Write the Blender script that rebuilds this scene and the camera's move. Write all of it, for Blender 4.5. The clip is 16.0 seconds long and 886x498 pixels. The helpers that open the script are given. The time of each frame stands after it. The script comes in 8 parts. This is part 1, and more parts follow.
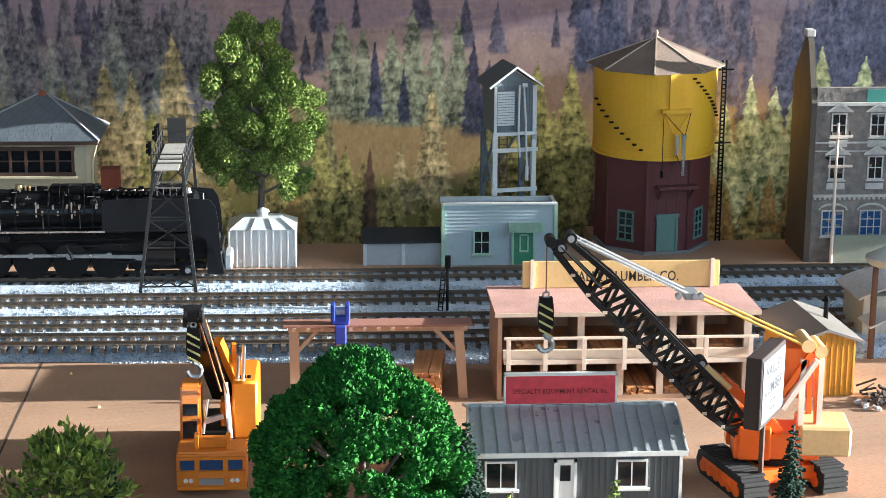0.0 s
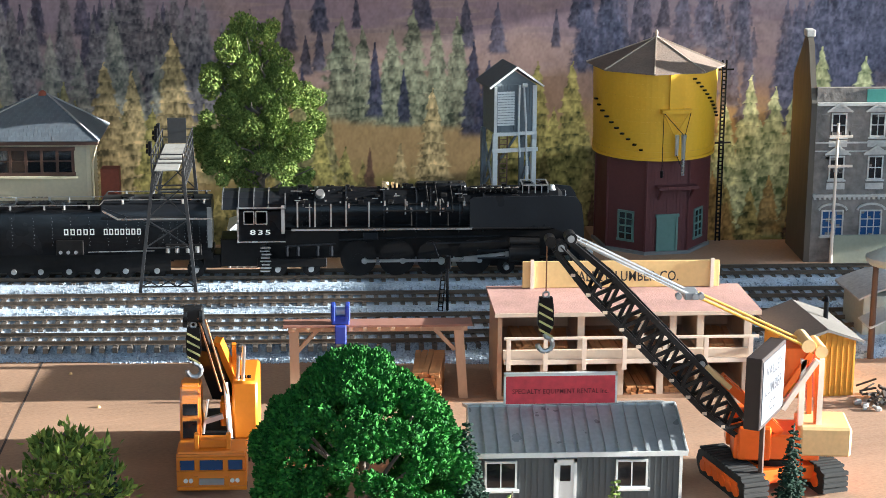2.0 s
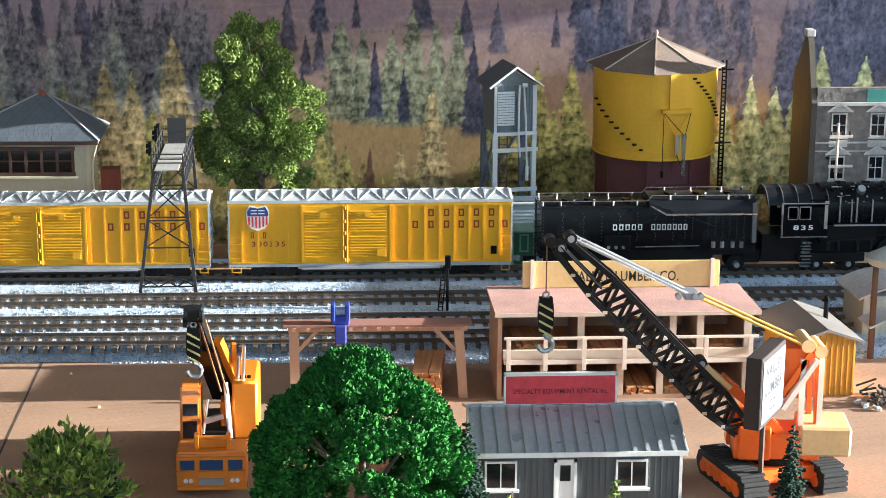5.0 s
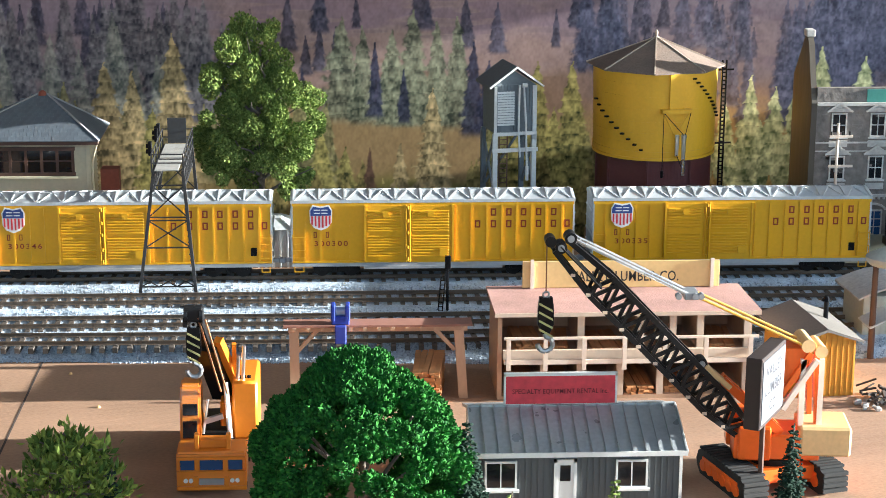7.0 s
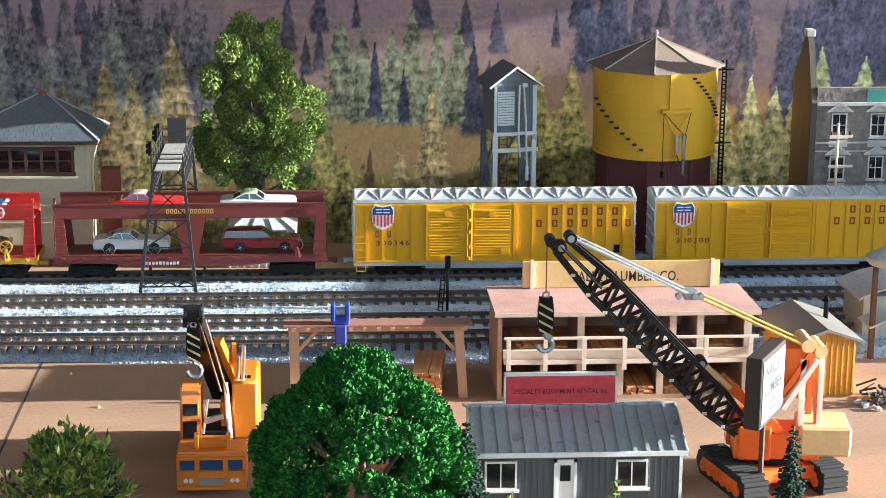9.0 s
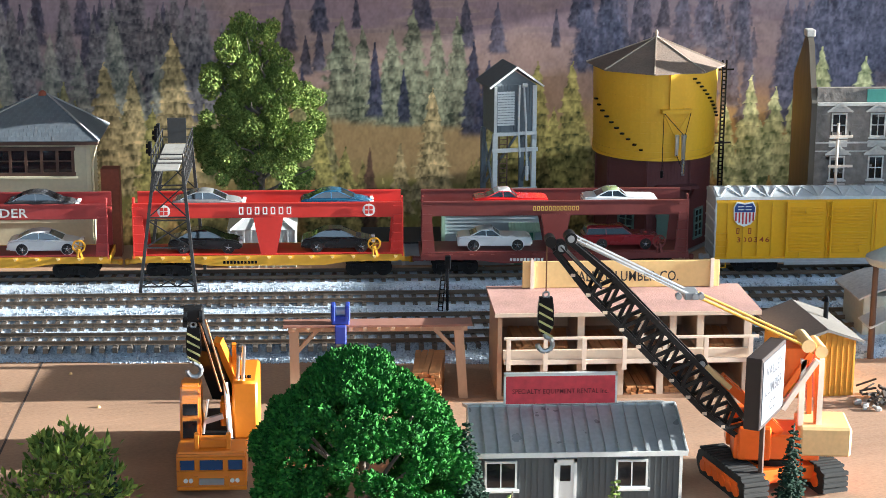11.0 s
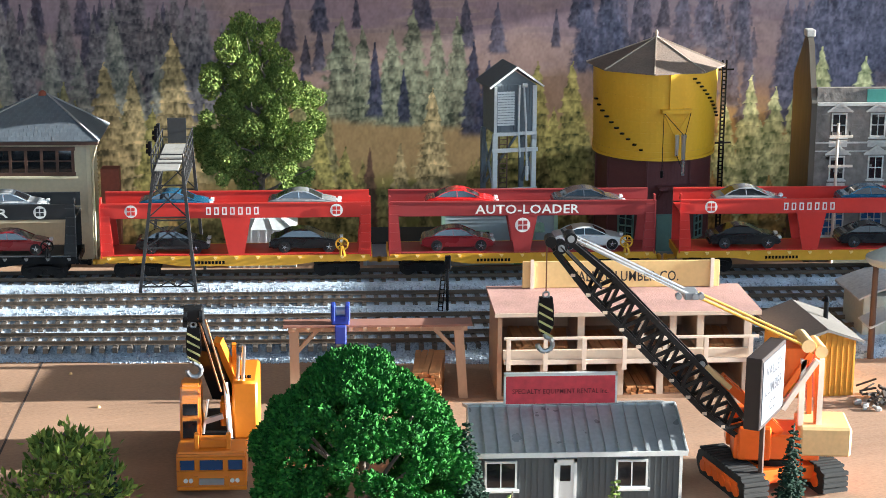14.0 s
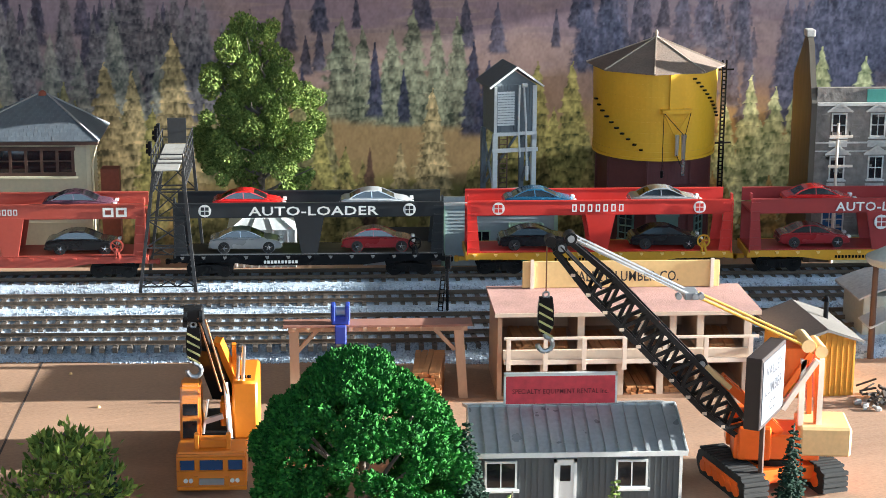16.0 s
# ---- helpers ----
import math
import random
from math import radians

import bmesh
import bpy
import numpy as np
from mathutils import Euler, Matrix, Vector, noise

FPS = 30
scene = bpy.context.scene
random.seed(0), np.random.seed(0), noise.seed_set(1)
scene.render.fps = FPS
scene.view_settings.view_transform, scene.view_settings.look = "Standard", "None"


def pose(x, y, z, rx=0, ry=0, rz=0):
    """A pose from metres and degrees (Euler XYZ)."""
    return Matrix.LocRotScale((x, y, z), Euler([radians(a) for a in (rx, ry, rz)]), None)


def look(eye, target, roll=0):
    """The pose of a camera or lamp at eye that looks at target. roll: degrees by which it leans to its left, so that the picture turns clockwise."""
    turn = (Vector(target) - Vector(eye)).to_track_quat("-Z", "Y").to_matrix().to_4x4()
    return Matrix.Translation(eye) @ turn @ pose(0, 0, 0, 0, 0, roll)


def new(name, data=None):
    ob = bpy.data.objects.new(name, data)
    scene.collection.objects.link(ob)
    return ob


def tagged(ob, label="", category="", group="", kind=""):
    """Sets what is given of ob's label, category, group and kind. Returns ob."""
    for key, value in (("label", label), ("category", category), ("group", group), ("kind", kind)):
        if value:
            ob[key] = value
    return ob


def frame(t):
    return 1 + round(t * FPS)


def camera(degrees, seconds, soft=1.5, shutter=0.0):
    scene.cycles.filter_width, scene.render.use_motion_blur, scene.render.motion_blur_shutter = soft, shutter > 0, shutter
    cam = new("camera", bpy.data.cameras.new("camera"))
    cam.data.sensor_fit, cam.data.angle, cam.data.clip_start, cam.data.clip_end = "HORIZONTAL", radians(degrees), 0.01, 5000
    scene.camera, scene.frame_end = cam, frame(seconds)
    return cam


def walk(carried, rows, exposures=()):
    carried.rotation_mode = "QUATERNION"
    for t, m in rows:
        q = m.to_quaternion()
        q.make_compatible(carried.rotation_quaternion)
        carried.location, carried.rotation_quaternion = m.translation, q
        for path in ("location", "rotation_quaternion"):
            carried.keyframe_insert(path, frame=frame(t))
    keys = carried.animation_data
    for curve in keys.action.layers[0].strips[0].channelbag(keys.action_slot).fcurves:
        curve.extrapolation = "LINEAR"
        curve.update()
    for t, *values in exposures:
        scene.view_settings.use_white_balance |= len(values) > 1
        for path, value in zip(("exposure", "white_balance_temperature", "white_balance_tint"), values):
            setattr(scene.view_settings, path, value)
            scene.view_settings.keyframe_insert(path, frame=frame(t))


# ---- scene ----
C = 0.01  # the layout is built in centimetres
cam = camera(26.0, 16.0, 0.7)
EYE = (-0.0716, -1.242, 0.354)
VIEW = pose(*EYE, 90 - 14.7, 0, -3.3) @ pose(0, 0, 0, 0, 0, 0.3)
walk(cam, [(0.0, VIEW), (16.0, VIEW)], exposures=[(0.0, 2.35, 5540, 4), (16.0, 2.35, 5540, 4)])

# ---- light: low sun through the side opening, sky light, two added fill lamps ----
SUN_ELEVATION, SUN_SIDE = radians(11), radians(3)
world = bpy.data.worlds.new("sky")
scene.world = world
world.use_nodes = True
sky = world.node_tree.nodes.new("ShaderNodeTexSky")
sky.sky_type, sky.sun_disc = "NISHITA", False
sky.sun_elevation, sky.sun_rotation = SUN_ELEVATION, radians(90) + SUN_SIDE
world.node_tree.links.new(sky.outputs[0], world.node_tree.nodes["Background"].inputs[0])
world.node_tree.nodes["Background"].inputs[1].default_value = 0.07

sun = new("sun", bpy.data.lights.new("sun", "SUN"))
sun.data.energy, sun.data.angle, sun.data.color = 5.0, radians(0.6), (1.0, 0.89, 0.75)
to_sun = Vector((math.cos(SUN_SIDE), -math.sin(SUN_SIDE), math.tan(SUN_ELEVATION)))
sun.matrix_world = look(to_sun, (0, 0, 0))


def fill_light(name, x, y, z, tx, ty, tz, w, h, power, colour):
    ob = new(name, bpy.data.lights.new(name, "AREA"))
    ob.data.shape, ob.data.size, ob.data.size_y, ob.data.energy, ob.data.color = "RECTANGLE", w, h, power, colour
    ob.matrix_world = look((x, y, z), (tx, ty, tz))


# added area lamps that lift the shade; no known source stands there
fill_light("rear_window_light", -0.36, -2.44, 0.75, -0.36, 0, 0.72, 1.1, 0.95, 1.75, (0.74, 0.87, 1.0))
fill_light("side_window_light", 0.585, -0.6, 0.42, -1, -0.5, 0.3, 1.0, 0.44, 0.4, (0.74, 0.87, 1.0))


# ---- materials ----
def rgb(c):
    return (c[0], c[1], c[2], 1)


def mat(name, col, rough=0.6, metal=0.0, grain=0.25, var=0.14, bump=0.07, stain=2.5, rnd=0.0, coat=0.0, col2=None, spec=0.5, stretch=None):
    m = bpy.data.materials.new(name)
    m.use_nodes = True
    n, l = m.node_tree.nodes, m.node_tree.links
    b = n["Principled BSDF"]
    tc = n.new("ShaderNodeTexCoord")
    src = tc.outputs["Object"]
    if stretch:
        mp = n.new("ShaderNodeMapping")
        mp.inputs["Scale"].default_value = stretch
        l.new(src, mp.inputs[0])
        src = mp.outputs[0]
    n1, n2 = n.new("ShaderNodeTexNoise"), n.new("ShaderNodeTexNoise")
    n1.inputs["Scale"].default_value, n1.inputs["Detail"].default_value = 100 / grain, 4
    n2.inputs["Scale"].default_value, n2.inputs["Detail"].default_value = 100 / stain, 3
    l.new(src, n1.inputs["Vector"])
    l.new(src, n2.inputs["Vector"])
    add = n.new("ShaderNodeMath")
    add.operation = "ADD"
    l.new(n1.outputs[0], add.inputs[0])
    l.new(n2.outputs[0], add.inputs[1])
    last = add.outputs[0]
    if rnd:
        info, mul, a2 = n.new("ShaderNodeObjectInfo"), n.new("ShaderNodeMath"), n.new("ShaderNodeMath")
        mul.operation, a2.operation = "MULTIPLY_ADD", "ADD"
        mul.inputs[1].default_value, mul.inputs[2].default_value = rnd, -rnd / 2
        l.new(info.outputs["Random"], mul.inputs[0])
        l.new(mul.outputs[0], a2.inputs[0])
        l.new(last, a2.inputs[1])
        last = a2.outputs[0]
    mr = n.new("ShaderNodeMapRange")
    mr.inputs[1].default_value, mr.inputs[2].default_value = 0.55, 1.45
    l.new(last, mr.inputs[0])
    mix = n.new("ShaderNodeMix")
    mix.data_type = "RGBA"
    c2 = col2 or tuple(min(1, c * (1 + var)) for c in col)
    c1 = tuple(c * (1 - var) for c in col)
    mix.inputs[6].default_value, mix.inputs[7].default_value = rgb(c1), rgb(c2)
    l.new(mr.outputs[0], mix.inputs[0])
    l.new(mix.outputs[2], b.inputs["Base Color"])
    b.inputs["Metallic"].default_value = metal
    b.inputs["Specular IOR Level"].default_value = spec
    b.inputs["Coat Weight"].default_value = coat
    rr = n.new("ShaderNodeMapRange")
    rr.inputs[1].default_value, rr.inputs[2].default_value = 0.3, 0.7
    rr.inputs[3].default_value, rr.inputs[4].default_value = max(0.02, rough - 0.1), min(1, rough + 0.1)
    l.new(n2.outputs[0], rr.inputs[0])
    l.new(rr.outputs[0], b.inputs["Roughness"])
    if bump:
        bp = n.new("ShaderNodeBump")
        bp.inputs["Strength"].default_value, bp.inputs["Distance"].default_value = bump, grain * C * 0.4
        l.new(n1.outputs[0], bp.inputs["Height"])
        l.new(bp.outputs[0], b.inputs["Normal"])
    return m


def leaf_mat(name, dark, light, grain=0.4):
    """Foliage: every clump takes its own tone between two greens."""
    m = mat(name, dark, 0.8, grain=grain, bump=0.3, spec=0.2)
    n, l = m.node_tree.nodes, m.node_tree.links
    geo = n.new("ShaderNodeNewGeometry")
    mix = n.new("ShaderNodeMix")
    mix.data_type = "RGBA"
    mix.inputs[6].default_value, mix.inputs[7].default_value = rgb(dark), rgb(light)
    l.new(geo.outputs["Random Per Island"], mix.inputs[0])
    l.new(mix.outputs[2], n["Principled BSDF"].inputs["Base Color"])
    return m


def glass_mat(name, col, rough=0.08):
    m = mat(name, col, rough, bump=0, var=0.1, coat=0.3)
    return m


BALLAST = mat("blue_grey_ballast", (0.43, 0.50, 0.585), 0.95, grain=0.13, var=0.5, bump=0.9, stain=1.5)
STONE = leaf_mat("ballast_stone", (0.20, 0.25, 0.32), (0.50, 0.57, 0.66), 0.05)
RAIL = mat("nickel_silver_rail", (0.13, 0.10, 0.075), 0.45, 0.4, stain=3, var=0.25)
SLEEPER = mat("brown_plastic_sleeper", (0.085, 0.07, 0.058), 0.7, rnd=0.5, var=0.3)
GROUND = mat("brown_fibre_board", (0.37, 0.225, 0.14), 0.9, grain=0.1, var=0.3, bump=0.7, stain=4, stretch=(0.4, 1, 1))
gn, gl = GROUND.node_tree.nodes, GROUND.node_tree.links
weave, weave_bump, weave_co = gn.new("ShaderNodeTexWave"), gn.new("ShaderNodeBump"), gn.new("ShaderNodeTexCoord")
weave.bands_direction, weave.inputs["Scale"].default_value, weave.inputs["Distortion"].default_value = "Y", 240, 1.5
weave.inputs["Detail Scale"].default_value = 3
weave_bump.inputs["Strength"].default_value, weave_bump.inputs["Distance"].default_value = 0.35, 0.0003
gl.new(weave_co.outputs["Object"], weave.inputs["Vector"])
gl.new(weave.outputs["Fac"], weave_bump.inputs["Height"])
gl.new(gn["Principled BSDF"].inputs["Normal"].links[0].from_socket, weave_bump.inputs["Normal"])
gl.new(weave_bump.outputs[0], gn["Principled BSDF"].inputs["Normal"])
SEAM = mat("dark_board_joint", (0.07, 0.05, 0.04), 0.9)
PLASTER = mat("pale_plaster", (0.6, 0.57, 0.53), 0.9, grain=2, stain=30)
FLOORM = mat("room_floor_boards", (0.28, 0.2, 0.14), 0.6, grain=1, stain=20)
BLACK = mat("satin_black_paint", (0.007, 0.0075, 0.009), 0.25, var=0.3, bump=0.06, spec=0.15)
STEELTRIM = mat("dull_steel_trim", (0.16, 0.165, 0.17), 0.4, 0.3)
DARKIRON = mat("dark_iron", (0.012, 0.011, 0.011), 0.4, var=0.35, spec=0.15)
SMOKEBOX = mat("graphite_grey", (0.014, 0.0155, 0.019), 0.35, var=0.15, bump=0.05, spec=0.2)
SILVER = mat("bright_steel", (0.62, 0.62, 0.62), 0.3, 0.9, var=0.12)
WHITE = mat("white_paint", (0.8, 0.79, 0.76), 0.5, var=0.06)
OFFWHITE = mat("cream_paint", (0.82, 0.68, 0.56), 0.6, var=0.1)
YELLOW = mat("boxcar_yellow", (0.74, 0.385, 0.004), 0.42, var=0.08, bump=0.05, stain=5)
REDLETTER = mat("dark_red_lettering", (0.26, 0.035, 0.012), 0.5)
BLUE = mat("badge_blue", (0.02, 0.05, 0.22), 0.5)
REDSTRIPE = mat("badge_red", (0.5, 0.03, 0.04), 0.5)
ROOFSILVER = mat("galvanised_roof", (0.60, 0.63, 0.66), 0.42, 0.35, var=0.15)
FRAMEGREY = mat("underframe_grey", (0.36, 0.36, 0.37), 0.55, var=0.15)


# ---- mesh kit, in centimetres ----
def box(bm, x0, x1, y0, y1, z0, z1, bev=0.0, rot=None):
    m = Matrix.Translation(((x0 + x1) / 2, (y0 + y1) / 2, (z0 + z1) / 2)) @ Matrix.Diagonal((abs(x1 - x0), abs(y1 - y0), abs(z1 - z0), 1))
    if rot:
        m = rot @ m
    r = bmesh.ops.create_cube(bm, size=1, matrix=m)
    if bev:
        edges = list({e for v in r["verts"] for e in v.link_edges})
        bmesh.ops.bevel(bm, geom=edges, offset=bev, segments=1, affect="EDGES")


def cyl(bm, p0, p1, r0, r1=None, seg=10):
    p0, p1 = Vector(p0), Vector(p1)
    d = p1 - p0
    m = Matrix.Translation((p0 + p1) / 2) @ d.to_track_quat("Z", "Y").to_matrix().to_4x4()
    bmesh.ops.create_cone(bm, cap_ends=True, segments=seg, radius1=r0, radius2=r0 if r1 is None else r1, depth=d.length, matrix=m)


def bar(bm, p0, p1, w, h=None):
    """A straight square bar between two points."""
    p0, p1 = Vector(p0), Vector(p1)
    d = p1 - p0
    m = Matrix.Translation((p0 + p1) / 2) @ d.to_track_quat("Z", "Y").to_matrix().to_4x4() @ Matrix.Diagonal((w, h or w, d.length, 1))
    bmesh.ops.create_cube(bm, size=1, matrix=m)


def wire(bm, pts, r, seg=6):
    for a, b in zip(pts, pts[1:]):
        cyl(bm, a, b, r, seg=seg)


def prism(bm, pts, axis, a, b):
    """Extrudes an outline, given in the two other axes, from a to b."""
    def at(p, k):
        return {"x": (k, p[0], p[1]), "y": (p[0], k, p[1]), "z": (p[0], p[1], k)}[axis]
    lo, hi = [bm.verts.new(at(p, a)) for p in pts], [bm.verts.new(at(p, b)) for p in pts]
    n = len(pts)
    fs = [bm.faces.new(lo), bm.faces.new(hi)] + [bm.faces.new((lo[i], lo[(i + 1) % n], hi[(i + 1) % n], hi[i])) for i in range(n)]
    bmesh.ops.recalc_face_normals(bm, faces=fs)


def lathe(bm, prof, seg=24, m=None):
    """Turns (radius, height) pairs round z."""
    rings = []
    for r, z in prof:
        ring = []
        for i in range(seg):
            a = 2 * math.pi * i / seg
            v = Vector((r * math.cos(a), r * math.sin(a), z))
            ring.append(bm.verts.new(m @ v if m else v))
        rings.append(ring)
    fs = [bm.faces.new(rings[0]), bm.faces.new(rings[-1])]
    for p, q in zip(rings, rings[1:]):
        fs += [bm.faces.new((p[i], p[(i + 1) % seg], q[(i + 1) % seg], q[i])) for i in range(seg)]
    bmesh.ops.recalc_face_normals(bm, faces=fs)


def make(fn, *args, **kw):
    bm = bmesh.new()
    fn(bm, *args, **kw)
    return bm


def finish(name, bm, material, smooth=False):
    me = bpy.data.meshes.new(name)
    bmesh.ops.scale(bm, vec=(C, C, C), verts=bm.verts)
    bm.to_mesh(me)
    bm.free()
    me.materials.append(material)
    if smooth:
        for p in me.polygons:
            p.use_smooth = True
        me.set_sharp_from_angle(angle=radians(38))
    return me


def part(name, bm, material, parent, label="", smooth=False):
    ob = new(name, finish(name, bm, material, smooth))
    ob.parent = parent
    return tagged(ob, label)


def pieces(name, bm, material, parent, label="", smooth=False):
    """Every separate shape in the bmesh becomes a part of its own."""
    bm.verts.ensure_lookup_table()
    group, sets = {}, []
    for v in bm.verts:
        if v in group:
            continue
        stack, got = [v], []
        group[v] = len(sets)
        while stack:
            u = stack.pop()
            got.append(u)
            for e in u.link_edges:
                w = e.other_vert(u)
                if w not in group:
                    group[w] = len(sets)
                    stack.append(w)
        sets.append(got)
    for got in sets:
        b2, m = bmesh.new(), {}
        for u in got:
            m[u] = b2.verts.new(u.co)
        for f in {f for u in got for f in u.link_faces}:
            b2.faces.new([m[u] for u in f.verts])
        bmesh.ops.recalc_face_normals(b2, faces=b2.faces)
        part(name, b2, material, parent, label, smooth)
    bm.free()


def twin(ob, parent, x=0, y=0, z=0, rz=0):
    """The same piece once more, on the same mesh."""
    o = new(ob.name.split(".")[0], ob.data)
    o.parent = parent
    o.matrix_basis = pose(x * C, y * C, z * C, 0, 0, rz)
    return o


def thing(name, x, y, z, rz, label, category, group="", kind=""):
    ob = new(name)
    ob.empty_display_size = 0.01
    ob.matrix_basis = pose(x * C, y * C, z * C, 0, 0, rz)
    return tagged(ob, label, category, group, kind)


def single(name, bm, material, x, y, z, rz, label, category, group="", kind="", smooth=False):
    ob = new(name, finish(name, bm, material, smooth))
    ob.matrix_basis = pose(x * C, y * C, z * C, 0, 0, rz)
    return tagged(ob, label, category, group, kind)


def raw_mesh(name, verts, faces, material, smooth=False):
    me = bpy.data.meshes.new(name)
    me.from_pydata((np.asarray(verts) * C).tolist(), [], faces)
    me.materials.append(material)
    if smooth:
        for p in me.polygons:
            p.use_smooth = True
    return me


def lettering(name, text, height, material, parent, x, y, z, bold=0.0, spread=1.0, width=None, rz=0, depth=0.012):
    """Upright raised letters on a face turned to -y, centred at x, z."""
    cu = bpy.data.curves.new(name, "FONT")
    cu.body, cu.size, cu.extrude, cu.offset, cu.space_character = text, 1.0, 0.0, bold, spread
    cu.align_x, cu.align_y, cu.resolution_u = "CENTER", "CENTER", 2
    tmp = bpy.data.objects.new(name, cu)
    me = bpy.data.meshes.new_from_object(tmp)
    bpy.data.objects.remove(tmp)
    xs = [v.co.x for v in me.vertices]
    ys = [v.co.y for v in me.vertices]
    sy = height / (max(ys) - min(ys))
    sx = width / (max(xs) - min(xs)) if width else sy
    cy, cx = (max(ys) + min(ys)) / 2, (max(xs) + min(xs)) / 2
    for v in me.vertices:
        v.co = ((v.co.x - cx) * sx * C, -depth * C, (v.co.y - cy) * sy * C)
    me.materials.clear()
    me.materials.append(material)
    ob = new(name, me)
    ob.parent = parent
    ob.matrix_basis = pose(x * C, y * C, z * C, 0, 0, rz)
    return ob


def bars_row(name, n, w, h, gap, material, parent, x, y, z, depth=0.012, rz=0):
    """A row of plain bars, hollow where large, where a name stands."""
    bm = bmesh.new()
    total = n * w + (n - 1) * gap
    k = min(w, h) * 0.26
    for i in range(n):
        a = -total / 2 + i * (w + gap)
        if h > 0.29:
            outer, inner = ((a, -h / 2), (a + w, -h / 2), (a + w, h / 2), (a, h / 2)), ((a + k, -h / 2 + k), (a + w - k, -h / 2 + k), (a + w - k, h / 2 - k), (a + k, h / 2 - k))
            ring = [[bm.verts.new((p, d, q)) for p, q in o] for o in (outer, inner) for d in (-depth, 0.0)]
            for j in range(4):
                m = (j + 1) % 4
                bm.faces.new((ring[0][j], ring[0][m], ring[2][m], ring[2][j]))
                bm.faces.new((ring[0][j], ring[1][j], ring[1][m], ring[0][m]))
                bm.faces.new((ring[2][j], ring[2][m], ring[3][m], ring[3][j]))
        else:
            box(bm, a, a + w, -depth, 0, -h / 2, h / 2)
    bmesh.ops.transform(bm, matrix=Matrix.Translation((x, y, z)) @ Matrix.Rotation(radians(rz), 4, "Z"), verts=bm.verts)
    pieces(name, bm, material, parent)


# ---- the room round the layout ----
def wall_box(name, x0, x1, y0, y1, z0, z1, material=PLASTER, label="plain pale plaster wall"):
    return single(name, make(box, x0, x1, y0, y1, z0, z1), material, 0, 0, 0, 0, label, "wall", kind="structure")


wall_box("floor", -270, 70, -260, 40, -100, -95, FLOORM, "brown boarded room floor")
wall_box("ceiling", -270, 70, -260, 40, 150, 156, label="plain pale plaster ceiling")
wall_box("wall_north", -270, 70, 30, 40, -95, 150)
wall_box("wall_west", -270, -260, -260, 30, -95, 150)
# the south opening is assumed, in front of the rear fill lamp
wall_box("wall_south_low", -260, 60, -260, -250, -95, 25)
wall_box("wall_south_high", -260, 60, -260, -250, 125, 150)
wall_box("wall_south_side", -260, -92, -260, -250, 25, 125)
# side wall: an opening for the sun, and a hole through which the main track leaves;
# ledge, lintel, corner, jamb and head are unseen blockers sized to shape the shade
wall_box("wall_east_low", 60, 70, -260, -3, -95, 6)
wall_box("wall_east_foot", 60, 70, -3, 4, -95, -2.01)
wall_box("wall_east_corner", 60, 70, 4, 30, -95, 14.8)
wall_box("wall_east_ledge", 60, 70, -19, -3, 6, 13.8, label="unseen plaster block that shades the tracks")
wall_box("wall_east_lintel", 60, 70, -3, 4, 9, 13.8)
wall_box("wall_east_high", 60, 70, -260, 30, 66, 150)
wall_box("wall_east_jamb", 60, 70, 19, 30, 14.8, 66)
wall_box("wall_east_head", 60, 70, 4, 19, 27.5, 66)
wall_box("wall_east_pier", 60, 70, -260, -120, 6, 66)

# ---- the table ----
TABLE_BACK = 12.4
bm = make(box, -255, 60, -75, TABLE_BACK, -2, 0)
box(bm, 60, 195, -3, 4, -2, 0)
table = single("ground", bm, GROUND, 0, 0, 0, 0, "brown woven fibre board layout top with dusty wear", "ground", kind="structure")
part("joint_strip", make(box, -24.62, -24.5, -74, -15, -0.02, 0.012), SEAM, table, "dark joint between two boards").matrix_basis = pose(0, 0, 0, 0, 0, 0)
part("tower_ledge", make(box, 11.8, 20.4, TABLE_BACK, 17, -2, -0.003), GROUND, table)


# ---- ballast and tracks ----
def near_edge(x):
    return -14.5 - 1.45 * min(1, max(0, (x + 28) / 28)) - 0.1 * math.sin(x * 0.9)


def t4_line(x):
    return float(np.interp(x, [-60, -22, -11, 0, 12, 30, 55], [-12.9, -13.9, -14.0, -14.1, -13.4, -11.3, -10.6]))


rng = np.random.default_rng(5)
xs = np.arange(-62, 58, 1.0)
verts, faces = [], []
for x in xs:
    e = near_edge(x)
    for y, z in ((2.9, 0.0), (2.1, 0.86), (-1.6, 0.9), (-2.6, 0.68), (-3.4, 0.86), (-7.3, 0.9), (-7.8, 0.74), (-8.3, 0.88), (-12, 0.9), (e + 1.0, 0.86), (e + 0.25, 0.4), (e - 0.25, 0.0)):
        verts.append((x, y + rng.normal() * 0.04, max(0.0, z + rng.normal() * 0.02) - (0.01 if z == 0 else 0)))
for i in range(len(xs) - 1):
    for j in range(11):
        a = i * 12 + j
        faces.append((a, a + 12, a + 13, a + 1))
for x0, x1 in ((-250, -62), (57, 192)):
    b = len(verts)
    verts += [(x, y, z) for x in (x0, x1) for y, z in ((2.9, 0.0), (2.1, 0.88), (-1.6, 0.88), (-2.4, 0.0))]
    faces += [(b + k, b + 4 + k, b + 5 + k, b + 1 + k) for k in range(3)]
ballast = new("ballast_bed", raw_mesh("ballast_bed", verts, faces, BALLAST))
tagged(ballast, "blue-grey stone ballast bed under four parallel tracks", "ballast", kind="structure")

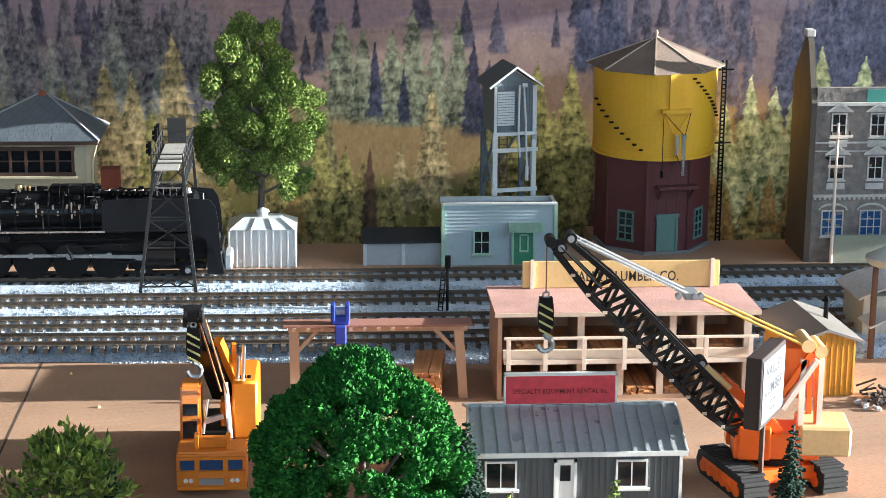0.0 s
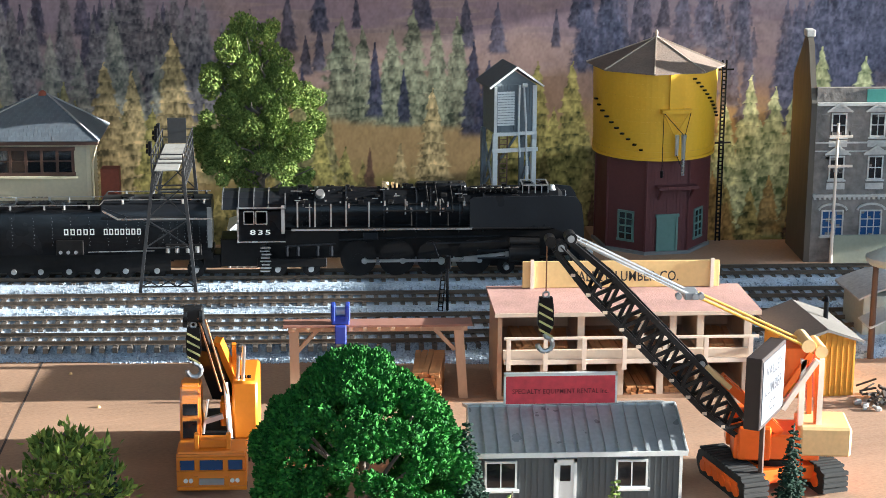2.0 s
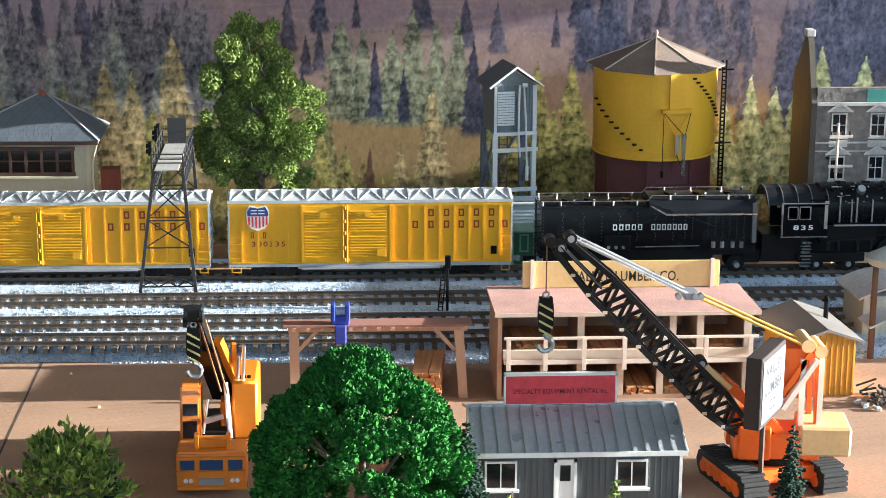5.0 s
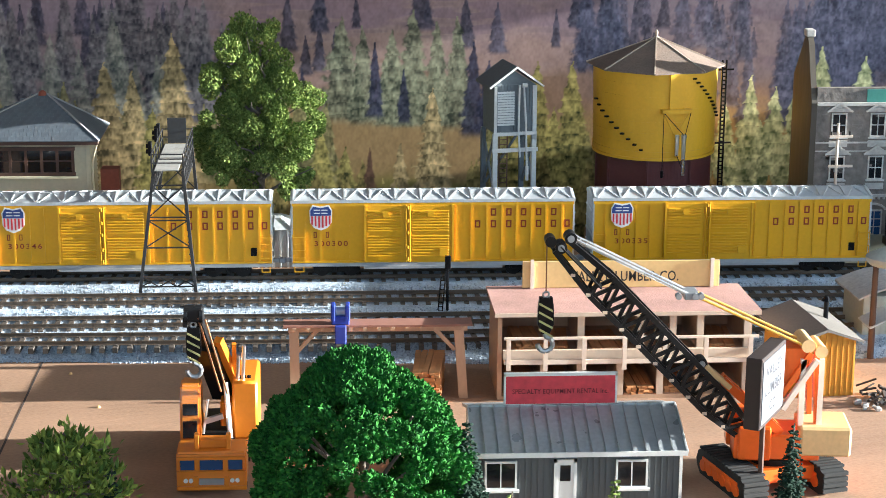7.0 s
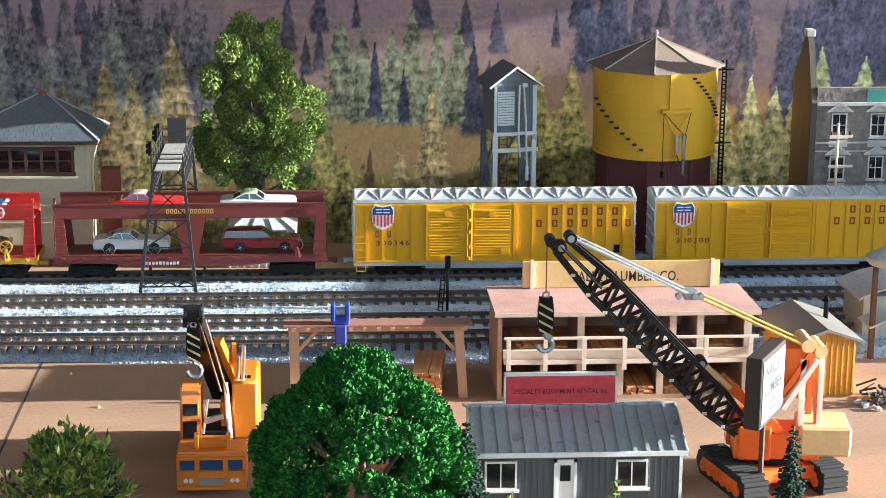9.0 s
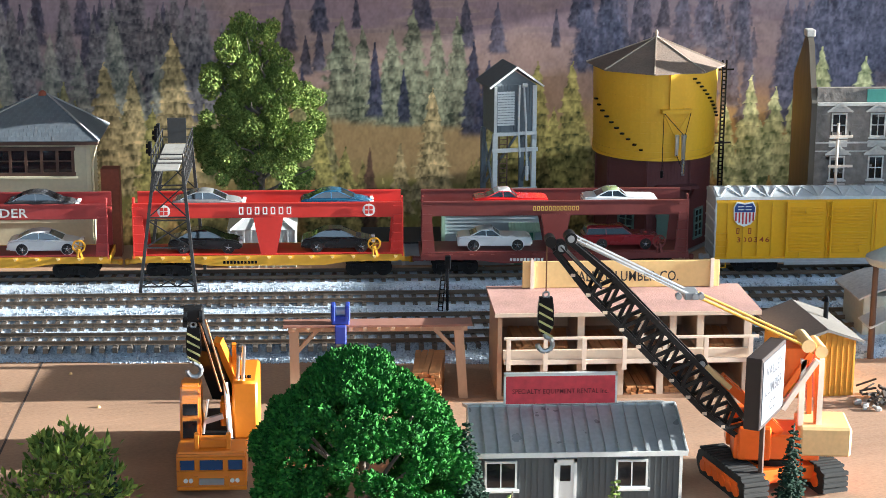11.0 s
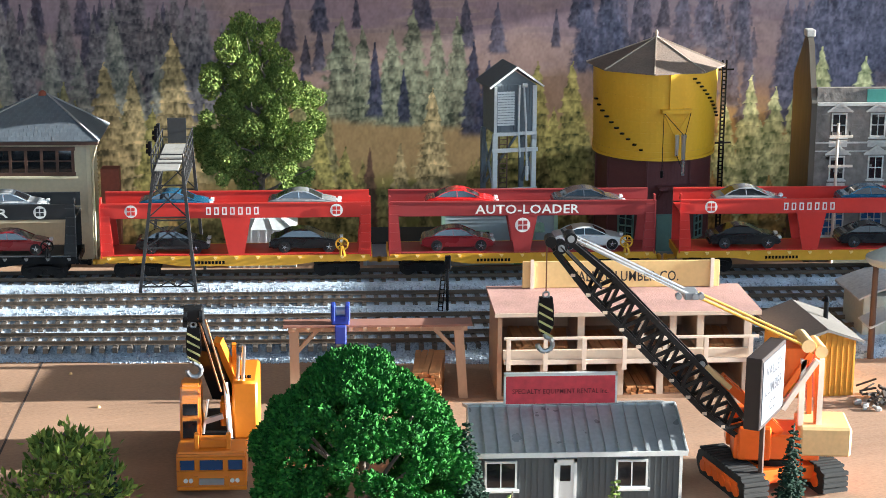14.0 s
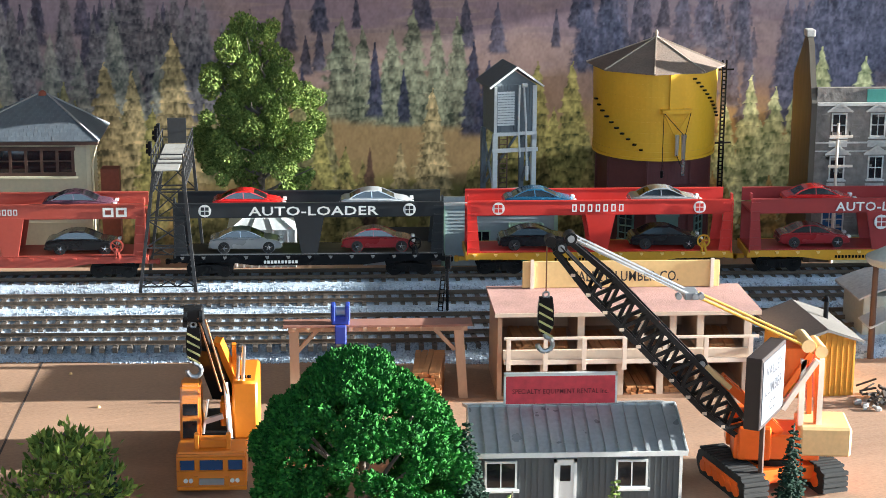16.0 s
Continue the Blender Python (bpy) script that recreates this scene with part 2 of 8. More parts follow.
sv, sf = [], []
for k in range(21000):
    x = rng.uniform(-36, 42)
    e = near_edge(x)
    u = rng.random()
    if u < 0.46:
        y = e + rng.uniform(-0.4, 1.3)
        z = 0.84 * min(1, max(0, (y - e + 0.25) / 0.9))
    elif u < 0.6:
        y, z = rng.uniform(-3.6, -1.3), 0.76
    elif u < 0.72:
        y, z = rng.uniform(-8.6, -6.6), 0.8
    else:
        y, z = rng.uniform(-14, 2.2), 0.88
    r = rng.uniform(0.035, 0.085)
    b = len(sv)
    jit = rng.uniform(0.6, 1.3, (6, 1)) * r
    oct_ = np.array([(1, 0, 0), (-1, 0, 0), (0, 1, 0), (0, -1, 0), (0, 0, 0.8), (0, 0, -0.8)]) * jit
    sv += (oct_ + (x, y, z + r * 0.3)).tolist()
    sf += [(b + i, b + j, b + k2) for i, j, k2 in ((0, 2, 4), (2, 1, 4), (1, 3, 4), (3, 0, 4), (2, 0, 5), (1, 2, 5), (3, 1, 5), (0, 3, 5))]
stones = new("loose_ballast", raw_mesh("loose_ballast", sv, sf, STONE))
stones.parent = ballast
tagged(stones, "loose pale grey ballast stones", kind="stuff")


def track(line, x0, x1, label):
    """Rails on sleepers along a line y = line(x)."""
    t = thing("track", 0, 0, 0, 0, label, "railway track", "parallel tracks", "structure")
    step = 2.0
    pts = [x0 + i * step for i in range(int((x1 - x0) / step) + 1)]
    for side in (-0.83, 0.83):
        bm = bmesh.new()
        rings = []
        for x in pts:
            y = line(x) + side
            rings.append([bm.verts.new((x, y + dy, z)) for dy, z in ((-0.11, 0.955), (-0.03, 0.99), (-0.03, 1.12), (-0.045, 1.14), (-0.045, 1.2), (0.045, 1.2), (0.045, 1.14), (0.03, 1.12), (0.03, 0.99), (0.11, 0.955))])
        for p, q in zip(rings, rings[1:]):
            for i in range(10):
                bm.faces.new((p[i], q[i], q[(i + 1) % 10], p[(i + 1) % 10]))
        bmesh.ops.recalc_face_normals(bm, faces=bm.faces)
        part("rail", bm, RAIL, t)
    bm = make(box, -0.15, 0.15, -1.5, 1.5, 0.65, 0.96)
    for s in (-0.83, 0.83):
        for d in (-0.2, 0.2):
            box(bm, -0.07, 0.07, s + d - 0.06, s + d + 0.06, 0.96, 1.02)
    first = part("sleeper", bm, SLEEPER, t)
    first.matrix_basis = pose(x0 * C, line(x0) * C, 0)
    x = x0 + 0.82
    while x < x1:
        if -38 < x < 46:
            o = twin(first, t, x, line(x), rng.normal() * 0.01, math.degrees(math.atan((line(x + 0.1) - line(x - 0.1)) / 0.2)) + rng.normal() * 0.8)
        x += 0.82


T1, T2, T3 = 0.24, -5.35, -10.3
track(lambda x: T1, -250, 192, "straight nickel rails on brown sleepers carrying the train")
track(lambda x: T2, -62, 57, "straight empty nickel rails on brown sleepers")
track(lambda x: T3, -62, 57, "straight empty nickel rails on brown sleepers")
track(t4_line, -62, 57, "gently bending nickel rails on brown sleepers")


# ---- the train ----
SPEED = 12.04   # cm a second, to +x
WHEEL_R, DRIVER_R, TENDER_R = 0.53, 1.16, 0.55
RAIL_TOP = 1.2
TRAIN, ROLLERS, RODS = [], [], []
MAROON = mat("maroon_paint", (0.17, 0.035, 0.03), 0.45, var=0.12, bump=0.05)
BRIGHTRED = mat("bright_red_paint", (0.60, 0.035, 0.025), 0.42, var=0.08, bump=0.04)
REDBROWN = mat("oxide_red_paint", (0.42, 0.07, 0.045), 0.45, var=0.1, bump=0.04)
MAROONDARK = mat("wine_red_paint", (0.32, 0.035, 0.035), 0.45, var=0.1, bump=0.04)
LOADERBLACK = mat("charcoal_paint", (0.016, 0.018, 0.021), 0.45, var=0.15, bump=0.04)
# flatcar yellow made paler, the sun on the stake pockets put into the colour
SUNLITYELLOW = mat("pale_yellow_pocket", (0.84, 0.6, 0.22), 0.4)
FLATYELLOW = mat("flatcar_yellow", (0.66, 0.34, 0.02), 0.45, var=0.1)
LETTER = mat("white_lettering", (0.78, 0.77, 0.74), 0.55, bump=0)
GOLDLETTER = mat("gold_lettering", (0.6, 0.4, 0.08), 0.5, bump=0)
CARGLASS = glass_mat("dark_car_glass", (0.012, 0.013, 0.016))
TYRE = mat("black_rubber", (0.02, 0.02, 0.02), 0.8)
CHROME = mat("chrome", (0.75, 0.75, 0.76), 0.15, 1.0, bump=0)
LAMPWHITE = mat("clear_lamp", (0.85, 0.86, 0.85), 0.15, bump=0, coat=0.5)


PAINT = {}
for key, c in (("red", (0.62, 0.02, 0.02)), ("grey", (0.34, 0.35, 0.36)), ("silver", (0.55, 0.57, 0.6)), ("blue", (0.03, 0.13, 0.24)), ("black", (0.015, 0.015, 0.017)), ("white", (0.74, 0.75, 0.76)), ("darkred", (0.26, 0.02, 0.025)), ("plum", (0.12, 0.05, 0.08)), ("palegreen", (0.45, 0.58, 0.3)), ("charcoal", (0.09, 0.09, 0.1))):
    PAINT[key] = mat(key + "_car_enamel", c, 0.25, 0.25 if key in ("grey", "silver", "blue", "charcoal") else 0.0, var=0.06, bump=0, coat=0.6)

AXIS_Y = Matrix.Rotation(radians(90), 4, "X")


def wheelset(parent, x, r, gauge=1.55, hub=None, spokes=0):
    """Two flanged wheels on an axle, at its place on the thing; it rolls in motions()."""
    bm = bmesh.new()
    for s in (-1, 1):
        y = s * gauge / 2
        m = Matrix.Translation((0, y, 0)) @ AXIS_Y
        if spokes:
            lathe(bm, [(r * 0.84, -0.13), (r, -0.13), (r, 0.1), (r + 0.05, 0.13), (r * 0.84, 0.13)], 28, m)
            cyl(bm, (0, y - 0.16, 0), (0, y + 0.16, 0), r * 0.28, seg=12)
            for k in range(spokes):
                a = 2 * math.pi * k / spokes
                bar(bm, (0.2 * r * math.cos(a), y, 0.2 * r * math.sin(a)), (0.9 * r * math.cos(a), y, 0.9 * r * math.sin(a)), 0.1, 0.12)
            prism(bm, [(r * 0.75 * math.cos(a / 10 * math.pi * 0.5 + 2.3), r * 0.75 * math.sin(a / 10 * math.pi * 0.5 + 2.3)) for a in range(11)] + [(r * 0.85 * math.cos(2.3 + math.pi * 0.5), r * 0.85 * math.sin(2.3 + math.pi * 0.5)), (r * 0.85 * math.cos(2.3), r * 0.85 * math.sin(2.3))], "y", y - 0.1, y + 0.1)
        else:
            lathe(bm, [(r * 0.3, s * 0.02), (r * 0.8, -s * 0.02 + 0.0), (r * 0.85, -0.14), (r, -0.14), (r, 0.06), (r + 0.05, 0.1), (r * 0.3, 0.11)], 20, m)
    cyl(bm, (0, -gauge / 2 - 0.1, 0), (0, gauge / 2 + 0.1, 0), 0.1, seg=8)
    ob = part("driving_wheelset" if spokes else "wheelset", bm, DARKIRON, parent, smooth=True)
    ob.matrix_basis = pose(x * C, 0, r * C)
    if hub:
        h = part("hub_cap", make(cyl, (0, -gauge / 2 - 0.66, 0), (0, -gauge / 2 - 0.05, 0), r * 0.34, r * 0.38, 12), hub, parent)
        h.matrix_basis = pose(x * C, 0, r * C)
    ROLLERS.append((ob, x, r))
    return ob


def bogie(parent, x, base=1.95):
    """A two-axle truck: side frames with springs and journal boxes, and its wheelsets."""
    bm = bmesh.new()
    for s in (-1, 1):
        y0 = s * 1.02
        prism(bm, [(x - base / 2 - 0.3, 0.42), (x - base / 2 - 0.3, 0.72), (x - 0.45, 0.86), (x + 0.45, 0.86), (x + base / 2 + 0.3, 0.72), (x + base / 2 + 0.3, 0.42), (x + base / 2 - 0.25, 0.5), (x + 0.35, 0.26), (x - 0.35, 0.26), (x - base / 2 + 0.25, 0.5)], "y", y0 - 0.09, y0 + 0.09)
        for k in (-0.16, 0, 0.16):
            cyl(bm, (x + k, y0 + s * 0.13, 0.32), (x + k, y0 + s * 0.13, 0.66), 0.07, seg=6)
        for k in (-base / 2, base / 2):
            box(bm, x + k - 0.16, x + k + 0.16, y0 - 0.16, y0 + 0.16, 0.4, 0.66, 0.04)
    box(bm, x - 0.22, x + 0.22, -0.95, 0.95, 0.5, 0.85)
    t = part("truck_frame", bm, DARKIRON, parent)
    for k in (-base / 2, base / 2):
        wheelset(t, x + k, WHEEL_R)
    return t


def coupler(bm, x, s):
    box(bm, x - 0.05 if s > 0 else x - 0.55, x + 0.55 if s > 0 else x + 0.05, -0.12, 0.12, 0.72, 0.98)
    box(bm, x + s * 0.45, x + s * 0.75, -0.22, 0.2, 0.66, 1.02, 0.06)


def shield(parent, x, y, z, w, h):
    """A striped shield badge: blue band over red and white bars."""
    def outline(k):
        return [(-w / 2 * k, h * 0.28), (-w * 0.36 * k, h / 2 * k), (0, h * 0.44 * k), (w * 0.36 * k, h / 2 * k), (w / 2 * k, h * 0.28), (w * 0.47 * k, -h * 0.2), (w * 0.3 * k, -h * 0.4 * k), (0, -h / 2 * k), (-w * 0.3 * k, -h * 0.4 * k), (-w * 0.47 * k, -h * 0.2)]
    b = part("shield_badge", make(prism, outline(1.0), "y", -0.03, 0), LETTER, parent, "striped shield badge")
    b.matrix_basis = pose(x * C, y * C, z * C)
    part("badge_field", make(prism, [(-w * 0.45, h * 0.08), (-w * 0.45, h * 0.27), (-w * 0.33, h * 0.44), (0, h * 0.38), (w * 0.33, h * 0.44), (w * 0.45, h * 0.27), (w * 0.45, h * 0.08)], "y", -0.042, -0.03), BLUE, b)
    bm = bmesh.new()
    for i in range(6):
        a = -w * 0.42 + i * w * 0.155
        box(bm, a, a + w * 0.075, -0.042, -0.03, -h * (0.42 - 0.06 * abs(i - 2.5)), h * 0.07)
    part("badge_stripe", bm, REDSTRIPE, b)
    bm = bmesh.new()
    for i in (-1, 1):
        box(bm, -w * 0.3, -w * 0.03, -0.052, -0.042, h * (0.24 + i * 0.06) - 0.03, h * (0.24 + i * 0.06) + 0.03)
        box(bm, w * 0.03, w * 0.3, -0.052, -0.042, h * (0.24 + i * 0.06) - 0.03, h * (0.24 + i * 0.06) + 0.03)
    part("badge_lettering", bm, LETTER, b)


def boxcar(x, number):
    b = thing("boxcar", x, T1, RAIL_TOP, 0, "yellow steel boxcar with ribbed double doors and silver roof", "railway car", "boxcars of the train")
    L, S = 9.32, 1.6
    part("body", make(box, -L, L, -S + 0.08, S - 0.08, 1.05, 5.1), YELLOW, b)
    bm = bmesh.new()
    box(bm, -L - 0.05, L + 0.05, -S, S, 0.78, 1.05, 0.03)
    for k in (-1, 1):
        coupler(bm, k * L, k)
    box(bm, -6.0, 6.0, -0.5, 0.5, 0.45, 0.8)
    for s in (-1, 1):
        box(bm, -4.6, 4.6, s * S - 0.06, s * S + 0.06, 0.62, 0.8)
    part("sill", bm, FRAMEGREY, b, "grey steel side sill")
    bm = bmesh.new()
    for k in (-1, 1):
        box(bm, k * L - 0.06, k * L + 0.06, -S + 0.05, S - 0.05, 1.05, 5.15)
        for z in (1.9, 2.7, 3.5, 4.3):
            cyl(bm, (k * (L + 0.04), -S + 0.2, z), (k * (L + 0.04), S - 0.2, z), 0.1, seg=8)
    pieces("end_panel", bm, ROOFSILVER, b, "corrugated silver end")
    # roof: eaves board, two slopes, ribs and crossed stiffeners
    bm = bmesh.new()
    prism(bm, [(-S - 0.03, 5.1), (-S - 0.03, 5.3), (0, 5.62), (S + 0.03, 5.3), (S + 0.03, 5.1)], "x", -L - 0.08, L + 0.08)
    roof = part("roof", bm, ROOFSILVER, b, "galvanised ribbed roof")
    bm = bmesh.new()
    n = 11
    for i in range(n + 1):
        a = -L + 0.1 + i * (2 * L - 0.2) / n
        for s in (-1, 1):
            bar(bm, (a, s * (S + 0.02), 5.33), (a, 0, 5.66), 0.09, 0.07)
        if i < n:
            w = (2 * L - 0.2) / n
            for s in (-1, 1):
                bar(bm, (a + 0.12, s * (S - 0.05), 5.33), (a + w * 0.5, s * 0.1, 5.65), 0.1, 0.06)
                bar(bm, (a + w - 0.12, s * (S - 0.05), 5.33), (a + w * 0.5, s * 0.1, 5.65), 0.1, 0.06)
    pieces("roof_rib", bm, ROOFSILVER, roof)
    # posts
    post = None
    for s in (-1, 1):
        for px in (-8.5, -7.42, -6.44, -5.5, 1.55, 2.52, 3.56, 4.54, 5.52, 6.5, 7.46, 8.52):
            if post is None:
                post = part("side_post", make(box, -0.06, 0.06, -0.06, 0.06, 1.1, 5.0), YELLOW, b)
                post.matrix_basis = pose(px * C, s * (S - 0.06) * C, 0)
            else:
                twin(post, b, px, s * (S - 0.06), 0)
    part("top_rail", make(box, -L, L, -S - 0.01, -S + 0.1, 4.9, 5.1), YELLOW, b)
    part("bottom_rail", make(box, -L, L, -S - 0.02, -S + 0.1, 1.05, 1.17), YELLOW, b)
    # corrugated double doors
    for x0, x1 in ((-4.55, -1.78), (-1.6, 1.36)):
        bm = make(box, x0, x1, -S - 0.05, -S + 0.1, 1.18, 4.9)
        for e in (x0 + 0.06, x1 - 0.06):
            box(bm, e - 0.07, e + 0.07, -S - 0.12, -S, 1.15, 4.95)
        ribs = []
        for i in range(17):
            if i not in (8,):
                z = 1.45 + i * 0.19
                ribs.append((x0 + 0.2, x1 - 0.35, z))
        d = part("door", bm, YELLOW, b, "horizontally ribbed yellow sliding door")
        for r0, r1, z in ribs:
            part("door_rib", make(box, r0, r1, -S - 0.13, -S - 0.04, z, z + 0.1, 0.02), YELLOW, d)
        bm = make(box, x0 + 1.2, x0 + 1.6, -S - 0.18, -S - 0.04, 4.2, 4.55)
        box(bm, x0 + 0.7, x0 + 1.5, -S - 0.16, -S - 0.1, 4.42, 4.52)
        part("latch", bm, YELLOW, d)
        bm = bmesh.new()
        box(bm, x1 - 0.95, x1 - 0.45, -S - 0.16, -S - 0.04, 1.5, 2.0) if x1 > 0 else box(bm, x0 + 0.9, x0 + 1.2, -S - 0.16, -S - 0.04, 1.25, 1.45)
        part("latch", bm, YELLOW, d)
    bm = bmesh.new()
    for z in (1.2, 2.0, 3.0, 3.8, 4.7):
        cyl(bm, (-1.7, -S - 0.16, z), (-1.7, -S - 0.16, z + 0.22), 0.07, seg=6)
    cyl(bm, (-1.82, -S - 0.13, 1.1), (-1.82, -S - 0.13, 4.95), 0.045, seg=6)
    cyl(bm, (-1.56, -S - 0.13, 1.1), (-1.56, -S - 0.13, 4.95), 0.045, seg=6)
    part("lock_rod", bm, YELLOW, b)
    for k, m in ((-1, YELLOW), (1, YELLOW)):
        bm = bmesh.new()
        a0, a1 = (-L + 0.05, -L + 0.85) if k < 0 else (L - 0.75, L - 0.02)
        for z in (1.4, 1.9, 2.35, 2.8):
            bar(bm, (a0, -S - 0.1, z), (a1, -S - 0.1, z), 0.055)
        for a in (a0, a1):
            bar(bm, (a, -S - 0.08, 1.2), (a, -S - 0.08, 3.0), 0.05)
        bar(bm, (a0 + 0.1, -S, 0.45), (a1 - 0.1, -S, 0.45), 0.06)
        bar(bm, (a0 + 0.1, -S, 0.42), (a0 + 0.1, -S, 0.8), 0.06)
        bar(bm, (a1 - 0.1, -S, 0.42), (a1 - 0.1, -S, 0.8), 0.06)
        part("ladder", bm, m, b)
    shield(b, -7.42, -S - 0.005, 4.13, 1.5, 1.72)
    for i, a in enumerate((4.0, 5.02, 6.0, 7.0, 8.0)):
        bars_row("name_bar", 1, 0.36, 0.5, 0, REDLETTER, b, a - 0.02, -S + 0.065, 4.4)
    for i, a in enumerate((2.95, 4.0, 5.02, 6.0, 7.0, 8.0, 8.9)):
        bars_row("name_bar", 1, 0.36, 0.5, 0, REDLETTER, b, a - 0.02, -S + 0.065, 3.6)
    bars_row("mark_bar", 2, 0.2, 0.4, 0.6, REDLETTER, b, -7.4, -S + 0.065, 2.95)
    lettering("car_number", number, 0.36, REDLETTER, b, -6.75, -S + 0.065, 2.35, 0.01, 1.25, 2.2)
    part("data_plate", make(box, 7.95, 8.35, -S + 0.04, -S + 0.075, 1.55, 2.1), BLACK, b, "black stencilled data panel")
    for k in (-6.4, 6.4):
        bogie(b, k)
    TRAIN.append((b, x, T1, RAIL_TOP))


def emblem(parent, x, y, z, r, m):
    bm = make(cyl, (0, -0.02, 0), (0, 0, 0), r, seg=18)
    e = part("round_emblem", bm, LETTER, parent, "white round cross emblem")
    e.matrix_basis = pose(x * C, y * C, z * C)
    bm = bmesh.new()
    for a in range(4):
        t = math.pi / 4 + a * math.pi / 2
        box(bm, 0.48 * r * math.cos(t) - r * 0.27, 0.48 * r * math.cos(t) + r * 0.27, -0.032, -0.02, 0.48 * r * math.sin(t) - r * 0.27, 0.48 * r * math.sin(t) + r * 0.27, 0)
    part("emblem_field", bm, m, e)


def auto_rack(x, body, sill, label, words=None, wide=5.0, name_bars=0, lettercol=None):
    """A two-deck car carrier: flatcar, lower deck, upper girders on centre and end posts."""
    b = thing("auto_carrier", x, T1, RAIL_TOP, 0, label, "railway car", "auto carriers of the train")
    L, S = 8.85, 1.6
    lc = lettercol or LETTER
    bm = make(box, -L, L, -S + 0.1, S - 0.1, 1.35, 1.62)
    part("deck", bm, body, b)
    bm = bmesh.new()
    for s in (-1, 1):
        y = s * S
        prism(bm, [(-L - 0.1, 1.62), (-L - 0.1, 1.2), (-5.2, 1.15), (-3.6, 0.92), (3.6, 0.92), (5.2, 1.15), (L + 0.1, 1.2), (L + 0.1, 1.62)], "y", y - 0.07, y + 0.07)
    for k in (-1, 1):
        box(bm, k * L - 0.1, k * L + 0.1, -S, S, 1.1, 1.62)
        coupler(bm, k * L, k)
    box(bm, -L + 0.3, L - 0.3, -0.4, 0.4, 0.8, 1.3)
    part("sill", bm, sill, b)
    bm = bmesh.new()
    for i in range(13):
        a = -L + 0.5 + i * (2 * L - 1) / 12
        prism(bm, [(a - 0.13, 1.56), (a + 0.13, 1.56), (a + 0.1, 1.44), (a - 0.02, 1.38)], "y", -S - 0.2, -S - 0.05)
        prism(bm, [(a - 0.11, 1.52), (a + 0.11, 1.52), (a + 0.11, 1.36), (a - 0.02, 1.3)], "y", S + 0.05, S + 0.22)
    # pockets on yellow and black sills take a lighter colour as painted highlights
    pieces("stake_pocket", bm, {"flatcar_yellow": SUNLITYELLOW, "satin_black_paint": STEELTRIM}.get(sill.name, sill), b)
    part("lower_curb", make(box, -L + 0.4, L - 0.4, -S + 0.02, -S + 0.12, 1.62, 1.7), body, b)
    part("deck_strip", make(box, -L + 0.4, L - 0.4, -S - 0.06, -S + 0.02, 1.66, 1.71), STEELTRIM if sill is BLACK else body, b)
    for s in (-1, 1):
        y = s * (S - 0.04)
        z0, z1 = (4.2, 5.1) if s < 0 else (4.35, 5.2)
        bm = make(box, -L + 0.05, L - 0.05, y - 0.06, y + 0.06, z0, z1)
        box(bm, -L + 0.05, L - 0.05, y - 0.12, y + 0.06, z1 - 0.02, z1 + 0.07)
        part("upper_girder", bm, body, b)
        bm = bmesh.new()
        prism(bm, [(-1.0, 4.25), (1.0, 4.25), (0.5, 1.62), (-0.5, 1.62)], "y", y - 0.08, y + 0.08)
        part("centre_post", bm, body, b)
        for k in (-1, 1):
            bm = bmesh.new()
            prism(bm, [(k * (L - 0.05), 1.62), (k * (L - 0.85), 1.62), (k * (L - 0.62), 4.25), (k * (L - 0.05), 4.25)], "y", y - 0.05, y + 0.05)
            part("end_post", bm, body, b)
    part("upper_deck", make(box, -L + 0.05, L - 0.05, -S + 0.08, S - 0.1, 4.13, 4.25), body, b)
    bm = bmesh.new()
    for k in (-1, 1):
        box(bm, k * L - 0.12, k * L, -S, -S + 0.5, 5.1, 5.5) if k > 0 else box(bm, -L, -L + 0.12, -S, -S + 0.5, 5.1, 5.5)
    for k in (-1, 1):
        for z in (1.95, 2.5, 3.1, 3.7, 4.3, 4.9):
            a = k * (L - 0.32)
            bar(bm, (a - 0.3, -S - 0.12, z), (a + 0.32, -S - 0.12, z), 0.06)
            bar(bm, (a - 0.28, -S - 0.12, z), (a - 0.28, -S, z), 0.06)
        bar(bm, (k * (L - 0.02), -S - 0.12, 1.5), (k * (L - 0.02), -S - 0.12, 5.15), 0.07)
    pieces("ladder_rung", bm, body, b)
    # brake wheel on its stand
    bm = bmesh.new()
    for i in range(12):
        a0, a1 = i * math.pi / 6, (i + 1) * math.pi / 6
        bar(bm, (L - 1.9 + 0.4 * math.cos(a0), -S - 0.1, 2.35 + 0.4 * math.sin(a0)), (L - 1.9 + 0.4 * math.cos(a1), -S - 0.1, 2.35 + 0.4 * math.sin(a1)), 0.1)
    for i in range(5):
        a0 = i * 2 * math.pi / 5
        bar(bm, (L - 1.9, -S - 0.1, 2.35), (L - 1.9 + 0.4 * math.cos(a0), -S - 0.1, 2.35 + 0.4 * math.sin(a0)), 0.06)
    bar(bm, (L - 2.0, -S - 0.05, 1.5), (L - 1.95, -S - 0.08, 2.2), 0.14)
    bar(bm, (L - 1.7, -S - 0.05, 1.5), (L - 1.85, -S - 0.08, 2.2), 0.14)
    part("brake_wheel", bm, sill, b)
    if words:
        lettering("lettering", words, 0.62, lc, b, 0.3, -S - 0.1, 4.62, 0.018, 1.06, wide)
    if name_bars:
        n, w, h, gap, cx = name_bars
        bars_row("name_bar", n, w, h, gap, lc, b, cx, -S - 0.1, 4.66)
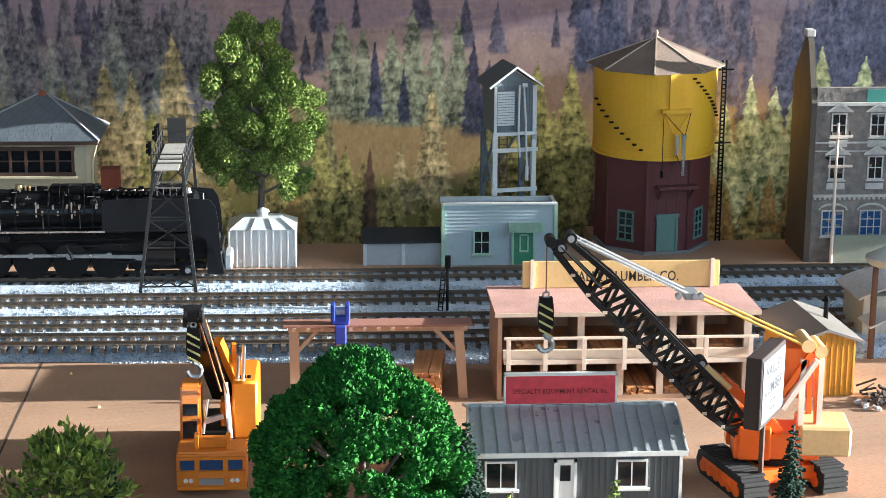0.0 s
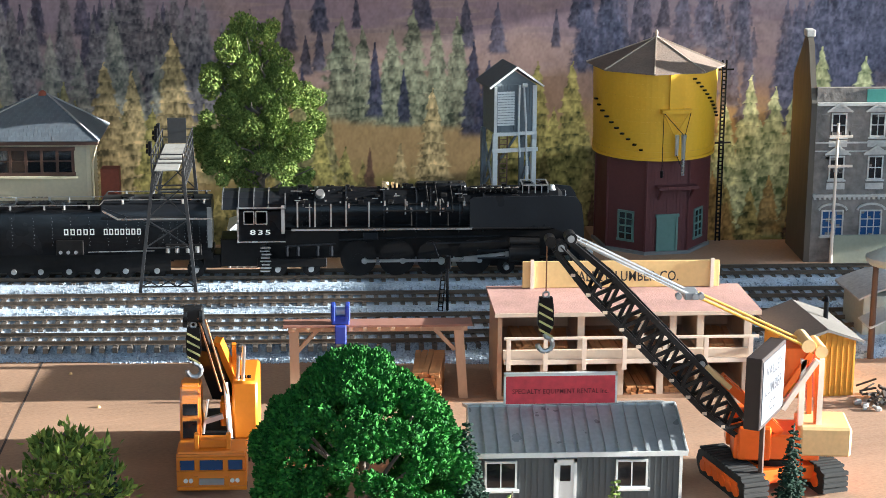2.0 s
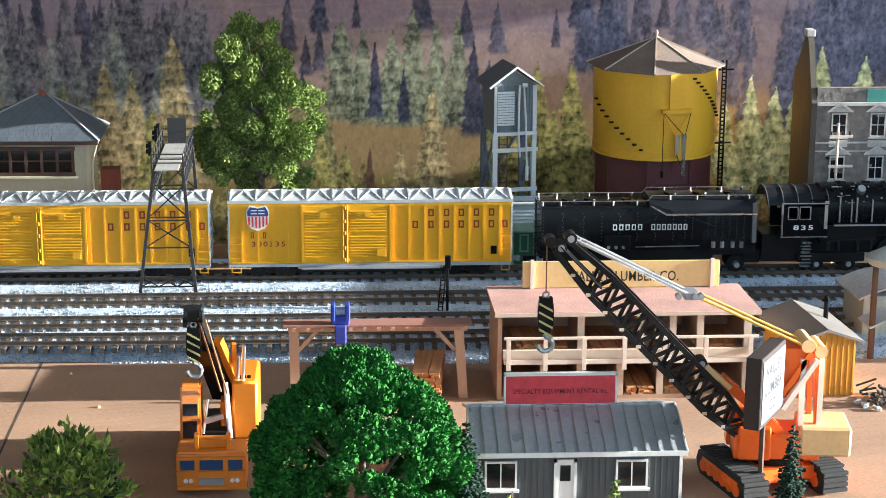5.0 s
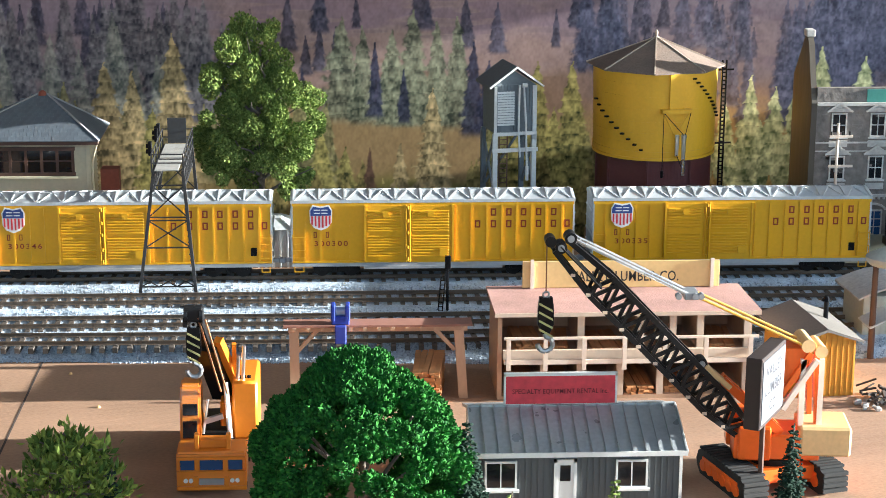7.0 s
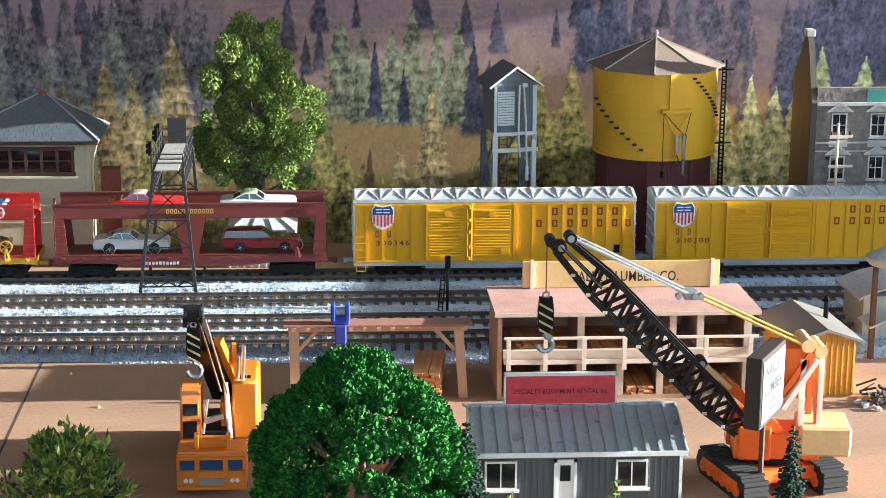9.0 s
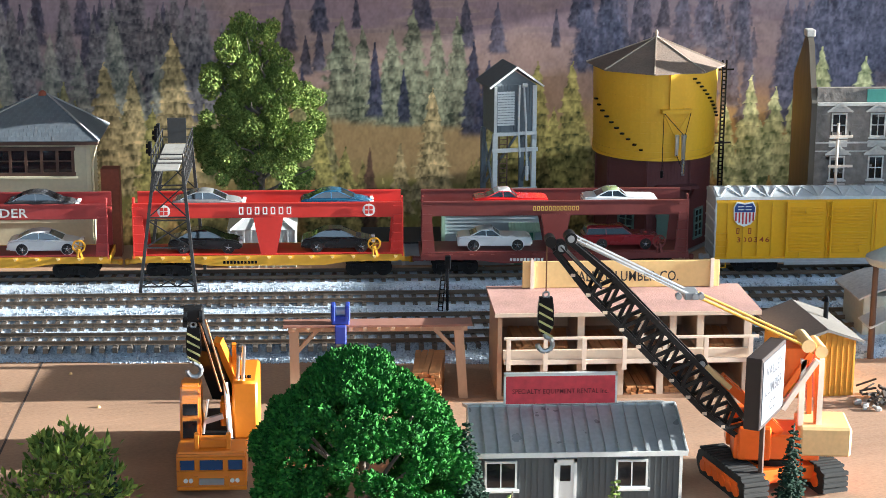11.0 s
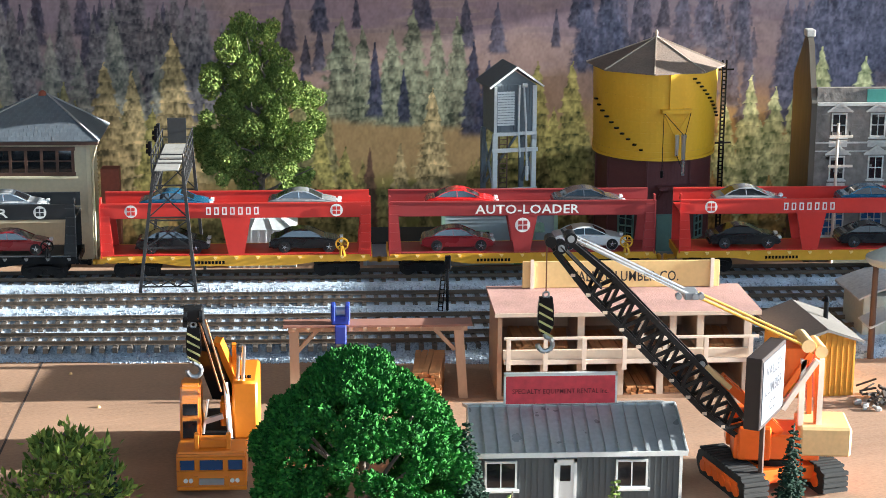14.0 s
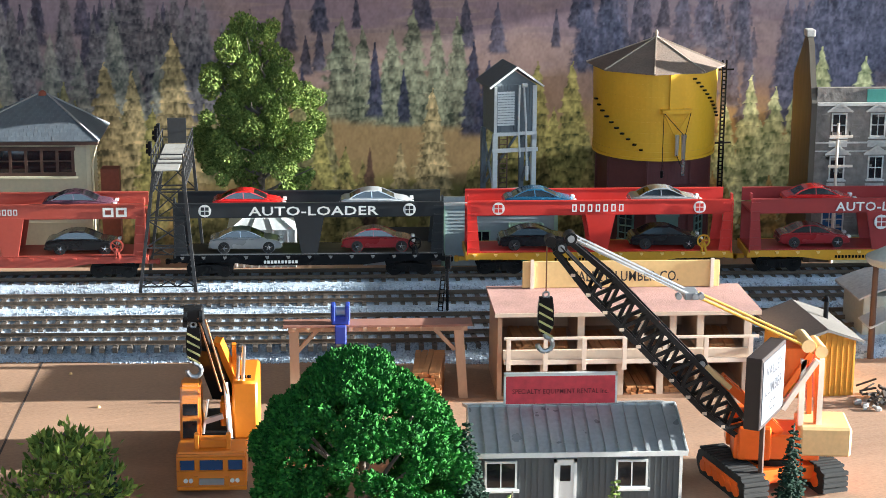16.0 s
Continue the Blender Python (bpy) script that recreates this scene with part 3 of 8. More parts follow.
    bars_row("number_bar", 10, 0.16, 0.2, 0.07, BLACK if sill is FLATYELLOW else LETTER, b, -1.9, -S - 0.07, 1.16)
    for k in (-6.6, 6.6):
        bogie(b, k)
    TRAIN.append((b, x, T1, RAIL_TOP))
    return b, L, S


def lean_in(bm):
    """Draws the sides of a cabin together towards its roof."""
    for v in bm.verts:
        v.co.y *= 1 - 0.34 * max(0.0, v.co.z - 0.98)


def motor_car(x, z, paint, style, label, top=None, turn=1):
    """A small die-cast car: body, cabin glass, roof, lamps and four wheels."""
    c = thing("motor_car", x, T1 - 0.1, RAIL_TOP + z, 0, label, "car", "cars on the carriers")
    p = PAINT[paint]
    if style == "sedan":
        low = [(-2.35, 0.26), (-2.46, 0.5), (-2.44, 0.78), (-2.3, 0.93), (-1.9, 1.0), (-1.2, 1.03), (0.6, 1.0), (1.3, 0.95), (1.9, 0.84), (2.3, 0.68), (2.44, 0.5), (2.38, 0.26)]
        cab = [(-1.85, 0.98), (-1.3, 1.28), (-0.85, 1.43), (-0.4, 1.48), (0.1, 1.44), (0.5, 1.3), (1.2, 0.96)]
        roof = [(-1.15, 1.34), (-0.85, 1.46), (-0.4, 1.52), (0.12, 1.48), (0.36, 1.38)]
    elif style == "coupe":
        low = [(-2.5, 0.3), (-2.55, 0.85), (-2.3, 0.98), (-1.0, 1.02), (0.4, 0.95), (2.3, 0.9), (2.5, 0.75), (2.5, 0.3)]
        cab = [(-1.7, 1.0), (-0.9, 1.36), (-0.2, 1.38), (0.4, 0.95)]
        roof = [(-1.25, 1.26), (-0.9, 1.4), (-0.2, 1.42), (-0.02, 1.3)]
    else:
        low = [(-2.7, 0.3), (-2.72, 0.95), (-2.6, 1.0), (0.5, 1.0), (2.2, 0.92), (2.5, 0.8), (2.5, 0.3)]
        cab = [(-2.55, 1.0), (-2.35, 1.42), (0.0, 1.44), (0.6, 1.0)]
        roof = [(-2.5, 1.36), (-2.3, 1.5), (-0.05, 1.5), (0.1, 1.38)]
    W = 0.92
    bm = make(prism, low, "y", -W, W)
    bmesh.ops.bevel(bm, geom=list(bm.edges), offset=0.1, segments=3, affect="EDGES")
    for a in (-1.45, 1.5):
        for s in (-1, 1):
            cyl(bm, (a, s * (W - 0.02), 0.4), (a, s * (W + 0.015), 0.4), 0.43, seg=16)
    part("body", bm, p, c, smooth=True)
    bm = bmesh.new()
    prism(bm, cab, "y", -W + 0.14, W - 0.14)
    bmesh.ops.bevel(bm, geom=list(bm.edges), offset=0.05, segments=2, affect="EDGES")
    lean_in(bm)
    part("cabin_glass", bm, CARGLASS, c, "dark window glass", smooth=True)
    bm = bmesh.new()
    prism(bm, roof, "y", -W + 0.16, W - 0.16)
    bmesh.ops.bevel(bm, geom=list(bm.edges), offset=0.05, segments=1, affect="EDGES")
    lean_in(bm)
    part("roof", bm, PAINT[top] if top else p, c, smooth=True)
    bm = bmesh.new()
    for s in (-1, 1):
        y = s * (W - 0.13)
        mid = (roof[0][0] + roof[-1][0]) / 2 + 0.05
        bar(bm, (mid, y, 0.98), (mid - 0.03, y, 1.42), 0.08, 0.05)
        for q, w in ((0, 0.15), (1, 0.12)):
            bar(bm, (cab[q][0] + 0.03, y, cab[q][1]), (cab[q + 1][0], y, cab[q + 1][1]), w, 0.05)
        for q in (-1, -2):
            bar(bm, (cab[q][0], y, cab[q][1]), (cab[q - 1][0], y, cab[q - 1][1]), 0.08, 0.05)
    lean_in(bm)
    pieces("pillar", bm, p, c)
    for s in (-1, 1):
        bm = make(box, 2.2, 2.44, s * 0.62 - 0.2, s * 0.62 + 0.2, 0.62, 0.8, 0.03)
        part("headlight", bm, LAMPWHITE, c)
    part("rear_bumper", make(box, -2.5, -2.3, -W + 0.1, W - 0.1, 0.3, 0.46, 0.03), p, c)
    for a in (-1.45, 1.5):
        for s in (-1, 1):
            w = part("wheel", make(cyl, (a, s * (W - 0.25), 0.38), (a, s * (W + 0.03), 0.38), 0.38, seg=18), TYRE, c)
            bm = bmesh.new()
            y = s * (W + 0.04)
            for k in range(5):
                t = k * 2 * math.pi / 5 + a
                bar(bm, (a, y, 0.38), (a + 0.24 * math.cos(t), y, 0.38 + 0.24 * math.sin(t)), 0.1, 0.04)
            cyl(bm, (a, y - s * 0.03, 0.38), (a, y + s * 0.015, 0.38), 0.09, seg=8)
            part("rim", bm, CHROME, w)
    TRAIN.append((c, x, T1 - 0.1, RAIL_TOP + z))


def locomotive(x):
    b = thing("steam_locomotive", x, T1, RAIL_TOP, 0, "black steam locomotive with smoke deflectors and silver trim", "locomotive")
    zc, r = 4.3, 1.5
    along = Matrix.Translation((0, 0, zc)) @ Matrix.Rotation(radians(90), 4, "Y")
    boiler = part("boiler", make(lathe, [(r + 0.06, -8.1), (r + 0.06, -4.2), (r, -2.0), (r - 0.08, 6.5), (r - 0.1, 10.4), (r - 0.35, 10.7)], 32, along), BLACK, b, smooth=True)
    bm = bmesh.new()
    for px in (-6.9, -5.75, -3.7, -1.2, 0.95, 1.9, 3.8, 5.4):
        lathe(bm, [(r - 0.1, px - 0.045), (r + 0.09, px - 0.045), (r + 0.09, px + 0.045), (r - 0.1, px + 0.045)], 32, along)
    pieces("boiler_band", bm, SMOKEBOX, boiler, smooth=True)
    bm = bmesh.new()
    for px in (-6.9, -5.75, -3.7):
        box(bm, px - 0.05, px + 0.05, -r - 0.14, -r - 0.02, 3.5, 5.2)
    for px, z in ((-3.5, 4.9), (-2.2, 5.0), (-1.15, 5.05), (0.3, 5.0), (1.3, 4.95), (2.2, 5.0), (3.0, 4.95), (4.1, 5.0), (-1.0, 4.6), (0.6, 4.6), (1.6, 4.55), (2.7, 4.6)):
        box(bm, px - 0.06, px + 0.06, -r - 0.16, -r + 0.12, z - 0.14, z + 0.14)
    # small silver flecks at random places stand in for highlights on the boiler
    rngh = random.Random(12)
    for k in range(34):
        px, f = rngh.uniform(-7.2, 4.2), rngh.uniform(0.15, 1.25)
        y, z, w = -math.sin(f) * (r + 0.1), zc + math.cos(f) * (r + 0.1), rngh.uniform(0.03, 0.06)
        if k % 3:
            box(bm, px - w, px + w, y - 0.05, y + 0.05, z - w, z + w)
        else:
            bar(bm, (px - w * 4, y - 0.05, z), (px + w * 4, y - 0.05, z), 0.05)
    for px, z0, z1 in ((-6.1, 3.5, 5.05), (-4.7, 3.5, 5.05), (-2.2, 3.45, 5.1), (0.2, 4.3, 5.3), (2.5, 4.2, 5.3)):
        box(bm, px - 0.045, px + 0.045, -r - 0.13, -r - 0.02, z0, z1)
    for k in range(6):
        px = 4.6 + k * 0.55
        bar(bm, (px, -0.75, zc + r + 0.05), (px + 0.35, -0.95, zc + r + 0.14), 0.08)
    pieces("handrail_post", bm, SILVER, boiler)
    bm = bmesh.new()
    wire(bm, [(-7.8, -1.5, 4.95), (-3.6, -1.52, 4.98), (4.4, -1.5, 5.0)], 0.035)
    wire(bm, [(-1.2, -1.66, 4.55), (3.4, -1.64, 4.55)], 0.06)
    wire(bm, [(0.2, -1.5, 4.98), (0.6, -1.6, 4.3), (0.6, -1.62, 3.5)], 0.05)
    wire(bm, [(2.6, -1.4, 5.3), (3.0, -1.6, 4.4), (3.0, -1.62, 3.5)], 0.05)
    part("pipe", bm, DARKIRON, boiler)
    rngl = random.Random(4)
    bm = bmesh.new()
    for i in range(46):
        a = rngl.uniform(-7.4, 8.8)
        t = rngl.uniform(-0.3, 1.1)
        y, z = -math.sin(t) * (r + 0.04), zc + math.cos(t) * (r + 0.04)
        s = rngl.uniform(0.06, 0.16)
        box(bm, a - s * 1.4, a + s * 1.4, y - s, y + s, z - s * 0.6, z + s, 0.02)
    part("boiler_fitting", bm, DARKIRON, boiler)
    bm = bmesh.new()
    for a, z in ((-6.9, 3.0), (-6.6, 3.0), (-6.3, 3.0), (-5.3, 3.4), (-5.0, 3.4), (-4.7, 3.4)):
        for k in range(3):
            box(bm, a - 0.03, a + 0.03, -r - 0.08, -r + 0.02, z + 0.55 + k * 0.28, z + 0.61 + k * 0.28)
    part("stay_bolt", bm, SMOKEBOX, boiler)
    # domes, stack and gear on top
    bm = bmesh.new()
    box(bm, 0.9, 4.3, -0.55, 0.55, zc + r - 0.25, zc + r + 0.32, 0.16)
    part("sand_dome", bm, BLACK, b, smooth=True)
    bm = bmesh.new()
    for a in (1.6, 2.2, 3.2, 3.9):
        cyl(bm, (a, -0.3, zc + r + 0.25), (a, -0.3, zc + r + 0.42), 0.12, seg=8)
        wire(bm, [(a, -0.5, zc + r + 0.2), (a + 0.1, -1.2, zc + 0.95), (a + 0.1, -1.52, zc + 0.1)], 0.045)
    pieces("sand_pipe", bm, DARKIRON, b)
    bm = bmesh.new()
    cyl(bm, (-1.1, 0, zc + r), (-1.1, 0, zc + r + 0.35), 0.3, 0.24, 12)
    cyl(bm, (-0.6, -0.3, zc + r), (-0.6, -0.3, zc + r + 0.4), 0.08, seg=8)
    cyl(bm, (-0.35, -0.3, zc + r), (-0.35, -0.3, zc + r + 0.34), 0.08, seg=8)
    part("safety_valve", bm, mat("brass", (0.6, 0.46, 0.26), 0.35, 0.9), b)
    bm = bmesh.new()
    cyl(bm, (-5.4, -0.9, zc + 1.15), (-5.4, -1.25, zc + 1.45), 0.33, 0.27, 14)
    part("turret_cover", bm, SILVER, b, "bright steel round cover", smooth=True)
    bm = bmesh.new()
    for a in (-0.55, 0.55):
        lathe(bm, [(0.42, zc + r - 0.3), (0.42, zc + r + 0.16), (0.48, zc + r + 0.24), (0.34, zc + r + 0.24), (0.32, zc + r - 0.2)], 16, Matrix.Translation((8.9 + a, 0, 0)))
    part("chimney", bm, BLACK, b, smooth=True)
    bm = bmesh.new()
    for y in (-0.85, 0.85):
        bar(bm, (8.0, y, zc + r + 0.24), (9.7, y, zc + r + 0.24), 0.08)
        for a in (8.0, 8.42, 8.85, 9.28, 9.7):
            bar(bm, (a, y, zc + r - 0.3), (a, y, zc + r + 0.24), 0.06)
    for a in (8.0, 9.7):
        bar(bm, (a, -0.85, zc + r + 0.24), (a, 0.85, zc + r + 0.24), 0.08)
    part("stack_guard", bm, SILVER, b, "bright steel guard round the chimney")
    bm = bmesh.new()
    for k in range(9):
        a = 4.5 + k * 0.36
        cyl(bm, (a, -0.7, zc + r - 0.1 + 0.06 * (k % 3)), (a + 0.3, -0.9, zc + r - 0.2 + 0.1 * (k % 2)), 0.1, seg=8)
    wire(bm, [(4.4, -0.8, zc + r), (5.5, -0.95, zc + r + 0.05), (6.6, -0.7, zc + r + 0.1), (7.8, -0.8, zc + r - 0.05)], 0.07)
    part("feedwater_gear", bm, DARKIRON, b)
    bm = make(lathe, [(0.05, 0.36), (0.16, 0.32), (0.2, 0.1), (0.28, 0.0), (0.1, 0.0)], 14, Matrix.Translation((10.0, -0.5, zc + r - 0.15)))
    part("bell", bm, SILVER, b, smooth=True)
    bm = make(cyl, (10.55, 0, zc + 0.9), (10.95, 0, zc + 0.9), 0.33, seg=16)
    hl = part("headlight", bm, BLACK, b)
    part("lens", make(cyl, (10.95, 0, zc + 0.9), (10.98, 0, zc + 0.9), 0.27, seg=16), LAMPWHITE, hl)
    # running board, smoke deflectors and pilot
    for s in (-1, 1):
        bm = make(box, -7.3, 9.8, s * 1.62 - 0.22, s * 1.62 + 0.22, 3.3, 3.4)
        rb = part("running_board", bm, DARKIRON, b)
        part("board_edge", make(box, -7.3, 4.6, s * 1.86 - 0.02, s * 1.86 + 0.02, 3.3, 3.42), SILVER, rb, "white-edged footplate")
        bm = bmesh.new()
        prism(bm, [(4.45, 3.4), (4.45, 5.25), (4.7, 5.45), (10.6, 5.5), (11.5, 5.4), (11.85, 4.9), (12.0, 3.9), (12.1, 2.0), (12.15, 1.2), (11.85, 1.15), (11.6, 2.1), (11.0, 2.9), (10.0, 3.3), (9.0, 3.4)], "y", s * 1.66 - 0.05, s * 1.66 + 0.05)
        part("smoke_deflector", bm, SMOKEBOX, b, "flat grey-black smoke deflector sheet")
    bm = bmesh.new()
    prism(bm, [(11.2, 0.35), (11.2, 2.6), (11.9, 2.5), (12.15, 1.4), (12.3, 0.3)], "y", -1.5, 1.5)
    for k in range(9):
        y = -1.35 + k * 0.3375
        bar(bm, (12.2, y, 0.35), (12.0, y * 0.8, 2.2), 0.08)
    part("pilot", bm, SMOKEBOX, b)
    part("pilot_step", make(box, 12.3, 12.8, -0.95, 0.95, 0.45, 1.55, 0.1), ROOFSILVER, b, "pale grey pilot step plate")
    part("pilot_beam", make(box, 11.7, 12.25, -1.6, 1.6, 1.9, 2.2, 0.05), DARKIRON, b)
    # cab
    bm = bmesh.new()
    for s in (-1, 1):
        y = s * 1.66
        for x0, x1, z0, z1 in ((-10.85, -7.7, 2.55, 3.75), (-10.85, -10.4, 3.75, 4.8), (-8.9, -7.7, 3.75, 5.1), (-9.75, -9.62, 3.75, 4.8), (-10.85, -7.7, 4.6, 4.9)):
            box(bm, x0, x1, y - 0.05, y + 0.05, z0, z1)
    box(bm, -7.85, -7.75, -1.6, 1.6, 2.6, 5.3)
    part("cab_side", bm, BLACK, b)
    prof = [(-1.78, 4.75), (-1.66, 4.98), (-1.2, 5.42), (-0.5, 5.68), (0.5, 5.68), (1.2, 5.42), (1.66, 4.98), (1.78, 4.75), (1.6, 4.75), (1.1, 5.27), (0.45, 5.53), (-0.45, 5.53), (-1.1, 5.27), (-1.6, 4.75)]
    cr = part("cab_roof", make(prism, prof, "x", -11.85, -7.65), SMOKEBOX, b)
    bm = bmesh.new()
    for a in (-11.8, -10.75, -9.75, -8.8, -7.7):
        for (y0, z0), (y1, z1) in zip(prof[:7], prof[1:8]):
            bar(bm, (a, y0 * 1.01, z0 + 0.03), (a, y1 * 1.01, z1 + 0.03), 0.06)
    pieces("roof_rib", bm, STEELTRIM, cr)
    bm = bmesh.new()
    for s in (-1, 1):
        for x0, x1 in ((-10.4, -9.75), (-9.62, -8.9)):
            y = s * 1.7
            for p, q in (((x0, 3.75), (x1, 3.75)), ((x0, 4.6), (x1, 4.6)), ((x0, 3.75), (x0, 4.6)), ((x1, 3.75), (x1, 4.6))):
                bar(bm, (p[0], y, p[1]), (q[0], y, q[1]), 0.07)
        bar(bm, (-10.85, s * 1.72, 2.55), (-7.7, s * 1.72, 2.55), 0.07)
        bar(bm, (-10.8, s * 1.72, 2.5), (-10.8, s * 1.72, 4.85), 0.12)
        bar(bm, (-7.85, s * 1.72, 3.1), (-7.85, s * 1.72, 5.0), 0.22, 0.07)
        bar(bm, (-10.85, s * 1.74, 4.85), (-7.7, s * 1.74, 4.85), 0.07)
    part("window_frame", bm, SILVER, b)
    lettering("cab_number", "835", 0.34, LETTER, b, -9.35, -1.72, 3.2, 0.02, 1.25, 1.35)
    bm = bmesh.new()
    for k in range(8):
        box(bm, -9.4 + 0.05 * (k % 3), -8.75 + 0.08 * (k % 2), -1.6, -1.3, 0.45 + k * 0.23, 0.53 + k * 0.23)
    part("step", bm, SILVER, b, "bright steel cab steps")
    # frame, cylinders, wheels and rods
    bm = bmesh.new()
    box(bm, -9.5, 11.2, -0.45, 0.45, 1.1, 2.9)
    box(bm, -8.0, -4.2, -1.25, 1.25, 1.9, 3.2)
    box(bm, -12.0, -9.0, -1.2, 1.2, 0.75, 2.6, 0.05)
    box(bm, -13.2, -12.0, -0.9, 0.9, 0.6, 1.5, 0.05)
    box(bm, -9.6, -5.0, -1.5, -1.35, 0.75, 1.35, 0.05)
    box(bm, -9.6, -5.0, 1.35, 1.5, 0.75, 1.35, 0.05)
    part("frame", bm, DARKIRON, b)
    bm = bmesh.new()
    for s in (-1, 1):
        cyl(bm, (7.1, s * 1.45, 1.5), (9.1, s * 1.45, 1.5), 0.55, seg=18)
        cyl(bm, (7.1, s * 1.4, 2.35), (9.1, s * 1.4, 2.35), 0.36, seg=14)
        box(bm, 7.2, 9.0, s * 1.4 - 0.3, s * 1.4 + 0.3, 1.5, 2.4)
    part("cylinder", bm, DARKIRON, b, smooth=True)
    bm = bmesh.new()
    for s in (-1, 1):
        box(bm, 5.0, 7.1, s * 1.5 - 0.1, s * 1.5 + 0.1, 1.72, 1.84)
        box(bm, 5.0, 7.1, s * 1.5 - 0.1, s * 1.5 + 0.1, 1.18, 1.3)
        bar(bm, (1.6, s * 1.55, 2.3), (6.9, s * 1.5, 2.4), 0.1)
        bar(bm, (2.4, s * 1.6, 1.4), (2.0, s * 1.55, 2.4), 0.1)
        bar(bm, (-7.6, s * 1.6, 2.2), (-4.4, s * 1.6, 2.35), 0.1)
        for a in (-7.6, -6.9, -5.6, -4.7):
            cyl(bm, (a, s * 1.6, 1.55), (a, s * 1.6, 2.2), 0.12, seg=8)
        wire(bm, [(-4.2, s * 1.55, 2.6), (1.0, s * 1.6, 2.75), (6.5, s * 1.6, 2.8)], 0.06)
        box(bm, -2.6, -1.6, s * 1.5 - 0.15, s * 1.5 + 0.15, 2.6, 3.1, 0.05)
    part("valve_gear", bm, SMOKEBOX, b)
    lead = part("lead_truck", make(box, 5.9, 11.0, -0.35, 0.35, 0.4, 0.9), DARKIRON, b)
    for a in (6.95, 9.9):
        wheelset(lead, a, TENDER_R, hub=SILVER)
    trail = part("trailing_truck", make(box, -9.2, -5.2, -0.6, 0.6, 0.5, 1.1), DARKIRON, b)
    for a in (-6.05, -8.25):
        wheelset(trail, a, TENDER_R, hub=SILVER)
    for a in (4.75, 2.2, -0.35, -2.9):
        wheelset(b, a, DRIVER_R, spokes=14)
    for s in (-1, 1):
        bm = make(box, -2.95, 4.8, -0.06, 0.06, -0.1, 0.1)
        for a in (4.75, 2.2, -0.35, -2.9):
            cyl(bm, (a, -0.1, 0), (a, 0.1, 0), 0.2, seg=12)
        rod = part("side_rod", bm, SILVER, b, "bright steel side rod")
        RODS.append((rod, s, "side"))
        bm = make(box, -0.15, 4.6, -0.05, 0.05, -0.11, 0.11)
        cyl(bm, (0, -0.09, 0), (0, 0.09, 0), 0.24, seg=12)
        box(bm, 4.3, 4.9, -0.12, 0.12, -0.25, 0.25)
        rod = part("main_rod", bm, SILVER, b, "bright steel main rod")
        RODS.append((rod, s, "main"))
    TRAIN.append((b, x, T1, RAIL_TOP))


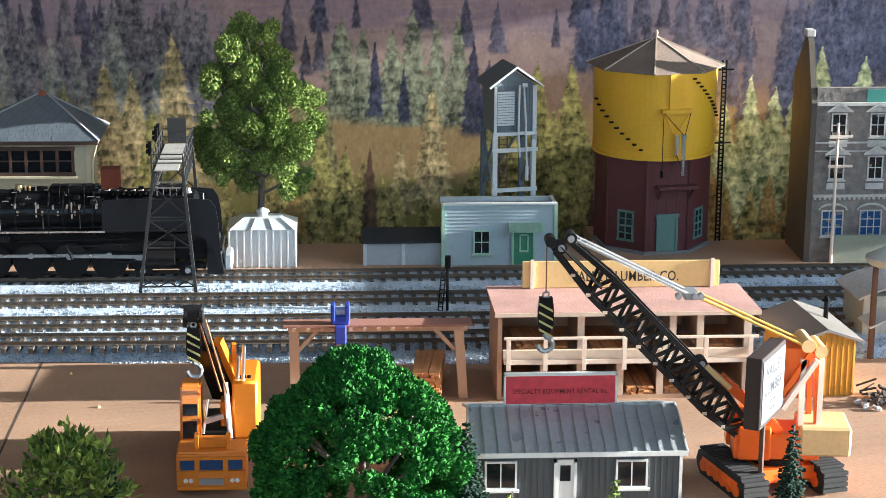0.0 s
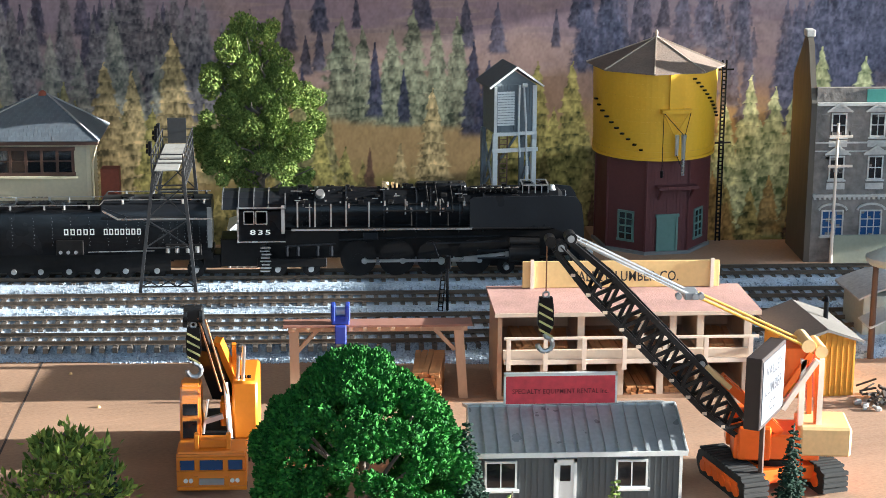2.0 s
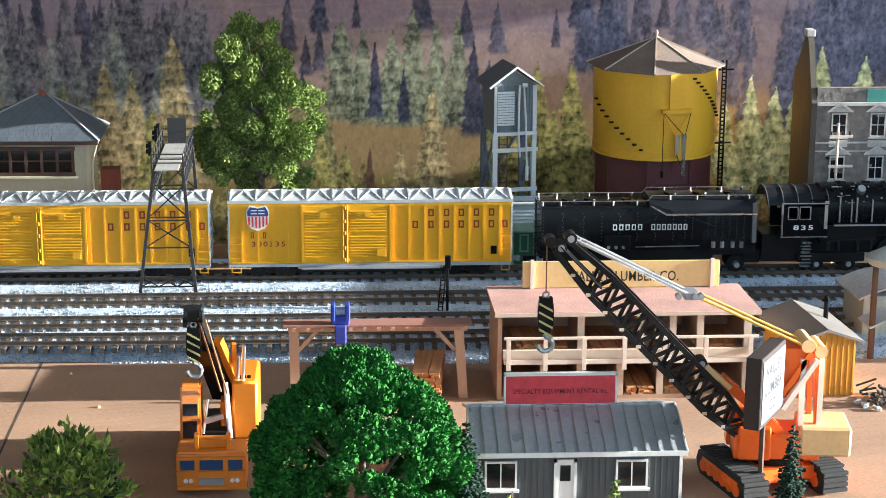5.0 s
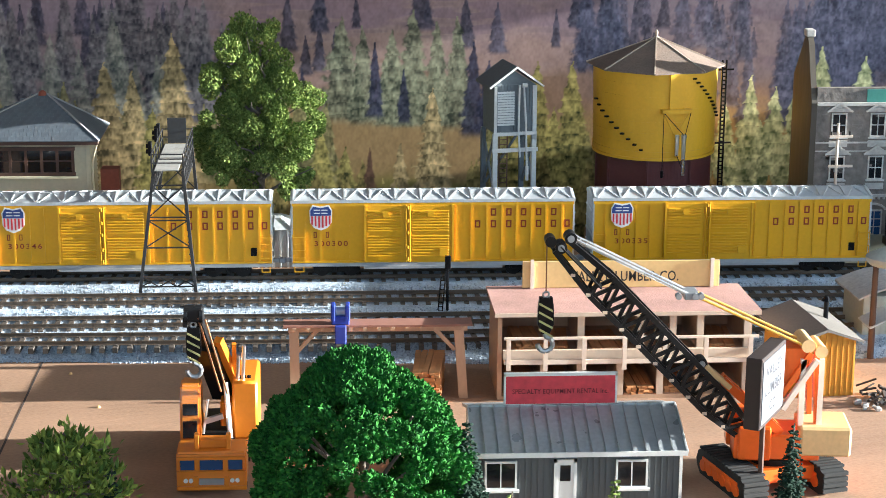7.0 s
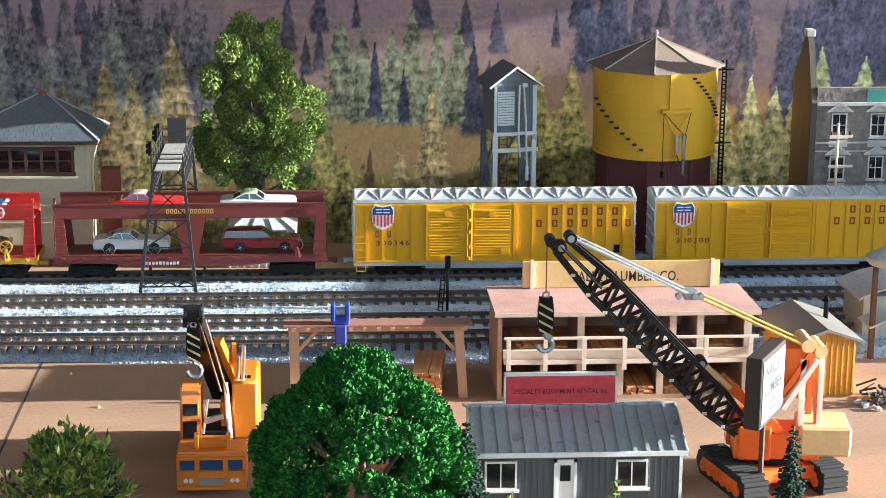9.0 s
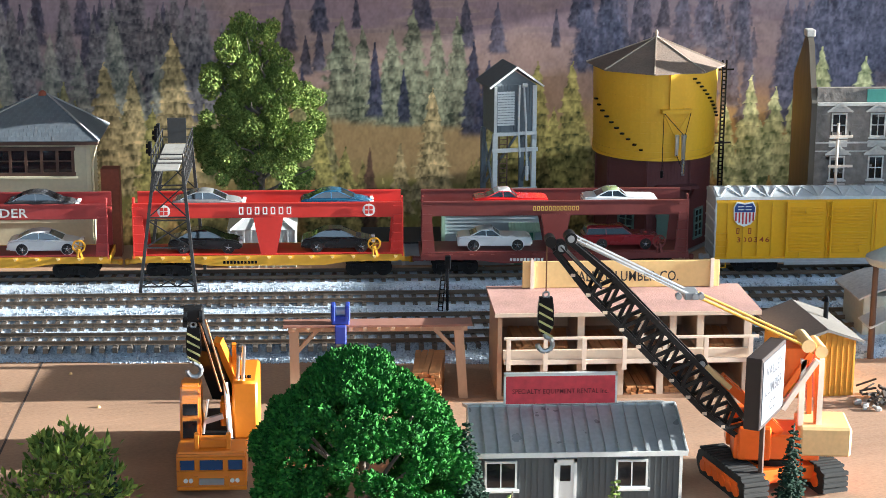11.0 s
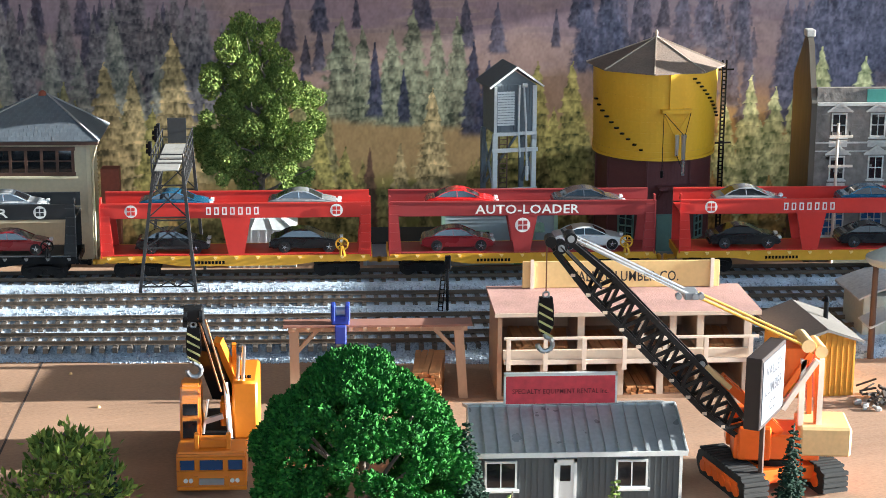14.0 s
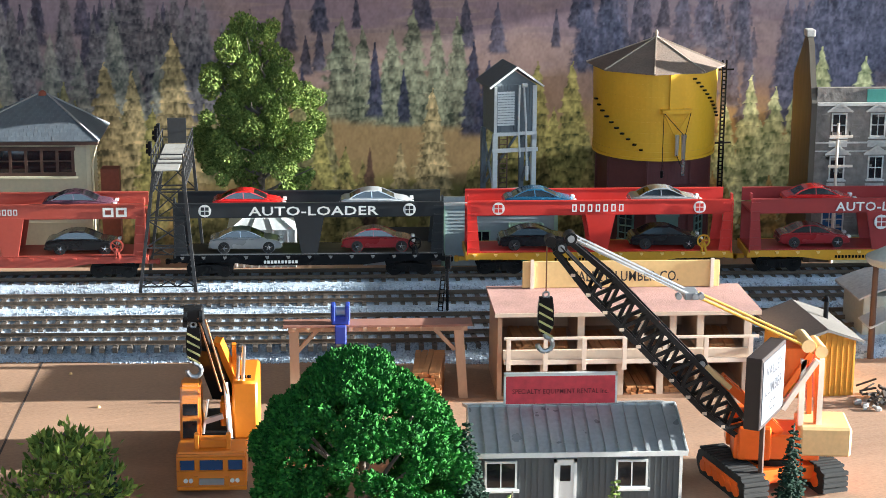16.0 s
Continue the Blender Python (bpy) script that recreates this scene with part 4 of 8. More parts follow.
def tender(x):
    b = thing("tender", x, T1, RAIL_TOP, 0, "black riveted tender with white name bars", "tender")
    prof = [(-1.6, 1.75), (-1.62, 4.35), (-1.5, 4.62), (-1.15, 4.8), (1.15, 4.8), (1.5, 4.62), (1.62, 4.35), (1.6, 1.75)]
    body = part("tank", make(prism, prof, "x", -7.0, 7.3), BLACK, b, smooth=True)
    prof2 = [(-1.63, 4.1), (-1.62, 4.6), (-1.3, 5.03), (-0.9, 5.22), (0.9, 5.22), (1.3, 5.03), (1.62, 4.6), (1.63, 4.1)]
    bm = make(prism, prof2, "x", 0.2, 7.35)
    part("bunker", bm, SMOKEBOX, b, smooth=True)
    part("bunker_ledge", make(box, 1.3, 7.4, -1.76, -1.55, 4.1, 4.2), SILVER, b, "bright ledge along the bunker side")
    part("bunker_ledge", make(bar, (0.3, -1.66, 4.72), (1.3, -1.7, 4.15), 0.1), SILVER, b)
    part("corner_post", make(box, 7.1, 7.4, -1.74, -1.6, 2.2, 4.9), STEELTRIM, b)
    part("bunker_slope", make(bar, (0.3, -1.63, 4.9), (4.6, -1.63, 3.3), 0.06), SMOKEBOX, b)
    bm = bmesh.new()
    for k in range(9):
        a = 3.2 + k * 0.48 if k > 1 else 2.6 + k * 0.48
        for j in range(8):
            box(bm, a - 0.02 + 0.04 * (j % 2), a + 0.02 + 0.04 * (j % 2), -1.645, -1.6, 2.5 + j * 0.2, 2.54 + j * 0.2)
    for a in (-6.9, -5.6, -4.2, -3.0, -1.8, -0.6, 0.6, 1.8):
        for j in range(9):
            box(bm, a - 0.02 + 0.04 * (j % 2), a + 0.02 + 0.04 * (j % 2), -1.65, -1.6, 2.4 + j * 0.23, 2.44 + j * 0.23)
    tagged(part("rivet_row", bm, mat("dull_grey_rivet", (0.2, 0.205, 0.21), 0.5), body, "rows of small pale rivets"), kind="stuff")
    bm = bmesh.new()
    for a in (-6.9, -5.7, -3.5, -2.2, -0.6, 1.6, 3.4, 5.5, 6.9):
        z = 4.7 if a < 0 else 5.08
        cyl(bm, (a, -1.25, z), (a, -1.25, z + 0.3), 0.08, seg=6)
        cyl(bm, (a, 1.25, z), (a, 1.25, z + 0.3), 0.08, seg=6)
    for y in (-1.25, 1.25):
        wire(bm, [(-7.0, y, 5.0), (0.1, y, 5.0), (0.4, y, 5.35), (7.2, y, 5.35)], 0.03)
    part("handrail", bm, SILVER, b)
    bm = bmesh.new()
    for a, s in ((-5.0, 0.5), (-3.6, 0.4), (-1.2, 0.35), (1.8, 0.45), (3.8, 0.5), (5.8, 0.4)):
        z = 4.8 if a < 0 else 5.22
        cyl(bm, (a, -0.1, z), (a, -0.1, z + 0.16), s, seg=14)
        box(bm, a - 0.2, a + 0.2, -1.0, -0.6, z - 0.1, z + 0.14)
    pieces("hatch", bm, BLACK, b)
    bars_row("name_bar", 5, 0.28, 0.4, 0.14, LETTER, b, -1.25, -1.63, 3.3)
    bars_row("name_bar", 7, 0.25, 0.4, 0.11, LETTER, b, 1.55, -1.63, 3.3)
    bm = bmesh.new()
    for y in (-1.5, -1.05):
        bar(bm, (-7.35, y, 0.8), (-7.35, y, 5.2), 0.07)
    for k in range(11):
        bar(bm, (-7.35, -1.55, 0.95 + k * 0.4), (-7.35, -1.0, 0.95 + k * 0.4), 0.07)
        box(bm, -7.5, -7.0, -1.62, -1.5, 0.97 + k * 0.4, 1.02 + k * 0.4)
    part("ladder", bm, DARKIRON, b)
    bm = make(box, -7.2, 7.4, -1.4, 1.4, 1.3, 1.8)
    box(bm, -2.8, -1.0, -1.7, -1.3, 1.75, 2.75, 0.05)
    box(bm, 4.3, 6.7, -1.75, -1.3, 1.7, 2.45, 0.05)
    for k in (-1, 1):
        coupler(bm, k * 7.3, k)
    box(bm, -6.8, 4.6, -1.35, -1.2, 0.5, 1.3)
    box(bm, -6.8, 4.6, 1.2, 1.35, 0.5, 1.3)
    fr = part("frame", bm, DARKIRON, b)
    bm = bmesh.new()
    for a in (4.5, 5.1, 5.8, 6.4):
        cyl(bm, (a, -1.8, 1.9), (a, -1.8, 2.3), 0.15, seg=8)
    for a in (-2.5, -2.0, -1.5):
        cyl(bm, (a, -1.78, 1.95), (a, -1.7, 1.95), 0.12, seg=8)
    wire(bm, [(-0.7, -1.66, 1.95), (3.6, -1.66, 2.0)], 0.04)
    part("air_gear", bm, SILVER, b)
    for a in (-5.65, -3.9, -2.05, -0.2, 1.65, 3.7, 6.25):
        wheelset(fr, a, TENDER_R, hub=SILVER)
    TRAIN.append((b, x, T1, RAIL_TOP))


locomotive(-26.85)
tender(-46.75)
boxcar(-65.05, "300335")
boxcar(-85.0, "300300")
boxcar(-105.0, "300346")
auto_rack(-125.05, MAROON, MAROON, "maroon two-deck car carrier loaded with old cars", name_bars=(12, 0.19, 0.3, 0.07, 0.0), lettercol=GOLDLETTER)
for xx, zz, pp, st, lb, tp in (
        (-127.9, 4.25, "red", "coupe", "red coupe with a white roof on upper deck", "white"),
        (-120.6, 4.25, "white", "coupe", "white coupe with a pale green roof on upper deck", "palegreen"),
        (-129.0, 1.62, "white", "coupe", "white long-nosed coupe on lower deck", None),
        (-120.4, 1.62, "darkred", "wagon", "dark red station wagon on lower deck", None)):
    motor_car(xx, zz, pp, st, lb, tp)


def load(x, ul, ur, ll, lr):
    """Four saloons on a carrier: two on the upper deck and two on the lower."""
    for dx, z, key in ((-3.95, 4.25, ul), (4.5, 4.25, ur), (-4.2, 1.62, ll), (4.6, 1.62, lr)):
        if key:
            motor_car(x + dx, z, key, "sedan", key.replace("dark", "dark ").replace("pale", "pale ") + " saloon car parked on " + ("the upper deck" if z > 3 else "the lower deck"), None)


b, L, S = auto_rack(-144.02, BRIGHTRED, FLATYELLOW, "bright red two-deck car carrier on yellow flatcar", name_bars=(7, 0.3, 0.5, 0.22, -0.2))
for k in (-6.8, 6.6):
    emblem(b, k, -S - 0.1, 4.66, 0.42, BRIGHTRED)
load(-144.02, "grey", "blue", "black", "black")
b, L, S = auto_rack(-163.37, MAROONDARK, FLATYELLOW, "wine red two-deck car carrier on yellow flatcar", words="AUTO-LOADER", wide=6.9)
emblem(b, 0, -S - 0.13, 3.55, 0.5, MAROONDARK)
load(-163.37, "red", "charcoal", "darkred", "white")
b, L, S = auto_rack(-182.27, BRIGHTRED, FLATYELLOW, "bright red two-deck car carrier on yellow flatcar", name_bars=(7, 0.3, 0.5, 0.22, -0.2))
for k in (-6.8, 6.6):
    emblem(b, k, -S - 0.1, 4.66, 0.42, BRIGHTRED)
load(-182.27, "blue", "grey", "black", "black")
b, L, S = auto_rack(-201.55, LOADERBLACK, BLACK, "charcoal two-deck car carrier with white lettering", words="AUTO-LOADER", wide=8.5)
for k in (-6.8, 6.6):
    emblem(b, k, -S - 0.1, 4.66, 0.42, LOADERBLACK)
load(-201.55, "red", "silver", "grey", "darkred")
b, L, S = auto_rack(-221.1, REDBROWN, REDBROWN, "oxide red two-deck car carrier with white name bars", name_bars=(12, 0.26, 0.4, 0.1, -1.5))
bars_row("name_bar", 2, 0.7, 0.62, 0.16, LETTER, b, 6.9, -S - 0.1, 4.62)
load(-221.1, "silver", "plum", "white", "black")


def motions():
    ends = [0.0, 1 / FPS] + [k * 1.0 for k in range(1, 16)] + [16.0 - 1 / FPS, 16.0]
    for ob, x, y, z in TRAIN:
        walk(ob, [(t, pose((x + SPEED * t) * C, y * C, z * C)) for t in ends])
    for ob, x, r in ROLLERS:
        step = 3 / FPS if r > 1 else 2 / FPS
        n = round(16 / step)
        walk(ob, [(k * step, pose(x * C, 0, r * C) @ Matrix.Rotation(SPEED * k * step / r, 4, "Y")) for k in range(n + 1)])
    for ob, s, kind in RODS:
        rows, step = [], 2 / FPS
        for k in range(241):
            a = SPEED * k * step / DRIVER_R + (math.pi / 2 if s > 0 else 0)
            cx, cz = 0.42 * math.sin(a), DRIVER_R + 0.42 * math.cos(a)
            if kind == "side":
                rows.append((k * step, pose(cx * C, s * 1.1 * C, cz * C)))
            else:
                drop = math.asin((1.5 - cz) / 4.5)
                rows.append((k * step, pose((2.2 + cx) * C, s * 1.28 * C, cz * C) @ Matrix.Rotation(-drop, 4, "Y")))
        walk(ob, rows)


# ---- printed mountain backdrop ----
def ink(r, g, b):
    """Printing ink under the room's soft light, from a display tone."""
    return np.array([INK_GAIN[i] * (v / 255.0) ** 2.2 for i, v in enumerate((r, g, b))])


INK_GAIN = (1.95, 1.85, 1.75)
SHEET = (-36.0, 39.0, -5.0, 19.0, 0.075)   # left, right, foot, top and dot size of the print


def soft_noise(g, shape, cx, cz):
    """Smooth random cloud with cells of cx by cz dots."""
    nz, nx = shape
    grid = g.random((int(nz / cz) + 3, int(nx / cx) + 3))
    zz, xx = np.arange(nz) / cz, np.arange(nx) / cx
    zi, xi = zz.astype(int), xx.astype(int)
    fz, fx = (zz - zi)[:, None], (xx - xi)[None, :]
    fz, fx = fz * fz * (3 - 2 * fz), fx * fx * (3 - 2 * fx)
    a, b = grid[zi][:, xi], grid[zi][:, xi + 1]
    c, d = grid[zi + 1][:, xi], grid[zi + 1][:, xi + 1]
    return (a * (1 - fx) + b * fx) * (1 - fz) + (c * (1 - fx) + d * fx) * fz


def step(a, b, v):
    t = np.clip((v - a) / (b - a), 0, 1)
    return t * t * (3 - 2 * t)


def print_sheet():
    """The picture on the sheet: hill slopes first, then rows of soft conifers from far to near."""
    x0, x1, z0, z1, dot = SHEET
    X, Z = np.arange(x0, x1, dot), np.arange(z0, z1, dot)
    shape = (len(Z), len(X))
    g = np.random.default_rng(17)
    xx, zz = np.meshgrid(X, Z)
    cloud = 0.6 * soft_noise(g, shape, 90, 40) + 0.3 * soft_noise(g, shape, 34, 14) + 0.1 * soft_noise(g, shape, 12, 5)
    streak = 0.6 * soft_noise(g, shape, 70, 9) + 0.4 * soft_noise(g, shape, 26, 4)
    speck = 0.4 * soft_noise(g, shape, 1.8, 2.6) + 0.35 * soft_noise(g, shape, 3.5, 6.5) + 0.25 * soft_noise(g, shape, 9, 12)
    h = zz + 4.5 * (cloud - 0.5)
    pic = np.zeros(shape + (3,)) + ink(88, 84, 50)
    for lo, hi, c in ((2.0, 4.0, (116, 98, 70)), (7.0, 9.0, (104, 86, 74)), (10.5, 12.0, (120, 102, 98)), (13.5, 15.5, (104, 90, 98))):
        pic += (ink(*c) - pic) * step(lo, hi, h)[..., None]
    for weight, c in ((0.7 * step(8, 17, xx) * step(7, 11, h), (78, 77, 90)), (0.55 * step(-13, -18, xx) * step(6, 10, h), (96, 92, 104)), (0.55 * step(0.5, 0.66, streak) * step(9, 12, h) * step(18, 8, np.abs(xx + 4)), (152, 132, 122)), (0.5 * step(0.5, 0.7, streak) * step(10, 13, h), (74, 66, 78))):
        pic += (ink(*c) - pic) * weight[..., None]

    def conifer_print(x, base, top, half, dark, light, alpha, soft):
        i0, i1 = np.searchsorted(X, (x - half * 1.4, x + half * 1.4))
        j0, j1 = np.searchsorted(Z, (base, top + 0.3))
        if i1 - i0 < 2 or j1 - j0 < 3:
            return
        dx, dz = xx[j0:j1, i0:i1] - x, zz[j0:j1, i0:i1]
        f = np.clip((dz - base) / (top - base), 0, 1)
        n = speck[j0:j1, i0:i1]
        wave = soft_noise(g, dx.shape, 6, 5)
        tiers = (f * (top - base) * 1.15 + 0.35 * np.abs(dx) / half + g.random()) % 1.0
        w = half * (1 - f) ** 0.75 * (0.74 + 0.3 * (1 - tiers) + 0.3 * (wave - 0.5)) + 0.06
        m = step(1.0 + soft, 1.0 - soft, np.abs(dx + 0.12 * half * (wave - 0.5)) / w + 0.5 * (n - 0.5))
        m *= alpha * step(0.0, 0.12, f)
        tone = np.clip(0.45 + 1.05 * (n - 0.5) + 0.55 * (wave - 0.5) + 0.22 * dx / half - 0.3 * tiers + 0.15 + 0.12 * (f - 0.5), 0, 1)[..., None]
        col = dark * (1 - tone) + light * tone
        pic[j0:j1, i0:i1] += (col - pic[j0:j1, i0:i1]) * m[..., None]

    def wood(n, xr, br, hr, wr, dark, light, alpha=0.85, soft=0.25, clump=1.8, placed=()):
        d, l = ink(*dark), ink(*light)
        cx = g.uniform(*xr)
        rows = []
        for k in range(n):
            if g.random() < 0.25:
                cx = g.uniform(*xr)
            base, tall = g.uniform(*br), g.uniform(*hr)
            rows.append((cx + g.normal() * clump, base, base + tall, tall * g.uniform(*wr)))
        for x, base, top, half in sorted(rows, key=lambda q: -q[1]) + list(placed):
            k = g.uniform(0.8, 1.2)
            conifer_print(x, base, top, half, d * k, l * k, alpha, soft)

    # far ridges, blue haze of the high slope, slate woods
    wood(60, (-34, 36), (11, 15.5), (2.0, 4.5), (0.12, 0.2), (34, 36, 48), (74, 72, 86), 0.9, 0.25, 1.4, ((-8.2, 14.2, 18, 0.7), (-0.6, 14.4, 18.5, 1.2), (2.8, 13, 17, 0.8), (5.2, 12.6, 16.4, 0.8)))
    wood(70, (9, 37), (6.5, 13), (4, 8), (0.13, 0.2), (36, 40, 56), (74, 78, 98), 0.75, 0.3, 2.0)
    wood(70, (-34, -14), (5, 11.5), (4, 8.5), (0.13, 0.2), (34, 36, 46), (104, 102, 106), 0.8, 0.28, 2.0)
    wood(16, (-34, -14), (4, 7), (6, 9), (0.14, 0.2), (54, 62, 64), (126, 126, 118), 0.75, 0.28, 2.0)
    # grey-green stand over the meadow, with dark gaps
    wood(8, (-7.5, 3), (7, 8), (3, 5), (0.16, 0.22), (50, 56, 48), (132, 134, 112), 0.92, 0.2, 1.6, ((-6.6, 7.2, 15.4, 2.0), (-5.0, 7.0, 14.7, 1.3), (-2.8, 7.0, 14.4, 1.6), (-1.2, 6.8, 15.9, 1.9), (0.6, 6.8, 15.0, 1.5), (2.2, 6.6, 15.4, 1.4)))
    wood(0, (0, 1), (0, 1), (1, 2), (0.1, 0.2), (24, 28, 44), (56, 58, 76), 0.92, 0.25, 1.0, ((-4.1, 7.6, 13.4, 0.7), (-1.9, 7.2, 11.4, 0.6), (3.4, 6.0, 13.4, 1.1), (4.6, 6.5, 12.0, 1.2), (-9.6, 7.0, 11.5, 0.6)))
    wood(46, (-34, -9), (1.5, 4.5), (4, 6.5), (0.17, 0.24), (48, 52, 36), (138, 132, 94), 0.9, 0.18, 1.8)
    wood(34, (5, 21), (0.5, 4.0), (4, 7), (0.17, 0.24), (44, 48, 32), (132, 128, 86), 0.9, 0.18, 1.8)
    # gold and olive trees
    wood(0, (0, 1), (0, 1), (1, 2), (0.1, 0.2), (62, 58, 42), (156, 140, 104), 0.95, 0.15, 1.0, ((-24.4, 1.5, 12.0, 2.3), (-22.4, 1.5, 11.3, 1.7), (-19.3, 2.0, 14.2, 2.5), (-26.6, 1, 8.6, 1.5), (0.3, 0.5, 9.9, 1.8), (-2.2, 0.0, 5.6, 1.2)))
    wood(0, (0, 1), (0, 1), (1, 2), (0.1, 0.2), (40, 46, 28), (146, 138, 84), 0.95, 0.15, 1.0, ((-21.0, 0.5, 8.5, 2.0), (8.3, -1, 11.9, 2.3), (11.0, -1, 11.9, 2.3), (9.6, -1, 8.4, 1.7), (6.6, -1, 8.0, 1.6), (-8.2, 0, 6.8, 1.5), (-6.4, 0, 5.4, 1.3)))
    wood(10, (20, 30), (-3, 1), (5, 8), (0.2, 0.26), (62, 76, 52), (166, 172, 136), 0.95, 0.16, 1.6, ((24.8, -2, 10.8, 2.1), (26.7, -2, 9.9, 2.3), (22.9, -2, 8.6, 2.0), (28.2, -2, 9.4, 1.9), (30.2, 8, 13.0, 1.2), (21.6, -2, 7.4, 1.6), (33.6, 8, 12.2, 1.2)))
    # the nearest row along the foot
    wood(90, (-35, 37), (-5, -1.0), (3.5, 6.8), (0.19, 0.27), (40, 44, 28), (138, 126, 80), 0.95, 0.14, 1.8)
    wood(26, (-35, 37), (-5, -1.5), (3.0, 5.0), (0.2, 0.28), (66, 56, 36), (144, 118, 74), 0.85, 0.18, 1.4)
    wood(14, (-35, 37), (-4, -1), (3, 5), (0.12, 0.17), (38, 26, 28), (78, 58, 52), 0.85, 0.25, 1.0, ((-4.5, -3, 5.3, 0.9),))
    pic *= (0.74 + 0.52 * speck)[..., None]
    return X, Z, np.clip(pic, 0.01, 0.92)


def backdrop_sheet():
    board = single("backdrop", make(box, -72, 59, 20, 21, -12, 62), mat("plain_hill_print", (0.2, 0.17, 0.16), 0.85, grain=0.8, var=0.3, bump=0), 0, 0, 0, 0, "printed backdrop sheet of autumn mountain slopes and conifers", "backdrop", kind="structure")
    X, Z, pic = print_sheet()
    nx, nz = len(X), len(Z)
    xx, zz = np.meshgrid(X, Z)
    co = np.stack([xx, np.full_like(xx, 19.96), zz], -1).reshape(-1, 3)
    i = (np.arange(nz - 1)[:, None] * nx + np.arange(nx - 1)[None, :]).ravel()
    faces = np.stack([i, i + 1, i + nx + 1, i + nx], -1)
    m = bpy.data.materials.new("printed_hillside")
    m.use_nodes = True
    n, l = m.node_tree.nodes, m.node_tree.links
    tone = n.new("ShaderNodeVertexColor")
    tone.layer_name = "ink"
    l.new(tone.outputs[0], n["Principled BSDF"].inputs["Base Color"])
    n["Principled BSDF"].inputs["Roughness"].default_value = 0.8
    n["Principled BSDF"].inputs["Specular IOR Level"].default_value = 0.2
    me = raw_mesh("printed_picture", co, faces.tolist(), m)
    layer = me.color_attributes.new("ink", "FLOAT_COLOR", "POINT")
    layer.data.foreach_set("color", np.concatenate([pic.reshape(-1, 3), np.ones((nx * nz, 1))], 1).ravel())
    ob = new("printed_picture", me)
    ob.parent = board
    tagged(ob, "soft print of slate, olive and gold conifers")


backdrop_sheet()


# ---- buildings behind the tracks ----
MAROONWALL = mat("maroon_tower_base", (0.105, 0.028, 0.028), 0.6, var=0.15, stain=3)
TANKYELLOW = mat("tank_yellow", (0.72, 0.40, 0.015), 0.5, var=0.08, bump=0.1, stain=4)
TANKROOF = mat("weathered_brown_roof", (0.20, 0.15, 0.12), 0.8, grain=0.15, var=0.35, bump=0.5, stain=1.5)
TEAL = mat("grey_green_paint", (0.13, 0.22, 0.19), 0.6)
GREEN = mat("green_trim", (0.05, 0.22, 0.12), 0.55)
LIGHTGREEN = mat("pale_green_trim", (0.36, 0.52, 0.40), 0.6)
CLAPBOARD = mat("blue_grey_clapboard", (0.36, 0.43, 0.46), 0.65, var=0.1, stain=3)
DARKGLASS = glass_mat("dark_window_glass", (0.015, 0.017, 0.02))
TOWERGREY = mat("weathered_grey_timber", (0.13, 0.15, 0.17), 0.7, var=0.2, stain=2)
PALETIMBER = mat("pale_grey_timber", (0.55, 0.57, 0.58), 0.65, var=0.15)
SLATE = mat("blue_grey_slate", (0.105, 0.125, 0.15), 0.55, var=0.2, rnd=0.4)
CREAM = mat("cream_weatherboard", (0.62, 0.56, 0.40), 0.65, var=0.12)
BROWNTRIM = mat("dark_brown_trim", (0.09, 0.045, 0.03), 0.6)
SHEDGREY = mat("grey_shed_boards", (0.36, 0.38, 0.40), 0.7, var=0.12)
ROOFBLACK = mat("black_felt_roof", (0.02, 0.022, 0.026), 0.7)
SILVERSHED = mat("white_galvanised_sheet", (0.68, 0.71, 0.73), 0.4, 0.25, var=0.08)
RUST = mat("rusty_red_box", (0.22, 0.055, 0.03), 0.7, var=0.25)


